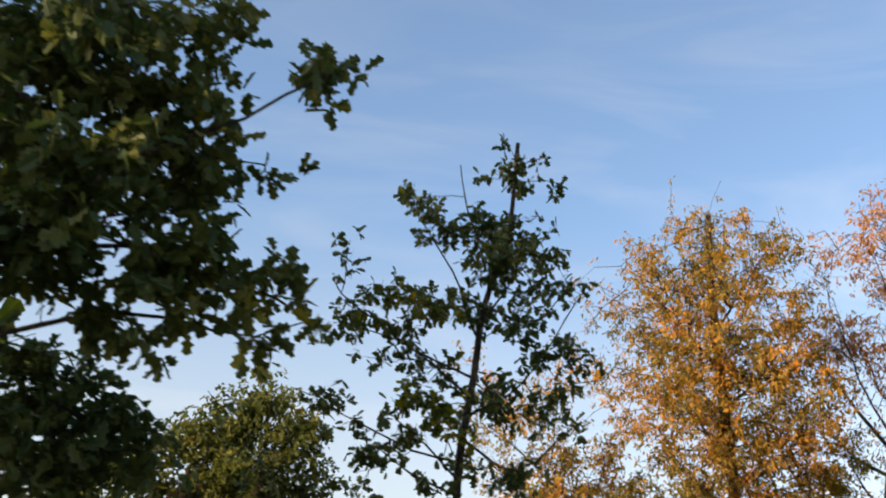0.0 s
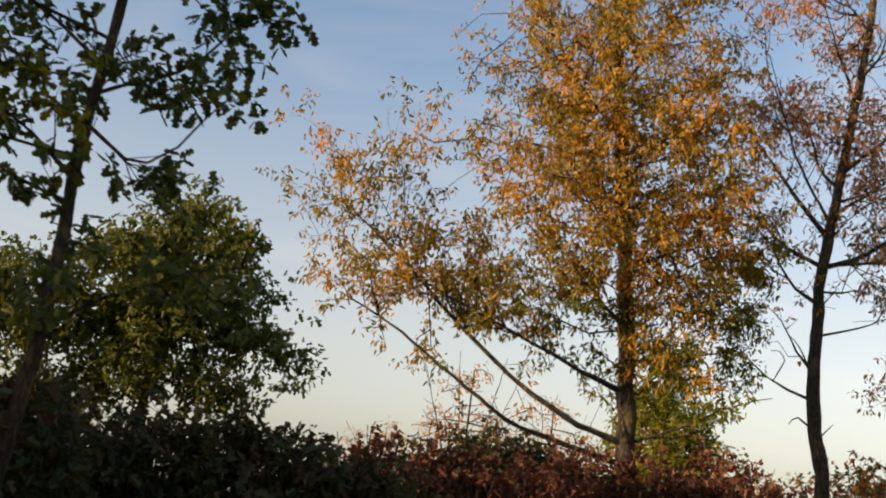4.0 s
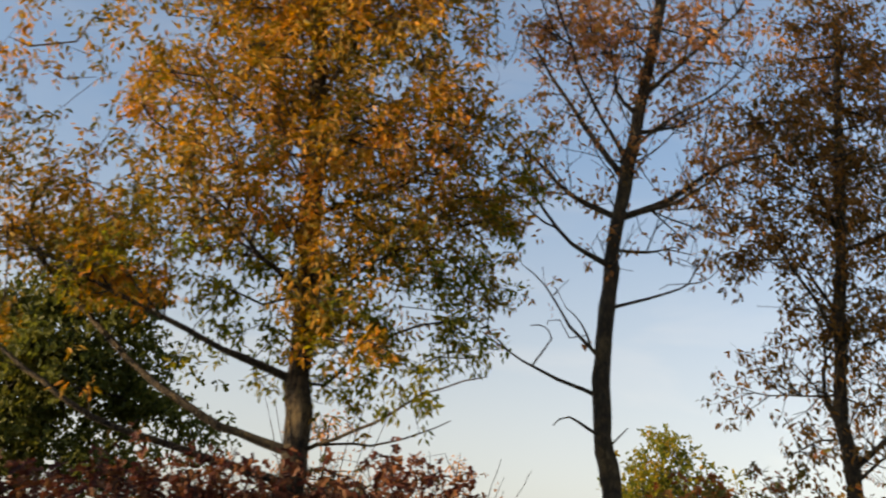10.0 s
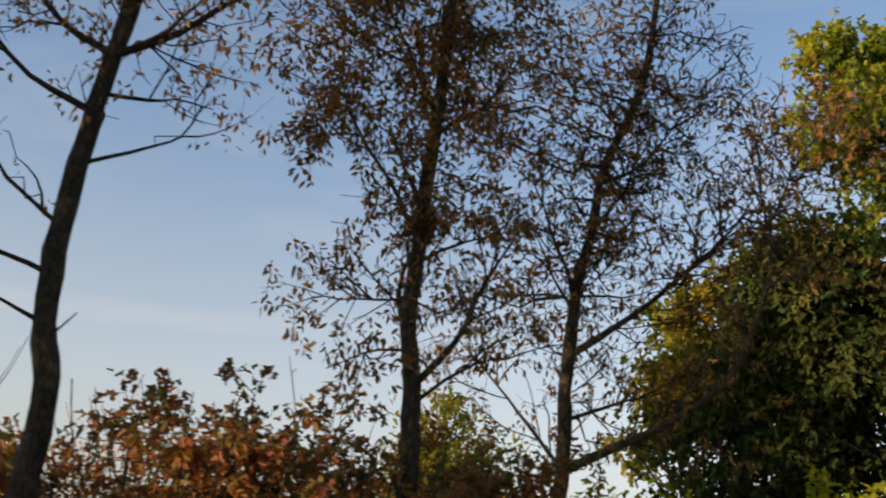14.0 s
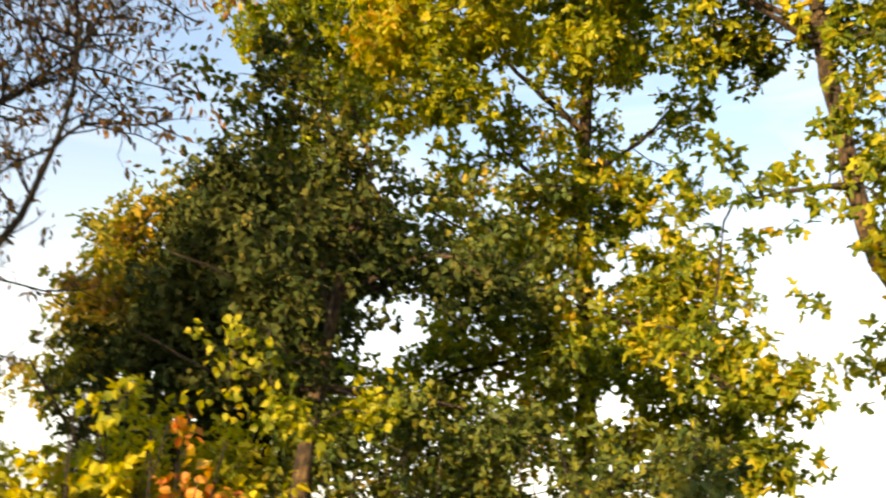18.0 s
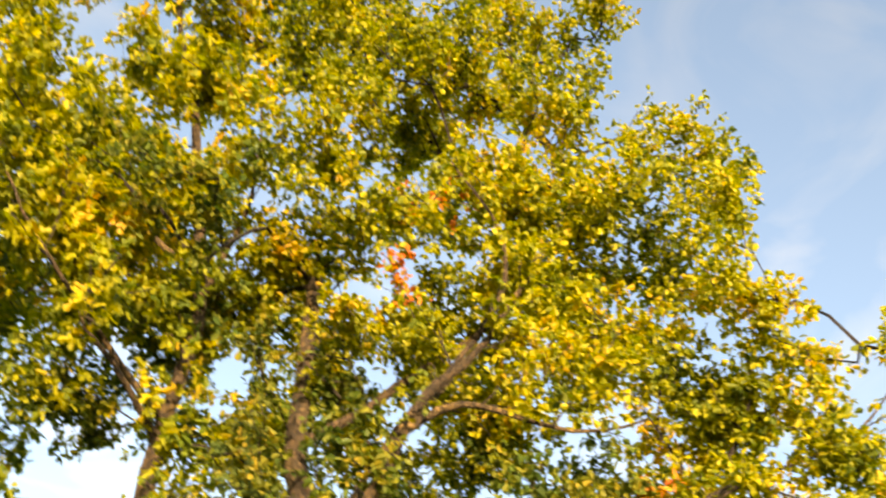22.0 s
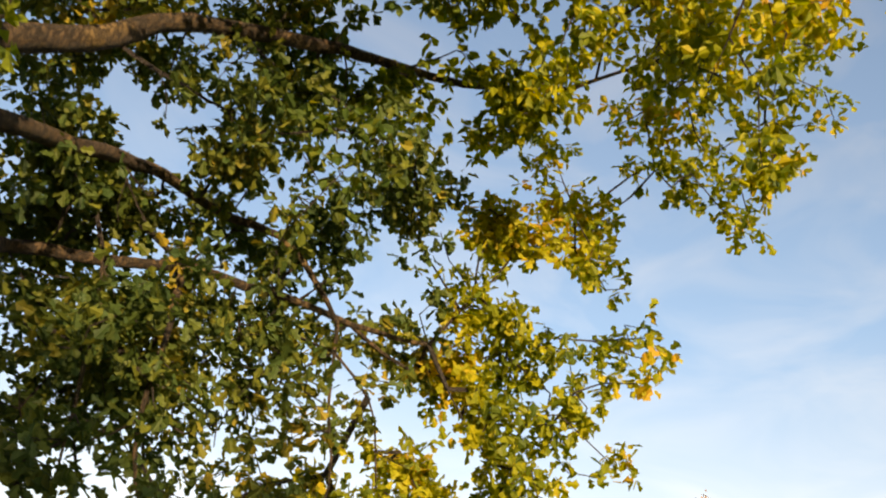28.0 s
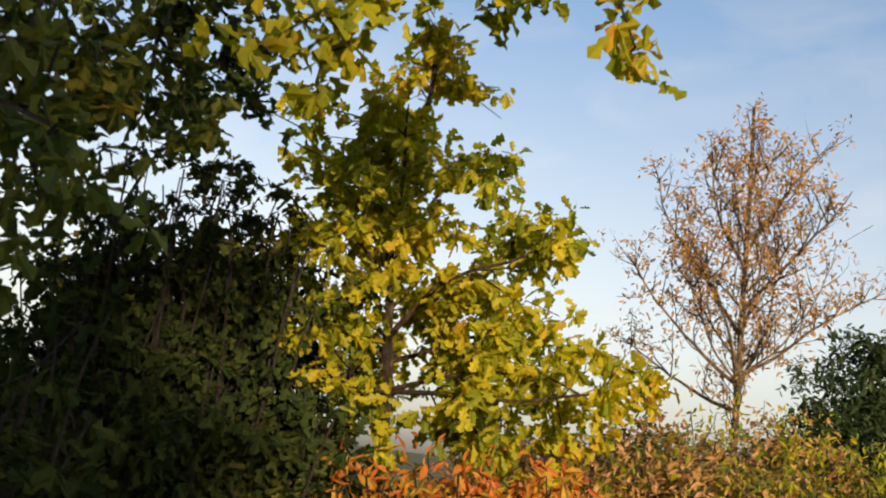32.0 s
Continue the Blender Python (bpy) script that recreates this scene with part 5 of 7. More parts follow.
forked_oak.crown(36, 1.0, (24.12, 20.73, 7.99, 0.57), (23.11, 19.76, 5.95, 0.41), (23.52, 20.19, 5.08, 0.42), (23.49, 19.64, 4.46, 0.44), (22.96, 20.21, 5.68, 0.26), (23.36, 22.02, 9.52, 0.49), (21.92, 22.07, 5.77, 0.34), (21.78, 21.49, 4.15, 0.3), tint=LEAF_GREEN_OAK)
forked_oak.crown(36, 1.0, (22.6, 19.55, 4.98, 0.33), (23.08, 19.46, 4.52, 0.37), (23.07, 19.01, 5.02, 0.32), (23.02, 18.76, 4.3, 0.35), (22.63, 19.52, 4.12, 0.31), (23.24, 19.27, 5.76, 0.3), (22.52, 19.65, 4.48, 0.23), (23.26, 18.79, 5.64, 0.28), (21.58, 23.03, 4.4, 0.34), (22.04, 22.5, 4.34, 0.33), tint=LEAF_GREEN_OAK)
forked_oak.shoots(2.5, 1.2, 0.4, 0.5, radius=0.012)
forked_oak.build(LEAF_YELLOW_OAK, "sprig", 0.128, 23, 0.14, 0.3)

great_oak = Tree("oak_tree", 20, BARK_OAK, "great spreading oak, yellow green, with sunlit limbs and drooping lower boughs")
great_oak.trunk(0.23, (23.2, 19.5, -0.1), (23.3, 19.4, 1.5), (23.45, 19.25, 3.4), (23.65, 19.12, 5.3), (23.67, 19.11, 5.82), (23.85, 19.21, 6.62), (23.75, 19.75, 7.42), (23.87, 20.12, 8.8), (23.9, 20.46, 10.53))
great_oak.limb(0.11, (23.6, 19.04, 5.39), (24.02, 18.74, 6.06), (24.37, 18.36, 6.52), (24.71, 17.81, 6.97), (25.11, 16.97, 7.22), (25.42, 16.27, 7.61))
great_oak.limb(0.1, (23.63, 18.98, 4.87), (24.33, 18.8, 5.57), (24.79, 18.62, 6.06), (25.65, 18, 6.58), (26.08, 17.67, 6.74), (26.56, 17.08, 6.85), (27.03, 16.32, 7.1))
great_oak.limb(0.1, (23.61, 19.01, 5.64), (23.51, 18.8, 6.59), (23.53, 18.58, 7.65), (23.56, 18.34, 8.25), (23.71, 17.9, 8.93), (23.79, 17.58, 9.93))
great_oak.limb(0.08, (23.6, 19.03, 5.92), (24.12, 19.34, 7.24), (24.62, 19.29, 8.43), (25.17, 19.16, 9.78))
great_oak.limb(0.05, (23.54, 18.56, 7.72), (23.61, 18.06, 8), (23.81, 16.98, 7.75), (23.9, 16.26, 7.87))
great_oak.limb(0.06, (23.41, 19.34, 7.91), (24.2, 18.83, 9.04), (24.9, 18.26, 10.49), (25.28, 18.02, 12.24), (25.36, 18.09, 13.8))
great_oak.limb(0.05, (23.64, 18.59, 7.95), (23.62, 17.86, 9.17), (23.38, 17.87, 10.19), (23.02, 18.45, 11.14))
great_oak.limb(0.05, (23.76, 18.79, 7.68), (24.41, 18.7, 8.9), (25, 18.52, 10.04), (25.52, 18.25, 11.55))
great_oak.limb(0.04, (25.35, 16.37, 7.51), (25.24, 15.6, 8.01), (25.34, 14.48, 8.65), (25.42, 13.79, 9.81))
great_oak.limb(0.035, (27.03, 16.32, 7.1), (26.99, 15.42, 7.31), (26.97, 14.71, 6.82))
great_oak.limb(0.04, (25.42, 16.27, 7.61), (25.26, 15.37, 7.11), (25.13, 14.82, 7.07), (25.31, 14.15, 6.9), (25.65, 13.41, 7.01))
great_oak.limb(0.075, (23.45, 19.25, 3.6), (25.01, 19.59, 4.55), (25.42, 19.13, 4.65), (25.78, 18.78, 4.79), (26.03, 18.42, 4.74), (26.25, 18.15, 4.75), (26.49, 17.82, 4.68), (26.82, 17.28, 4.66))
great_oak.limb(0.075, (23.6, 19.15, 4.6), (25.59, 18.96, 5.39), (25.86, 18.56, 5.21), (26.1, 18.25, 5.17), (26.2, 18, 4.89), (26.38, 17.82, 4.62))
great_oak.limb(0.03, (26.39, 17.81, 4.5), (26.29, 17.78, 3.94), (26.22, 17.69, 3.37), (26.08, 17.75, 2.86))
great_oak.limb(0.025, (26.39, 17.79, 4.48), (26.68, 17.61, 4.17), (26.91, 17.58, 3.87), (27.01, 17.61, 3.36))
great_oak.limb(0.025, (26.52, 17.73, 4.53), (26.96, 17.45, 4.54), (27.54, 17.09, 4.77), (27.98, 16.55, 4.77))
great_oak.limb(0.03, (26.82, 17.28, 4.66), (27.29, 16.9, 5.44), (27.65, 16.56, 6.17), (27.99, 16.25, 6.75))
great_oak.limb(0.03, (25.78, 18.78, 4.79), (25.51, 18.64, 3.96), (25.33, 18.55, 3.3), (25.31, 18.33, 2.76))
great_oak.limb(0.03, (25.42, 19.13, 4.65), (25.09, 18.87, 3.73), (24.92, 18.76, 3))
great_oak.crown(52, 1.0, (22.52, 22.56, 14.74, 0.7), (22.77, 21.06, 14.33, 0.82), (22.8, 19.55, 13.34, 0.67), (24.25, 19.14, 14.54, 0.73), (24.05, 17.8, 13.42, 0.65), (22.35, 19.87, 11.45, 0.67), (24.04, 19.84, 13.45, 0.71), (23.42, 18.22, 11.35, 0.52), (24.87, 17.81, 12.4, 0.71), (22.68, 19.54, 10.34, 0.51), (23.79, 19.3, 11.36, 0.42), (24.08, 17.74, 10.03, 0.55), (24.73, 17.29, 10.76, 0.51), (23.22, 20.73, 10.69, 0.49), (26.11, 19.15, 10.10, 0.57))
great_oak.crown(52, 1.0, (24.11, 17.33, 8.83, 0.5), (25, 17.99, 8.64, 0.53), (22.29, 21.8, 17.69, 0.98), (22.31, 21.05, 18.56, 0.6), (22.69, 19.89, 16.88, 0.83), (23.9, 19.32, 17.8, 0.78), (24, 18.43, 18.27, 0.49), (24.27, 17.46, 16.15, 0.61), (24.67, 17.39, 14.81, 0.41), (23.07, 20.78, 15.79, 0.81), (22.98, 19.08, 14.28, 0.72), (24.35, 18.43, 15.77, 0.71), (25.14, 16.66, 13.53, 0.38), (25.54, 16.05, 13.31, 0.38), (25.78, 15.67, 12.83, 0.33), (24.72, 15.89, 11.62, 0.61))
great_oak.crown(52, 1.0, (25.55, 16.63, 11.17, 0.7), (24.82, 15.54, 10.27, 0.63), (25.58, 15.26, 9.67, 0.63), (25.34, 14.69, 8.4, 0.57), (25.43, 14.16, 9.68, 0.28), (25.48, 13.88, 10.14, 0.19), (26.03, 16.24, 9.41, 0.72), (23.92, 16.8, 8.49, 0.49), (26.09, 15.57, 8, 0.6), (25.6, 14.45, 7.5, 0.44), (25.17, 18.01, 11.25, 0.63), (24.49, 18.73, 12.13, 0.71), (24.35, 16.86, 11.58, 0.67), (25.23, 16.39, 13.84, 0.55), (25.65, 15.71, 13.44, 0.46), (24.26, 21.10, 10.20, 0.53))
great_oak.crown(52, 1.0, (26.77, 17.79, 6.81, 0.36), (26.38, 16.8, 6.35, 0.38), (25.66, 19.12, 8.58, 0.49), (25.61, 18.82, 9.22, 0.5), (23.02, 19.22, 8.86, 0.4), (24.25, 18.75, 10.17, 0.48), (24.66, 17.32, 10.27, 0.48), (26.03, 16.35, 6.34, 0.38), (25.32, 16.57, 6.98, 0.37), (25.87, 15.89, 6.81, 0.33), (25.86, 15.92, 7.75, 0.35), (26.44, 15.41, 6.75, 0.35), (26.67, 16.01, 5.31, 0.16), (26.53, 16.11, 5.65, 0.19), (24.26, 14.21, 7.36, 0.33), (24.57, 14.57, 6.88, 0.19))
great_oak.crown(52, 1.0, (24.25, 13.94, 6.31, 0.21), (24.56, 14.25, 6.43, 0.18), (25.09, 15, 6.66, 0.35), (24.98, 14.82, 5.9, 0.28), (24.78, 14.79, 5.26, 0.21), (25.01, 15.43, 8, 0.38), (25.24, 16.16, 8.12, 0.34), (25.56, 17.46, 9.98, 0.51), (25.11, 16.51, 9.79, 0.54), (25.89, 16.47, 9.27, 0.56), (25.79, 15.72, 9.52, 0.49), (26.19, 16.06, 8.53, 0.48), (25.68, 16.94, 6.95, 0.32), (25.27, 16.14, 6.68, 0.35), (26.19, 15.56, 7.45, 0.4), (26.05, 15.15, 6.84, 0.32))
great_oak.crown(52, 1.0, (24.70, 20.44, 9.76, 0.49), (24.72, 19.33, 10.13, 0.49), (25.34, 18.2, 8.94, 0.42), (25, 19.93, 8.8, 0.41), (25.32, 16.26, 7.28, 0.27), (25.31, 16.3, 5.78, 0.24), (25.36, 15.24, 6.23, 0.25), (25.77, 15, 5.99, 0.25), (25.5, 14.85, 5.38, 0.2), (25.34, 14.71, 6.34, 0.21), (23.69, 21.26, 10.08, 0.54), (23.95, 20.60, 10.93, 0.57), (23.22, 19.04, 10.18, 0.51), (24.76, 20.34, 9.79, 0.56), (22.36, 21.87, 9.11, 0.55), (23.9, 18.98, 9.24, 0.44))
great_oak.crown(52, 1.0, (21.33, 22.36, 9.95, 0.63))
great_oak.crown(52, 1.0, (23.24, 18.87, 10.64, 0.29), (23.39, 18.63, 11.15, 0.26), (23.18, 18.95, 9.67, 0.21), (24.57, 16.36, 7.63, 0.14), tint=LEAF_SUMAC)
# shaded masses of the crown, painted with dimmer leaves
great_oak.crown(55, 1.0, (24.37, 20.72, 8.45, 0.52), (24.52, 20.11, 7.23, 0.48), (24.74, 20.19, 9.21, 0.52), (22.89, 18.89, 5.03, 0.27), (23.35, 18.77, 7.18, 0.31), (24.46, 16.49, 7.25, 0.46), (22.44, 19.24, 6.14, 0.27), (22.32, 18.88, 5.4, 0.29), (22.65, 18.92, 5.01, 0.29), (22.93, 19.04, 4.68, 0.29), (22.85, 18.63, 4.59, 0.18), (24.27, 18.86, 7.09, 0.40), (23.49, 17.69, 5.7, 0.33), (25.34, 17.73, 6.79, 0.37), (23.74, 17.29, 6.99, 0.41), (23.89, 16.84, 6.96, 0.28), tint=LEAF_DIM_OAK)
great_oak.crown(55, 1.0, (25.71, 18.28, 6.07, 0.31), (25.16, 19.98, 8.39, 0.53), (25.26, 19.4, 7.86, 0.45), (24.96, 19.88, 7.15, 0.32), (25.44, 19.49, 7.11, 0.28), (25.84, 18.84, 7.67, 0.35), (26, 18.18, 7.4, 0.29), (24.4, 20.03, 6.56, 0.3), (23.08, 18.75, 7.77, 0.28), (24.32, 20.63, 8.72, 0.39), (22.72, 19.9, 8.19, 0.38), (25.4, 17.29, 6.92, 0.38), (26.36, 18.23, 6.77, 0.36), (25.33, 17.5, 5.35, 0.25), (25.41, 18.23, 5.58, 0.24), tint=LEAF_DIM_OAK)
great_oak.crown(55, 1.0, (24.48, 18.48, 6.97, 0.31), (25.1, 18.21, 8.39, 0.36), (25.13, 17.17, 8.31, 0.35), (24.46, 18.54, 6.27, 0.25), (24.73, 18.09, 7.47, 0.42), (25.37, 17.63, 7.97, 0.45), (24.63, 20.28, 7.47, 0.38), (24.58, 18.36, 6.47, 0.29), (24.31, 17.61, 6.28, 0.27), (24.95, 17.31, 6.55, 0.25), (24.85, 16.69, 6.48, 0.25), (25.01, 18.95, 6.37, 0.21), (25.89, 18.41, 6.92, 0.30), (23.12, 22.33, 8.18, 0.55), tint=LEAF_DIM_OAK)
great_oak.crown(55, 1.0, (23.70, 22.08, 9.47, 0.62), (24.19, 21.72, 8.47, 0.52), tint=LEAF_DIM_OAK)
great_oak.crown(90, 1.0, (28.1, 16.89, 3.91, 0.26), (28.35, 16.58, 3.82, 0.23), (28.11, 16.85, 3.47, 0.17), (28.36, 17.18, 3.77, 0.23), (28.3, 17.58, 3.84, 0.2), (27.94, 16.62, 3.87, 0.19), (27.14, 17.08, 5.3, 0.28), (27.47, 16.84, 6, 0.3), (27.39, 17.18, 4.68, 0.28), (27.49, 16.69, 4.99, 0.25), (27.25, 16.18, 4.65, 0.19), (27.3, 15.77, 4.9, 0.15), tint=LEAF_YELLOW_OAK)
great_oak.crown(90, 1.0, (27.31, 15.69, 4.6, 0.09), (27.24, 16.31, 4.3, 0.23), (27.27, 16.04, 3.84, 0.15), (27.5, 16.61, 3.9, 0.27), (27.16, 16.96, 4, 0.22), (27.4, 17.46, 3.91, 0.23), (27.08, 17.56, 3.39, 0.25), (27.46, 16.96, 3.55, 0.23), (27.23, 16.38, 3.43, 0.18), (27.13, 17.16, 3.1, 0.25), (27.23, 16.39, 3.1, 0.1), (27.24, 17.94, 3.66, 0.19), (26.98, 16.77, 4.25, 0.22), (27.28, 15.98, 5.42, 0.16), (27.26, 16.14, 5.65, 0.16), tint=LEAF_YELLOW_OAK)
great_oak.crown(60, 1.0, (27.41, 16.82, 5.86, 0.34), (27.79, 16.35, 6.27, 0.31), (27.1, 16.85, 5, 0.31), (27.77, 16.5, 4.9, 0.29), (27.97, 15.89, 5.11, 0.19), (28, 15.73, 5.32, 0.13), (27.18, 17, 4.38, 0.27), (27.68, 16.45, 4.23, 0.28), (27.83, 16.13, 3.97, 0.18), (27.24, 16.63, 3.5, 0.25), (27.56, 17.16, 3.49, 0.31), (26.99, 17.57, 3.14, 0.28), (27.31, 17.46, 4.04, 0.19), (28.05, 16.04, 5.96, 0.16), (27.48, 16.39, 3.32, 0.16), (27.51, 17.46, 3.74, 0.23), tint=LEAF_YELLOW_OAK)
great_oak.crown(60, 1.0, (27.28, 14.88, 7.43, 0.34), (27.26, 14.49, 6.62, 0.25), (27.29, 15.16, 6.52, 0.21), (27.29, 15.03, 5.86, 0.16), (27.31, 15.49, 6.32, 0.13), (27.25, 14.16, 7.71, 0.27), (27.7, 15.33, 7.95, 0.37), (27.27, 14.7, 6.2, 0.18), (27.96, 16.49, 7.06, 0.23), (27.84, 16.07, 5.95, 0.14), (26.92, 17.39, 2.73, 0.12), (26.87, 17.55, 2.59, 0.08), (26.95, 17.28, 2.64, 0.08), (27.08, 16.73, 2.95, 0.07), (27.09, 16.39, 2.92, 0.07), (27.1, 16.28, 2.81, 0.04), tint=LEAF_YELLOW_OAK)
great_oak.crown(60, 1.0, (27.08, 16.94, 2.94, 0.11), (27.09, 16.61, 3.05, 0.1), (27.27, 15.51, 6.34, 0.23), (27.22, 15.13, 5.85, 0.2), (27.18, 14.82, 6.25, 0.22), tint=LEAF_YELLOW_OAK)
# low boughs: their shade is painted with the darker leaf colour
great_oak.crown(72, 1.0, (25.57, 19.71, 5.11, 0.35), (25.06, 18.61, 4.05, 0.27), (25.38, 19.31, 4.07, 0.35), (25.5, 18.4, 3.72, 0.28), (25.03, 18.68, 3.22, 0.28), (25.95, 18.17, 4.21, 0.2), (25.26, 18.88, 2.72, 0.28), (25.71, 18.66, 3.03, 0.24), (25.81, 17.78, 3.5, 0.14), (25.54, 18.31, 2.6, 0.23), (25.52, 18.82, 2.45, 0.23), (26.28, 18.72, 5.50, 0.27), (26.29, 17.93, 5.48, 0.27), (26.64, 17.47, 5.92, 0.28), tint=LEAF_SHADED_OAK)
great_oak.crown(72, 1.0, (25.63, 19.82, 4.62, 0.28), (25.44, 18.98, 3.81, 0.22), (25.69, 18.69, 4.25, 0.2), (25.78, 17.83, 3.84, 0.14), (24.98, 18.99, 3.02, 0.22), (24.52, 19.49, 5.87, 0.29), (25.16, 19.3, 6.05, 0.28), (25.23, 18.66, 5.91, 0.27), (25.18, 19.49, 5.44, 0.30), (25.19, 18.75, 5.45, 0.23), (25.14, 18.13, 5.42, 0.26), (25.65, 17.97, 6.19, 0.25), (25.35, 19.71, 4.98, 0.23), (25.79, 17.66, 5.39, 0.2), (25.31, 17.76, 4.86, 0.12), tint=LEAF_SHADED_OAK)
great_oak.crown(72, 1.0, (26, 17.44, 5.91, 0.29), (25.29, 19.26, 6.58, 0.29), (25.66, 18.57, 6.90, 0.31), (26.25, 18.04, 2.33, 0.17), (26.64, 18.02, 2.53, 0.2), (26.51, 17.69, 2.54, 0.13), (26.17, 17.8, 1.99, 0.15), (26.66, 17.82, 2.31, 0.15), (26.31, 17.95, 1.78, 0.09), (26.56, 17.62, 2.38, 0.08), (26.61, 17.55, 2.33, 0.04), (28.16, 18.83, 3.93, 0.31), (28.94, 18.65, 4.06, 0.31), (27.78, 19.52, 3.21, 0.35), tint=LEAF_SHADED_OAK)
great_oak.crown(72, 1.0, (28.56, 19.35, 3.48, 0.36), (28.53, 18.77, 3.53, 0.29), (29, 18.54, 3.44, 0.23), (28.14, 18.87, 2.91, 0.23), (28.82, 18.66, 3.1, 0.26), (28.81, 18.27, 3.04, 0.18), (25.03, 19.55, 5.31, 0.29), (25.82, 19.41, 5.40, 0.31), (25.70, 19.77, 4.85, 0.35), (26.49, 18.81, 4.74, 0.31), (24.56, 18.7, 3.68, 0.26), (26.44, 18.46, 5.29, 0.23), (25.05, 18.37, 5.3, 0.24), (25.07, 17.65, 3.88, 0.17), (25.51, 17.43, 4.38, 0.15), tint=LEAF_SHADED_OAK)
great_oak.crown(72, 1.0, (26.11, 18.6, 5.7, 0.23), (26.55, 18.28, 5.88, 0.24), (26.43, 17.71, 5.58, 0.23), (26.77, 17.36, 5.44, 0.24), (26.34, 17.96, 5.29, 0.15), (26.78, 17.64, 5.12, 0.16), (26.6, 17.23, 4.88, 0.15), (26.77, 17.96, 6.19, 0.25), (26.9, 17.29, 6.12, 0.25), (25.86, 19.31, 5.2, 0.26), (26.35, 18.84, 4.86, 0.23), (26.03, 18.83, 4.21, 0.21), (26.4, 18.4, 4.17, 0.18), (25.94, 19.44, 4.81, 0.25), (25.64, 19.93, 5.06, 0.29), (26.08, 19.6, 3.98, 0.28), tint=LEAF_SHADED_OAK)
great_oak.crown(72, 1.0, (25.8, 19.49, 3.19, 0.26), (26.21, 19.24, 3.29, 0.24), (26.39, 17.83, 3.94, 0.14), (26.53, 18.03, 3.62, 0.14), (26.04, 19.28, 4.43, 0.25), (26.45, 19.02, 4.46, 0.26), (26.31, 18.53, 4.57, 0.22), (26.69, 18.35, 4.43, 0.2), (26.26, 19.27, 3.89, 0.24), (26.23, 18.75, 3.69, 0.24), (26.62, 18.56, 3.95, 0.19), (26.33, 19.05, 3.32, 0.24), (26.69, 18.34, 3.5, 0.19), (26.53, 17.91, 3.11, 0.14), (26.16, 18.94, 2.74, 0.22), tint=LEAF_SHADED_OAK)
great_oak.crown(72, 1.0, (22.01, 18.88, 5.53, 0.25), (22.16, 18.64, 5.12, 0.24), (22.15, 18.64, 4.66, 0.26), (22.28, 18.43, 4.43, 0.23), (22.2, 18.56, 4.19, 0.25), (22.18, 18.6, 5.46, 0.16), (21.91, 19.05, 6.14, 0.22), (21.89, 19.08, 6.79, 0.23), (25.22, 19.51, 3.69, 0.21), (25.61, 19.42, 3.54, 0.22), (25.35, 19.26, 2.72, 0.23), (25.74, 19.16, 2.48, 0.24), (25.57, 18.84, 2.76, 0.18), (25.9, 18.86, 3.4, 0.19), (25.78, 18.43, 3.04, 0.18), (25.86, 18.29, 3.61, 0.16), tint=LEAF_SHADED_OAK)
great_oak.crown(72, 1.0, (26.12, 19.25, 2.84, 0.22), (26.49, 19.17, 2.6, 0.23), (26.24, 18.98, 2.21, 0.24), (26.63, 18.85, 2.12, 0.23), (26.52, 18.85, 2.5, 0.17), (25.84, 19.14, 4.36, 0.21), (26.45, 19.25, 4.83, 0.23), (26.38, 18.68, 4.26, 0.19), (26.32, 19.54, 4.26, 0.22), (24.35, 19.31, 5.34, 0.2), (24.7, 19.25, 5.96, 0.22), (25.02, 18.96, 5.96, 0.23), (24.6, 19.23, 4.81, 0.2), (25.15, 19.28, 5.50, 0.23), (25.42, 18.68, 6.32, 0.20), (24.92, 17.97, 5.61, 0.18), tint=LEAF_SHADED_OAK)
great_oak.crown(72, 1.0, (24.76, 19.13, 3.91, 0.22), (25.67, 18.09, 2.14, 0.15), (25.93, 18, 2.1, 0.16), (25.71, 18.02, 1.88, 0.15), (25.97, 17.92, 1.87, 0.14), (25.86, 17.68, 2.02, 0.11), (25.86, 18.17, 1.75, 0.15), (25.89, 17.62, 2.21, 0.1), (25.61, 18.95, 4.12, 0.22), (26.01, 18.83, 4.28, 0.24), (25.9, 18.39, 4.29, 0.2), (26.33, 18.22, 4.46, 0.19), (25.72, 18.74, 3.74, 0.19), (26.79, 18.08, 4.80, 0.17), (27.02, 17.71, 4.75, 0.17), (26.23, 18.41, 4.08, 0.18), tint=LEAF_SHADED_OAK)
great_oak.crown(72, 1.0, (26.46, 17.33, 4.17, 0.12), (27, 18.6, 2.71, 0.2), (27.42, 18.53, 2.74, 0.2), (27.04, 18.55, 2.4, 0.18), (27.54, 18.37, 2.96, 0.18), (27.22, 18.3, 2.4, 0.14), (27.55, 18.18, 2.68, 0.12), (27.28, 18.72, 2.47, 0.26), (27.19, 18.34, 2.39, 0.23), (27.6, 18.28, 2.62, 0.23), (26.9, 18.4, 2.54, 0.21), (26.2, 18.4, 2.31, 0.24), (26.47, 18.3, 2.39, 0.19), (26.84, 18.33, 4.81, 0.30), (27.04, 18.00, 4.68, 0.27), (27.12, 17.62, 4.95, 0.28), tint=LEAF_SHADED_OAK)
great_oak.crown(72, 1.0, (27.24, 17.34, 4.72, 0.21), (26.37, 17.97, 3.98, 0.24), (26.8, 17.72, 4.02, 0.19), tint=LEAF_SHADED_OAK)
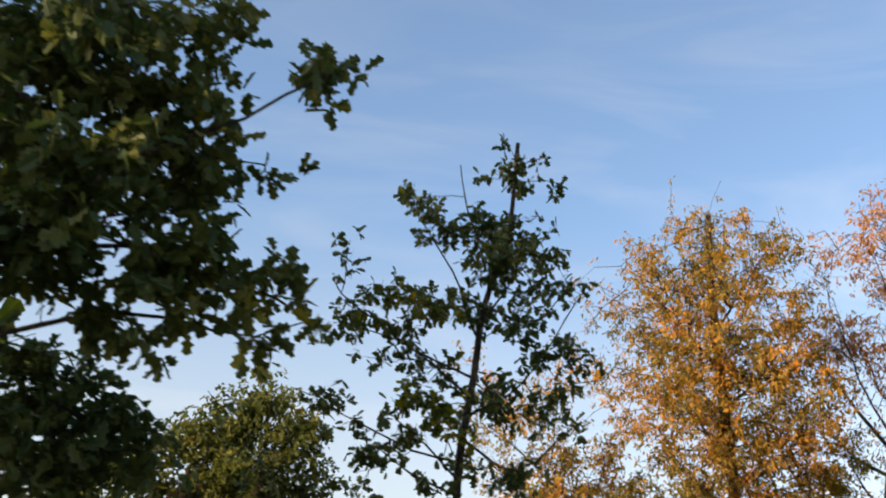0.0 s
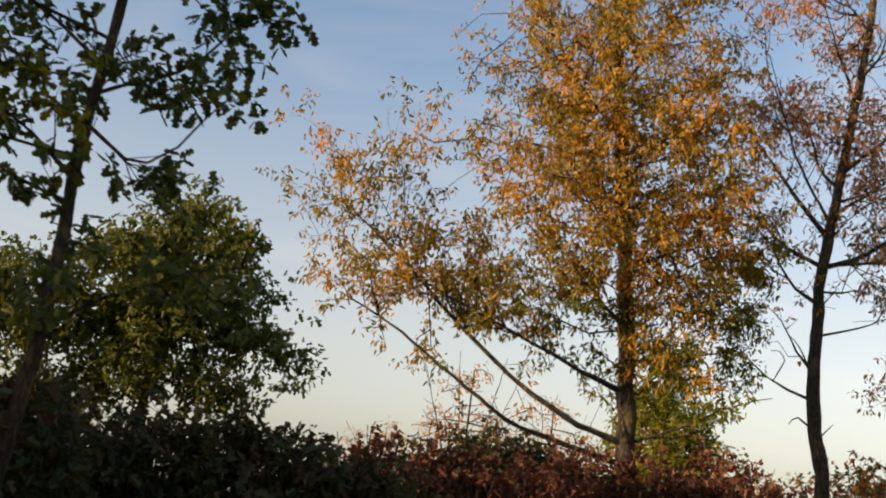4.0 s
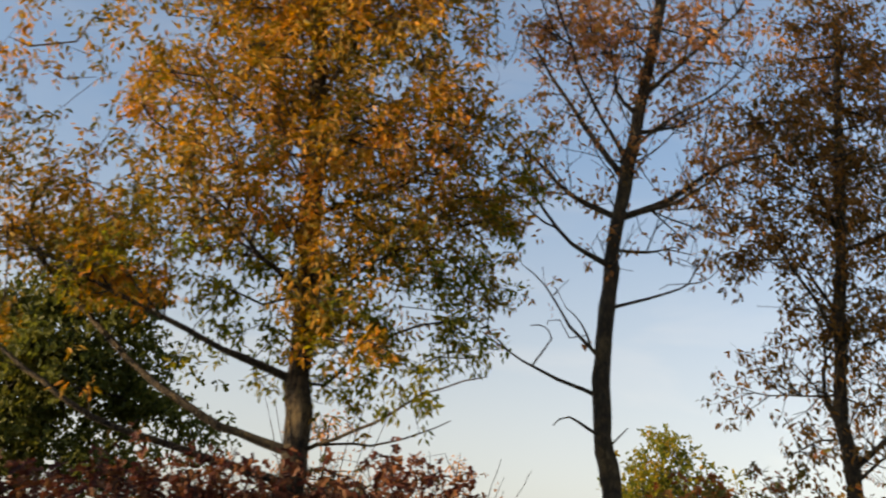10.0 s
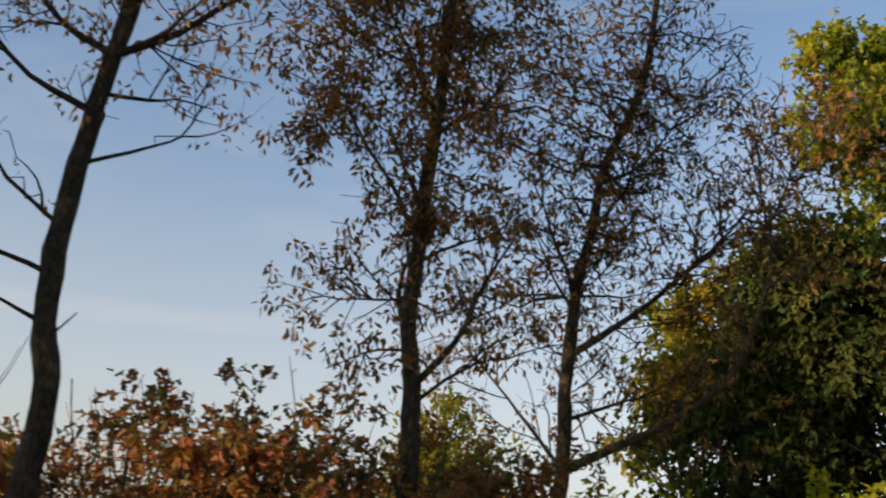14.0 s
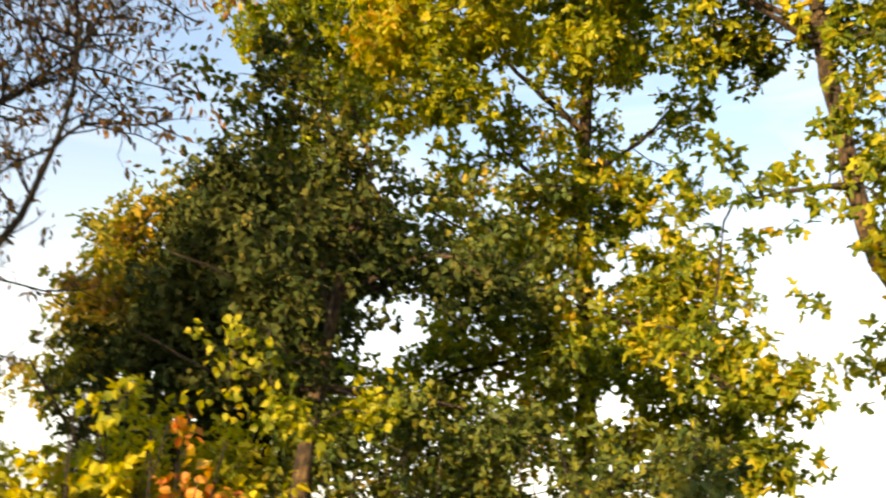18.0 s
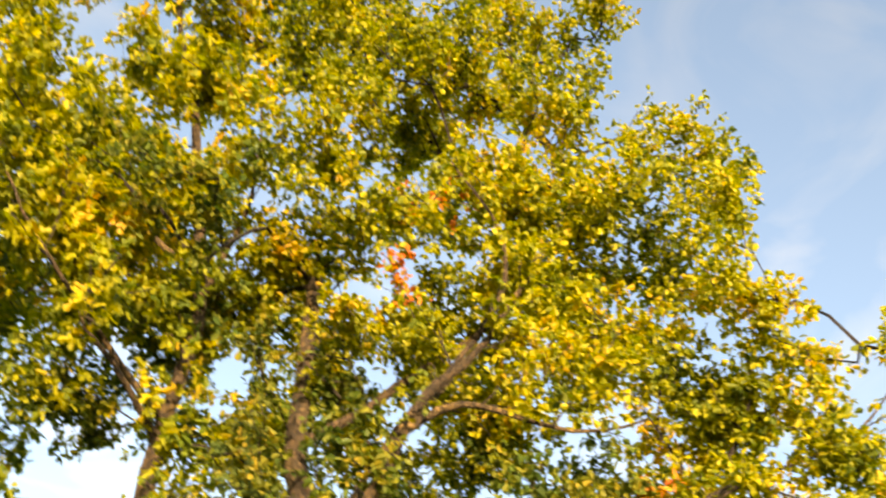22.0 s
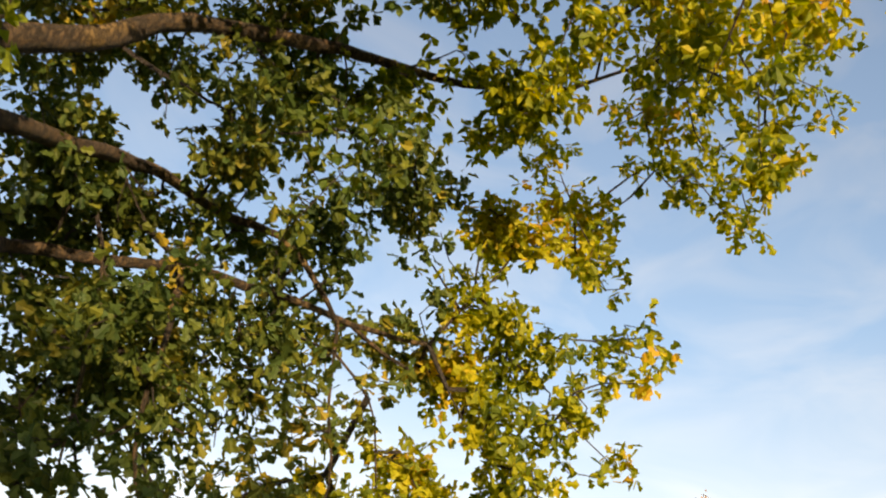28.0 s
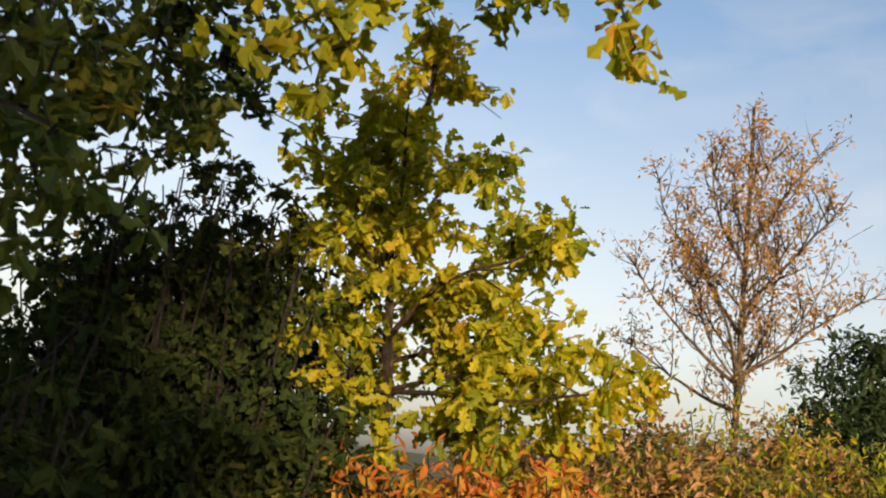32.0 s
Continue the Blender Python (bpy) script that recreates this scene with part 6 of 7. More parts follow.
great_oak.crown(48, 1.0, (28.67, 15.81, 8.11, 0.24), (28.18, 15.39, 7.60, 0.27), (28.41, 15.11, 7.46, 0.23), (28.57, 15.46, 7.31, 0.20), (28.49, 14.96, 6.90, 0.20), (28.64, 14.67, 6.59, 0.14), (28.57, 14.27, 7.12, 0.18), (28.60, 14.02, 7.91, 0.20), (27.89, 13.96, 8.11, 0.20), (28.24, 14.51, 7.89, 0.24), (28.30, 14.74, 8.70, 0.28), tint=LEAF_YELLOW_OAK)
great_oak.crown(50, 1.0, (21.07, 20.98, 9.77, 0.29), (21.36, 20.53, 9.57, 0.31), (22.06, 20.69, 10.78, 0.29), (21.82, 21.19, 9.48, 0.27), (22.11, 20.58, 9.40, 0.30), (23.12, 21.74, 9.69, 0.32), (23.54, 21.34, 9.69, 0.30), (22.28, 21.54, 8.81, 0.26), tint=LEAF_DIM_OAK)
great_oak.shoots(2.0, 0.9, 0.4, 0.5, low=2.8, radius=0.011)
great_oak.fine = {None: ("small", 0.094, 29), LEAF_DIM_OAK: ("small", 0.095, 28), LEAF_SUMAC: ("small", 0.095, 28)}
great_oak.crown(60, 1.0, (26.38, 21.26, 7.93, 0.26), (26.66, 20.90, 8.40, 0.30), (26.49, 20.01, 7.41, 0.23), (26.45, 20.81, 6.65, 0.24), (26.77, 20.44, 6.62, 0.22), (27.01, 19.85, 7.69, 0.21), (26.27, 20.46, 6.88, 0.22), (27.21, 19.53, 8.33, 0.22), (26.11, 20.56, 5.91, 0.20), tint=LEAF_SHADED_OAK)
great_oak.crown(72, 1.0, (30.34, 20.89, 2.76, 0.19), (30.17, 20.58, 2.36, 0.18), (30.18, 20.19, 2.35, 0.18), (30.36, 20.32, 2.09, 0.18), (30.66, 20.29, 2.67, 0.17), (30.13, 20.59, 2.93, 0.18), (27.49, 20.39, 5.48, 0.21), (27.83, 20.14, 5.79, 0.22), (27.62, 20.21, 5.17, 0.20), (27.47, 20.37, 4.89, 0.18), (27.75, 19.77, 5.27, 0.17), (27.58, 20.20, 4.42, 0.16), (28.08, 20.17, 4.86, 0.15), tint=LEAF_SHADED_OAK)
great_oak.crown(66, 1.0, (28.14, 19.67, 4.45, 0.16), (28.02, 19.21, 4.17, 0.15), (28.09, 19.46, 3.98, 0.15), (28.11, 19.09, 4.51, 0.13), (27.66, 19.85, 2.76, 0.14), (27.77, 19.56, 2.50, 0.14), (27.68, 19.87, 2.34, 0.14), (28.25, 19.65, 2.99, 0.14), tint=LEAF_SHADED_OAK)
great_oak.build(LEAF_YELLOW_OAK, "oak", 0.098, 25, 0.10, 0.3, detail=12, twig=0.004)

sunlit_oak = Tree("young_oak_tree", 21, BARK_OAK, "young oak in evening sun, extra brightness put into its large yellow green leaves")
sunlit_oak.trunk(0.052, (30.4, 17.85, -0.1), (30.4, 17.8, 1.38), (30.38, 17.86, 2.02), (30.38, 17.89, 2.36), (30.37, 17.94, 2.72), (30.37, 17.94, 3.13), (30.4, 17.8, 3.73), (30.4, 17.81, 4.25))
sunlit_oak.limb(0.022, (30.38, 17.89, 2.36), (30.13, 18.07, 2.61), (29.98, 18.24, 2.72))
sunlit_oak.limb(0.022, (30.38, 17.9, 2.4), (30.72, 17.77, 3.03), (30.97, 17.57, 3.42))
sunlit_oak.limb(0.022, (30.39, 17.83, 2.06), (30.17, 17.5, 2.37), (30.07, 17.05, 2.54), (30.06, 16.67, 2.76))
sunlit_oak.limb(0.022, (30.4, 17.79, 1.57), (30, 17.32, 1.81), (29.94, 17.18, 1.83))
sunlit_oak.limb(0.022, (30.4, 17.78, 1.53), (29.95, 17.11, 1.67), (29.88, 16.59, 1.72), (29.97, 16.2, 1.86))
sunlit_oak.limb(0.022, (30.37, 17.91, 2.64), (30.09, 17.82, 3.13), (29.98, 17.85, 3.57))
sunlit_oak.limb(0.022, (30.39, 17.85, 1.94), (30.68, 18.32, 2.17), (30.8, 18.67, 2.5))
sunlit_oak.limb(0.022, (30.39, 17.83, 1.87), (31.04, 17.29, 2.16), (31.46, 16.85, 2.35))
sunlit_oak.limb(0.022, (30.4, 17.79, 1.57), (29.95, 17.95, 1.66), (29.8, 18.15, 1.76))
sunlit_oak.crown(80, 1.0, (30.39, 17.84, 4.33, 0.22), (30.41, 17.76, 4, 0.22), (30.32, 18.12, 3.73, 0.18), (30.66, 18.01, 3.6, 0.29), (30.5, 17.41, 3.79, 0.2), (30.4, 18.63, 3.6, 0.21), (29.94, 18.4, 3.09, 0.21), (30.69, 18.29, 3.37, 0.29), (30.16, 17.53, 3.26, 0.27), (30.54, 17.24, 3.31, 0.18), (30.56, 18.4, 2.93, 0.22), (30.81, 17.4, 2.95, 0.29), (30.61, 16.95, 2.82, 0.24), (30.69, 16.61, 2.95, 0.18), (30.87, 17.58, 2.65, 0.21), (30.23, 17.24, 2.36, 0.22))
sunlit_oak.crown(80, 1.0, (30.62, 16.9, 2.39, 0.21), (30.58, 18.31, 2.32, 0.2), (30.71, 18.21, 1.98, 0.24), (30.94, 17.69, 2.07, 0.25), (30.17, 17.08, 2.03, 0.26), (30.96, 16.79, 2.21, 0.18), (30.76, 18.02, 1.72, 0.28), (31, 17.47, 1.64, 0.33), (30.34, 16.81, 1.82, 0.26), (30.76, 16.35, 1.84, 0.23), (30.82, 16.1, 1.99, 0.17), (30.13, 17.65, 1.31, 0.25), (30.85, 17.22, 1.43, 0.32), (30.69, 16.63, 1.57, 0.27), (29.99, 18.21, 1.78, 0.22), (30.29, 18.26, 2.55, 0.21))
sunlit_oak.crown(80, 1.0, (30.63, 18.11, 2.27, 0.2), (30.24, 18.44, 2.73, 0.2), (30.1, 17.76, 2.75, 0.19), (30.02, 18.08, 2.4, 0.19), (30.72, 17.76, 2.32, 0.22), (30.55, 18.44, 2.14, 0.2), (30.77, 17.98, 2.6, 0.19), (30.99, 17.07, 2.1, 0.24), (30.72, 16.52, 2.05, 0.19), (30.03, 18.05, 2.94, 0.21), (30.44, 17.62, 2.93, 0.2), (30.35, 17.98, 3.92, 0.2), (30.45, 17.6, 4.02, 0.18))
sunlit_oak.shoots(3.0, 0.5, 0.3, 0.4, low=1.2, radius=0.006)
# brighter leaf colour stands in for sunlight that the boughs keep off
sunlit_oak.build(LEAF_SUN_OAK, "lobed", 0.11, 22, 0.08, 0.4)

copper_tree = Tree("birch_tree", 22, BARK_PALE, "slim pale tree with sparse copper pink leaves in the sun")
copper_tree.trunk(0.08, (40.8, 14.75, -0.1), (40.8, 14.73, 2.29), (40.8, 14.74, 3.55), (40.8, 14.76, 5.13), (40.81, 14.77, 6.58), (40.81, 14.8, 7.67))
copper_tree.limb(0.04, (40.8, 14.74, 2.92), (40.36, 15.46, 3.51), (40.11, 16.14, 4.22), (40.05, 16.64, 4.8))
copper_tree.limb(0.04, (40.8, 14.73, 3.19), (41.24, 13.99, 3.69), (41.48, 13.2, 4.37), (41.53, 12.51, 4.82))
copper_tree.limb(0.04, (40.8, 14.73, 3.74), (41.45, 15.32, 4.73), (41.91, 16.08, 5.98), (41.94, 16.34, 6.8))
copper_tree.limb(0.04, (40.8, 14.73, 4.11), (40.15, 14.13, 4.96), (39.71, 13.57, 5.62), (39.69, 13.34, 5.99))
copper_tree.limb(0.04, (40.8, 14.76, 4.85), (40.34, 15.28, 5.64), (40.16, 15.45, 6.62))
copper_tree.limb(0.04, (40.8, 14.76, 5.13), (41.25, 14.07, 6.47), (41.4, 13.37, 7.36))
copper_tree.limb(0.04, (40.8, 14.75, 2.47), (41.36, 15.46, 2.88), (41.86, 16.65, 3.67))
copper_tree.limb(0.04, (40.8, 14.74, 2.83), (41.77, 14.24, 4.3), (42.26, 14.09, 5.81))
copper_tree.limb(0.04, (40.8, 14.73, 3.01), (39.83, 15.1, 3.92), (39.26, 15.54, 4.82))
copper_tree.crown(9, 1.0, (40.8, 14.74, 7.47, 0.43), (41.17, 14.31, 7.22, 0.43), (40.34, 15.17, 6.6, 0.51), (41.55, 14.04, 6.55, 0.63), (39.8, 14.72, 5.64, 0.66), (40.89, 15.84, 6.23, 0.43), (40.06, 15.44, 5.19, 0.67), (40.73, 13.8, 6.63, 0.42), (40.21, 13.66, 5.74, 0.4), (41.74, 13.94, 5.31, 0.72), (40.02, 14.96, 4.5, 0.75), (40.91, 16.03, 5.14, 0.52), (40.43, 16.32, 4.26, 0.5), (41.86, 15.45, 4.2, 0.73), (39.95, 14.1, 4.04, 0.56), (41.39, 14.52, 3.84, 0.7))
copper_tree.crown(9, 1.0, (40.9, 15.98, 3.52, 0.51), (40.69, 13.34, 4.41, 0.4), (40.71, 13.62, 3.48, 0.31), (40.66, 12.9, 5.73, 0.16))
for k in range(14):
    # rising side branches, shorter towards the top
    a, z = 2.4 * k, 2.6 + 0.28 * k
    q = 1.6 - 0.08 * k
    x, y = q * math.cos(a), q * math.sin(a)
    copper_tree.limb(0.02, (40.8, 14.74, z), (40.8 + 0.45 * x, 14.74 + 0.45 * y, z + 0.4 * q), (40.8 + 0.8 * x, 14.74 + 0.8 * y, z + 0.95 * q), (40.8 + x, 14.74 + y, z + 1.45 * q))
copper_tree.shoots(4.6, 0.95, 1.7, 0.5, low=2.2, radius=0.011)
copper_tree.build(LEAF_COPPER, "lance", 0.105, 8, 0.11, 0.1, twig=0.005)

# ---- hedge between the path and the trees ----
DARK_SHRUBS = [(-3.1, 10.25, 2.92), (-2.6, 10.5, 2.94), (-2.1, 10.72, 2.9), (-1.59, 10.9, 2.54), (-1.02, 11.07, 2.56), (-0.46, 11.19, 2.56), (-1.4, 13.95, 2.65), (-0.69, 14.22, 2.58), (0, 14.43, 2.53), (0.54, 14.56, 2.66), (1.12, 14.66, 2.61), (1.66, 14.74, 2.41), (2.09, 14.77, 2.26)]
BROWN_SHRUBS = [(-2.97, 10.33, 3.48), (-2.59, 10.51, 3.56), (-2.1, 10.72, 3.54), (-1.75, 10.85, 3.32), (-1.35, 11.0, 2.96)]
RED_SHRUBS = [(1.61, 17.23, 2.88), (2.13, 17.35, 2.9), (2.75, 17.47, 2.75), (3.25, 17.54, 2.62), (4.14, 17.6, 2.68), (4.03, 18.24, 2.81), (4.67, 18.39, 2.92), (5.23, 18.49, 2.91), (5.8, 18.55, 2.92), (6.37, 18.59, 2.96), (6.88, 18.59, 2.93), (7.23, 18.58, 2.69), (4.09, 18.67, 3.08), (4.51, 18.87, 3.12), (4.96, 19.06, 3.17), (5.45, 19.23, 3.15), (5.95, 19.39, 3.11), (6.41, 19.5, 3.17), (6.9, 19.6, 3.09)]
MIXED_SHRUBS = [(9.49, 21, 3.43), (9.94, 20.9, 3.36), (10.42, 20.77, 3.57), (10.84, 20.64, 3.67), (6.97, 22.7, 3.01), (7.41, 22.83, 3.08), (7.81, 22.93, 3.18), (8.29, 23.04, 3.16), (8.84, 23.13, 3.27), (9.38, 23.2, 3.58), (9.89, 23.24, 3.71), (10.42, 23.26, 3.65), (10.94, 23.25, 3.75), (11.46, 23.23, 3.98), (12.26, 23.15, 3.42), (12.83, 23.05, 3.42), (12.33, 24.04, 3.66), (12.93, 24.07, 3.61), (11.28, 24.64, 3.85), (12.01, 24.59, 3.81), (12.73, 24.49, 3.77), (13.44, 24.36, 3.8), (13.99, 24.23, 3.74)]
LIT_SHRUBS = [(16.3, 25.3, 2.6), (16.85, 25.1, 3.0), (17.41, 25.01, 3.58), (18.24, 24.8, 3.44), (18.88, 24.6, 3.41), (14.36, 25.36, 3.3), (15.3, 25.27, 3.2)]
SHADE_BUSHES = [(30.2, 20.48, 2.05), (30.37, 20.2, 2.57), (30.54, 19.91, 2.94), (30.7, 19.6, 3.31), (30.86, 19.25, 3.39), (30.99, 18.93, 3.09), (31.1, 18.61, 2.6), (29.06, 19.47, 1.76), (29.3, 19.05, 1.96), (29.5, 18.62, 1.9), (29.65, 18.21, 1.79)]
SPRAY_SHRUBS = [(-2.09, 8.87, 3.96), (-1.87, 8.97, 3.73), (-1.64, 9.07, 3.62)]
SUNNY_SHRUBS = [(16.2, 22.35, 2.65), (16.7, 22.25, 3.1), (17.2, 22.15, 3.05), (17.7, 22.05, 2.6), (18.2, 21.95, 2.5), (18.7, 21.8, 2.5)]
UNDER_SHRUBS = [(18.99, 23.86, 3.2), (19.53, 23.61, 3.5), (20.05, 23.33, 3.6), (20.55, 23.03, 3.55), (21.03, 22.72, 3.65), (21.48, 22.38, 3.7), (21.9, 22.04, 3.75)]
NEAR_BUSHES = [(25.78, 18.44, 2.58), (25.87, 18.33, 2.49), (25.95, 18.21, 2.35), (26.85, 18.84, 1.77), (26.98, 18.63, 1.81), (27.1, 18.4, 1.86), (26.93, 18.72, 1.72), (29.37, 19.55, 2.9), (29.48, 19.35, 3.02), (29.59, 19.14, 3.1), (29.7, 18.92, 3.12), (29.8, 18.67, 3.05), (29.89, 18.46, 2.78), (29.46, 19.38, 2.6), (29.6, 19.12, 2.73), (29.33, 19.32, 3.11), (29.46, 19.03, 3.08), (29.57, 18.77, 3.04), (29.64, 18.57, 2.91), (25.62, 18.16, 2.17)]
FAR_BUSHES = [(3.07, 30.66, 4.12), (3.81, 30.93, 4.1), (4.59, 31.18, 3.98)]
SCARLET_SHRUBS = [(29.5, 17.68, 1.27), (29.57, 17.42, 1.23), (29.61, 17.18, 1.42), (29.65, 16.95, 1.35), (29.68, 16.68, 1.34), (29.7, 16.46, 1.33)]
BACK_SHRUBS = [(35.44, 17.42, 1.86), (35.48, 16.92, 1.95), (35.51, 16.43, 2.08), (35.51, 16, 2.19)]
MEADOW_BUSHES = [(32.51, 16.37, 1.68), (32.51, 16.03, 1.6), (32.5, 15.63, 1.7), (32.47, 15.27, 1.68), (36.51, 15.72, 2.15), (36.49, 15.27, 2.34), (36.45, 14.83, 2.49), (36.41, 14.44, 2.3), (36.34, 14.01, 2.16), (36.26, 13.53, 2.15)]
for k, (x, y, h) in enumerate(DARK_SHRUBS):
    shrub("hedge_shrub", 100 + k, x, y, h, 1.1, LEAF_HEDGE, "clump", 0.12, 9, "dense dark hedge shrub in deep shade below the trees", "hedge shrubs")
for k, (x, y, h) in enumerate(BROWN_SHRUBS):
    shrub("hedge_shrub", 130 + k, x, y, h, 0.6, LEAF_MIXED, "lance", 0.11, 9, "hedge shrub with thin brown and green leaves in shade", "hedge shrubs", density=28.0)
for k, (x, y, h) in enumerate(RED_SHRUBS):
    shrub("hedge_shrub", 200 + k, x, y, h, 0.8, LEAF_RED, "clump", 0.10, 11, "dark red-leaved hedge shrub growing round the cherry trunks", "hedge shrubs")
for k, (x, y, h) in enumerate(MIXED_SHRUBS):
    shrub("hedge_shrub", 300 + k, x, y, h, 0.75, LEAF_MIXED, "clump", 0.10, 10, "hedge shrub with mixed green, rust and crimson leaves", "hedge shrubs")
# sunlight on these shrubs is painted by the bright leaf colour
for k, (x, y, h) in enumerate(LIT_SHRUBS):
    shrub("hedge_shrub", 400 + k, x, y, h + 0.15, 0.9, LEAF_SUN_OAK, "clump", 0.12, 10, "hedge shrub behind the dark maple, sunlight put into its yellow green leaves", "hedge shrubs")

for k, (x, y, h) in enumerate(SPRAY_SHRUBS):
    shrub("hedge_shrub", 450 + k, x, y, h, 0.45, LEAF_DARK_OAK, "oak", 0.10, 6, "tall thin shoots standing out of the dark hedge", "hedge shrubs", density=7.0)

# bright leaves paint the sunlit patch below the maples
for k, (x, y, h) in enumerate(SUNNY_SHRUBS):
    shrub("hedge_shrub", 430 + k, x, y, h, 0.5, LEAF_SUMAC if k == 2 else LEAF_SUN_OAK, "broad", 0.11, 10, "hedge shrub below the maples, sunlight put into its yellow green leaves" if k != 2 else "orange red hedge shrub below the maples", "hedge shrubs", density=36.0)
# shade below the oaks is painted into these leaves
for k, (x, y, h) in enumerate(UNDER_SHRUBS):
    shrub("hedge_shrub", 470 + k, x, y, h, 0.9, LEAF_SHADED_OAK, "clump", 0.115, 10, "bush below the spreading oaks, shade put into its dark green leaves", "hedge shrubs")
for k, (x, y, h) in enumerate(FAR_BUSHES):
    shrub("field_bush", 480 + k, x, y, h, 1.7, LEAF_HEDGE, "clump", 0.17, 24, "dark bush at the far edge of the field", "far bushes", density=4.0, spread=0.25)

# far things
pine = Tree("pine_tree", 31, BARK_OAK, "dark green bushy conifer standing in the meadow")
pine.trunk(0.2, (58.5, 9.3, -0.1), (58.5, 9.3, 3), (58.5, 9.3, 6.4)).limb(0.08, (58.5, 9.3, 1), (57, 11, 1.8)).limb(0.08, (58.5, 9.3, 2), (58, 7.5, 3))
pine.crown(3.0, 1.0, (58.5, 9.3, 6.0, 1.3), (58.2, 10.3, 4.4, 1.5), (58.4, 8, 4.4, 1.6), (57.6, 11.2, 2.8, 1.4), (58, 9.4, 2.8, 1.8), (58.3, 7.2, 2.5, 1.6), (57.5, 12.1, 1.6, 1.1))
pine.build(LEAF_NEEDLE, "lance", 0.3, 34, 0.28, 0.0, twig=0.008, reach=0.6)

far2 = Tree("field_tree", 32, BARK_OAK, "round green tree standing alone beyond the hedge")
far2.trunk(0.35, (15.4, 70, -0.1), (15.4, 70, 3), (15.4, 70, 9)).limb(0.14, (15.4, 70, 3), (13.4, 70, 6.5)).limb(0.14, (15.4, 70, 3), (17.6, 70, 6.5))
far2.crown(1.3, 1.0, (15.2, 70, 11.6, 1.5), (14.0, 70, 9.6, 1.7), (16.9, 70, 9.8, 1.6), (15.4, 69, 8.0, 2.2), (12.9, 70, 7.2, 1.5), (18.0, 70, 7.4, 1.6), (14.2, 69, 5.5, 2.0), (16.8, 69, 5.2, 2.0), (12.4, 70, 4.6, 1.3), (18.4, 70, 4.8, 1.3))
far2.build(LEAF_GOLD, "clump", 0.30, 30, 0.5, 0.3, twig=0.012, reach=0.9)


def bare_bush(seed, x, y, h, r, leaf, label):
    rng = np.random.default_rng(seed)
    t = Tree("bare_bush", seed, BARK_THIN, label, "bush", "far bushes")
    t.trunk(0.06, (x, y, -0.1), (x, y, 0.3 * h), (x + 0.1, y, 0.8 * h))
    for k in range(7):
        a = k * 0.9
        t.limb(0.03, (x, y, 0.05), (x + 0.4 * r * math.cos(a), y + 0.4 * r * math.sin(a), 0.45 * h), (x + r * math.cos(a), y + r * math.sin(a), 0.85 * h))
    t.crown(2.0 * 20 / r ** 2, 1.0, (x, y, 0.75 * h, 0.5 * r), (x + 0.5 * r, y, 0.6 * h, 0.5 * r), (x - 0.5 * r, y, 0.6 * h, 0.5 * r))
    t.build(leaf, "lance", 0.12, 7, 0.2, 0.3, twig=0.008, reach=0.5)


bare_bush(60, 1.0, 40.0, 5.2, 2.4, LEAF_PINK, "leafless pinkish bush beyond the hedge against bright sky")
bare_bush(61, 5.5, 38.0, 6.5, 2.2, LEAF_PINK, "pale bare-twigged willow bush beyond the hedge")
bare_bush(63, 2.8, 33.0, 7.0, 1.5, LEAF_PINK, "pinkish half-bare bush beyond the hedge")
bare_bush(62, 12.5, 44.0, 5.0, 2.6, LEAF_PINK, "thin bare bush behind the tall cherry trunk")

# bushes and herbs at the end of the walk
# the oak's shade on these bushes is painted by near-black leaves
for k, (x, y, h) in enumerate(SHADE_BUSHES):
    shrub("shade_bush", 500 + k, x, y, h, 0.8, LEAF_SHADE, "clump", 0.09, 13, "leafy bush below the great oak, shade put into its dark leaf colour", "bushes below the oak", density=30.0, low=0.25)
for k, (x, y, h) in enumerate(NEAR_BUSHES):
    shrub("shade_bush", 515 + k, x, y, h, 0.48, LEAF_SHADE, "sprig", 0.09, 12, "leafy shoots rising beside the path, shade put into their leaf colour", "bushes below the oak", density=52.0, low=0.3)
for k, (x, y, h) in enumerate(SCARLET_SHRUBS):
    shrub("scarlet_shrub", 520 + k, x, y, h, 0.42, LEAF_SUMAC, "lance", 0.10, 14, "low scarlet and orange leaved shrub in evening sun", "scarlet shrubs", density=60.0, stems=7)
for k, (x, y, h) in enumerate(BACK_SHRUBS):
    shrub("meadow_bush", 560 + k, x, y, h, 0.9, LEAF_MIXED, "clump", 0.07, 14, "dark green hedge bush behind the sunlit young oak", "meadow bushes", density=24.0)
for k, (x, y, h) in enumerate(MEADOW_BUSHES):
    shrub("meadow_bush", 540 + k, x, y, h, 0.85, LEAF_YELLOW_OAK if k % 2 else LEAF_COPPER, "lance", 0.09, 14, "sunlit yellow brown bush in the rough meadow", "meadow bushes", density=26.0, spread=0.16)

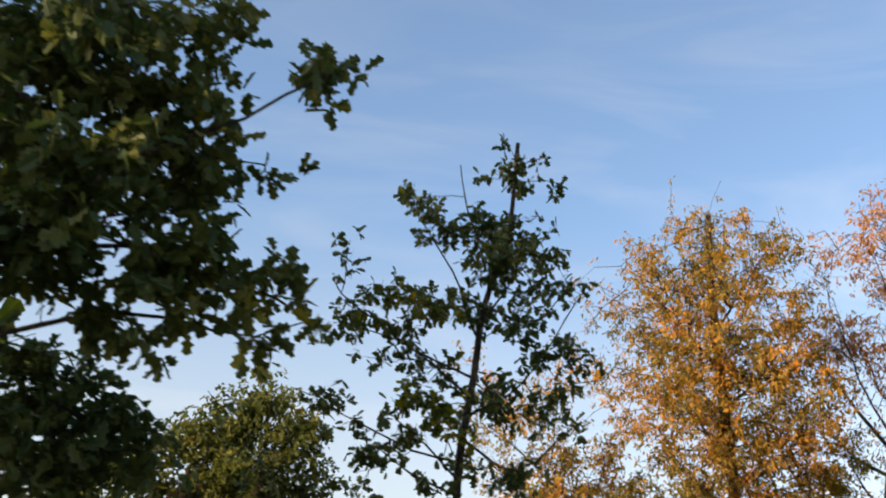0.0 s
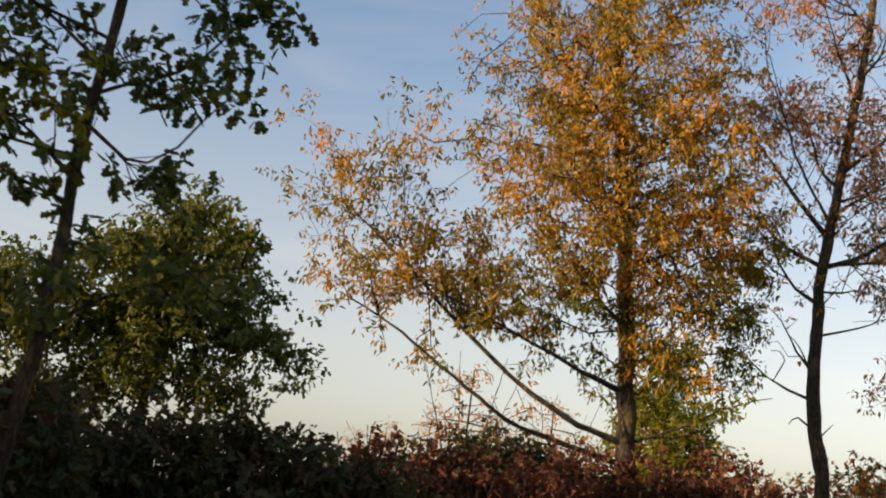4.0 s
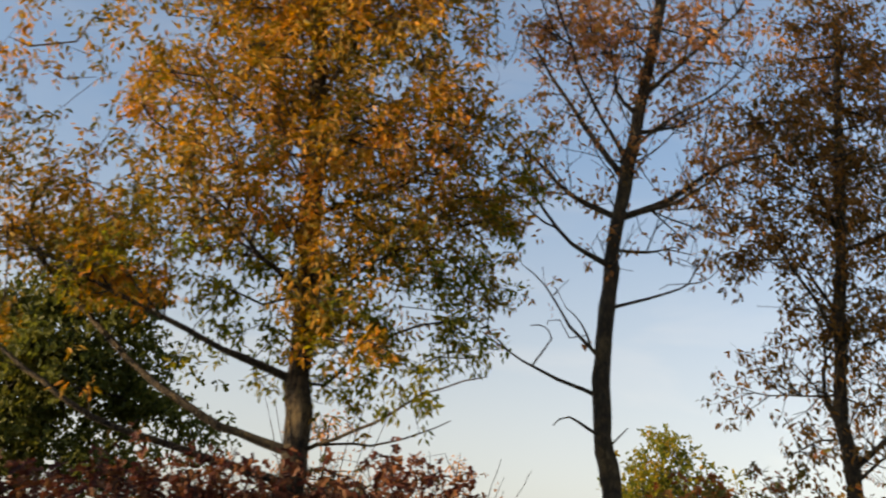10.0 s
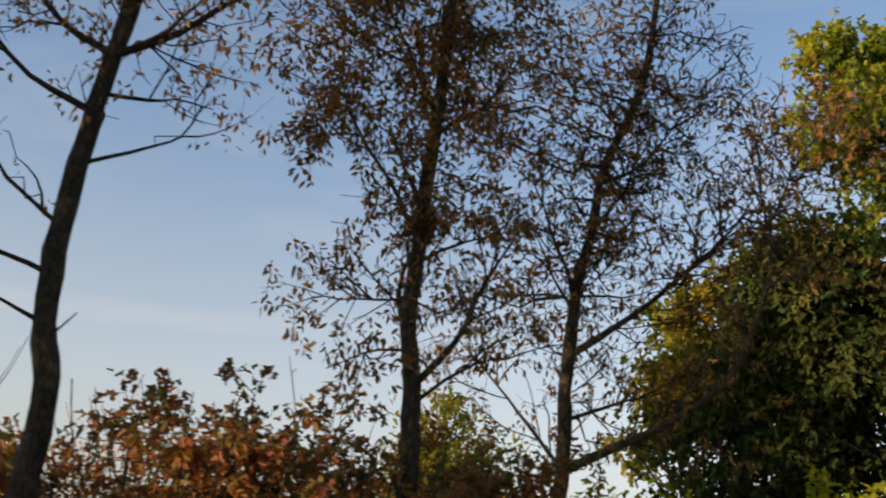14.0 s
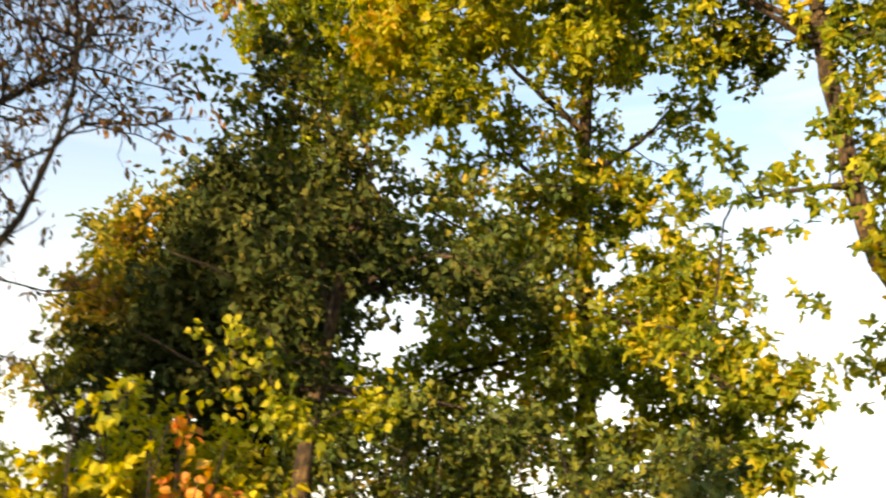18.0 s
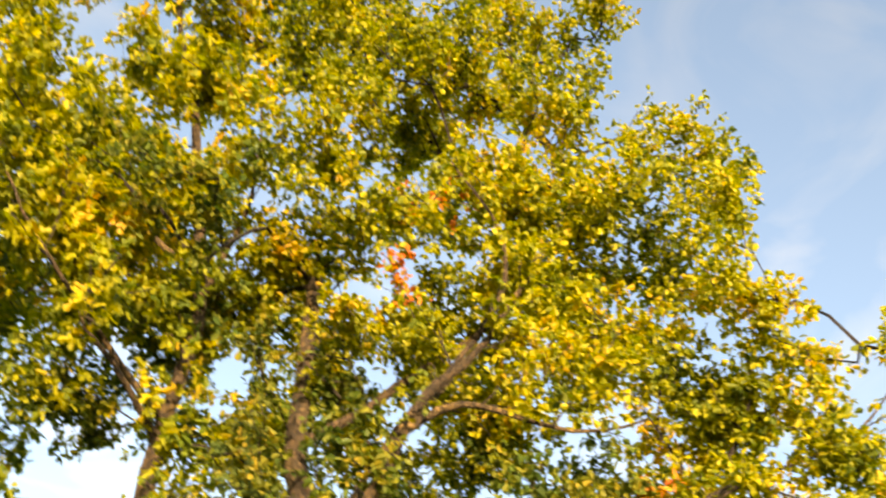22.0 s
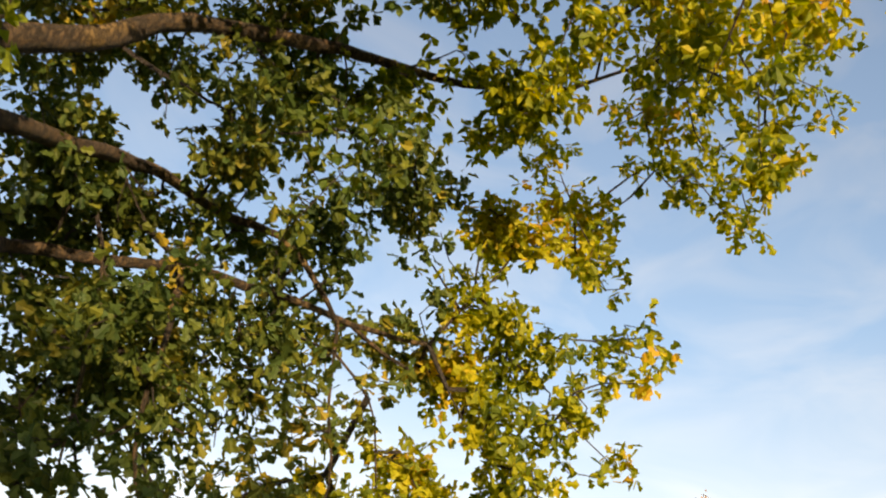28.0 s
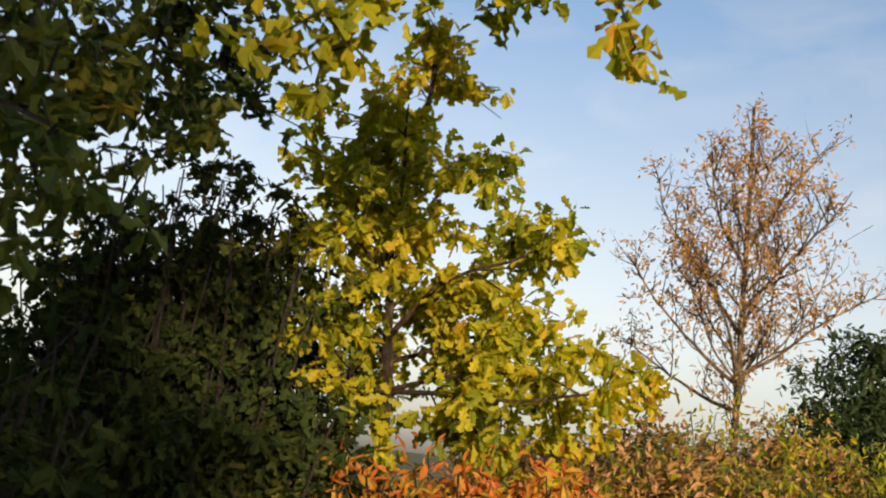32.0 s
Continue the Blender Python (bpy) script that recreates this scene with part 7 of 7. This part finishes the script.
# grass of the rough meadow round the end of the walk
rng = np.random.default_rng(7)
n = 26000
tx, ty = rng.uniform(25, 62, n // 20), rng.uniform(4, 24, n // 20)
at_x, at_y = np.repeat(tx, 20) + rng.normal(0, 0.16, n // 20 * 20), np.repeat(ty, 20) + rng.normal(0, 0.16, n // 20 * 20)
n = len(at_x)
tips = unit(np.stack([rng.normal(0, 0.35, n), rng.normal(0, 0.35, n), np.ones(n)], 1))
blade = rng.uniform(0.3, 0.75, n) * np.repeat(rng.uniform(0.6, 1.2, n // 20), 20)
tagged(leaf_mesh("grass", np.stack([at_x, at_y, np.full(n, -0.1)], 1), tips, rng.standard_normal((n, 3)), blade, "blade", GRASS_BLADE, None), "rough yellow green meadow grass in tufts", "grass", kind="stuff")

# shade: unseen trees added west of the path to block the low sun
def shade_tree(seed, x, y, h, r):
    t = Tree("unseen_shade_tree", seed, BARK_OAK, "unseen leafy tree added on the sunny side of the path to cast shade", group="boundary trees")
    t.trunk(0.25, (x, y, -0.1), (x, y, 0.4 * h), (x + 0.2, y, 0.8 * h)).limb(0.1, (x, y, 0.3 * h), (x + 0.6 * r, y, 0.55 * h)).limb(0.1, (x, y, 0.3 * h), (x - 0.6 * r, y, 0.55 * h))
    for z in (0.16, 0.3, 0.44, 0.58, 0.7):
        t.crown(1.1, 1.0, (x, y, z * h, 0.95 * r), (x + 0.4 * r, y - 0.4 * r, z * h, 0.8 * r), (x - 0.4 * r, y + 0.4 * r, z * h, 0.8 * r))
    t.crown(1.1, 1.0, (x, y, 0.84 * h, 0.8 * r), (x, y, 0.93 * h, 0.07 * h))
    t.build(LEAF_MAPLE, "clump", 1.0, 4, 0.5, 0.3, twig=0.012, reach=2.0)


for k, (x, y, h, r) in enumerate([(-15.0, 0.3, 12.5, 1.6), (-12.0, 3.0, 12.0, 1.7), (-14.0, 4.1, 12.5, 1.6), (-12.0, 7.2, 6.6, 1.4), (-12.5, 9.0, 5.6, 1.5), (-12.0, 11.0, 5.0, 1.4), (-12.0, 19.6, 14.5, 1.8)]):
    shade_tree(50 + k, x, y, h, r)
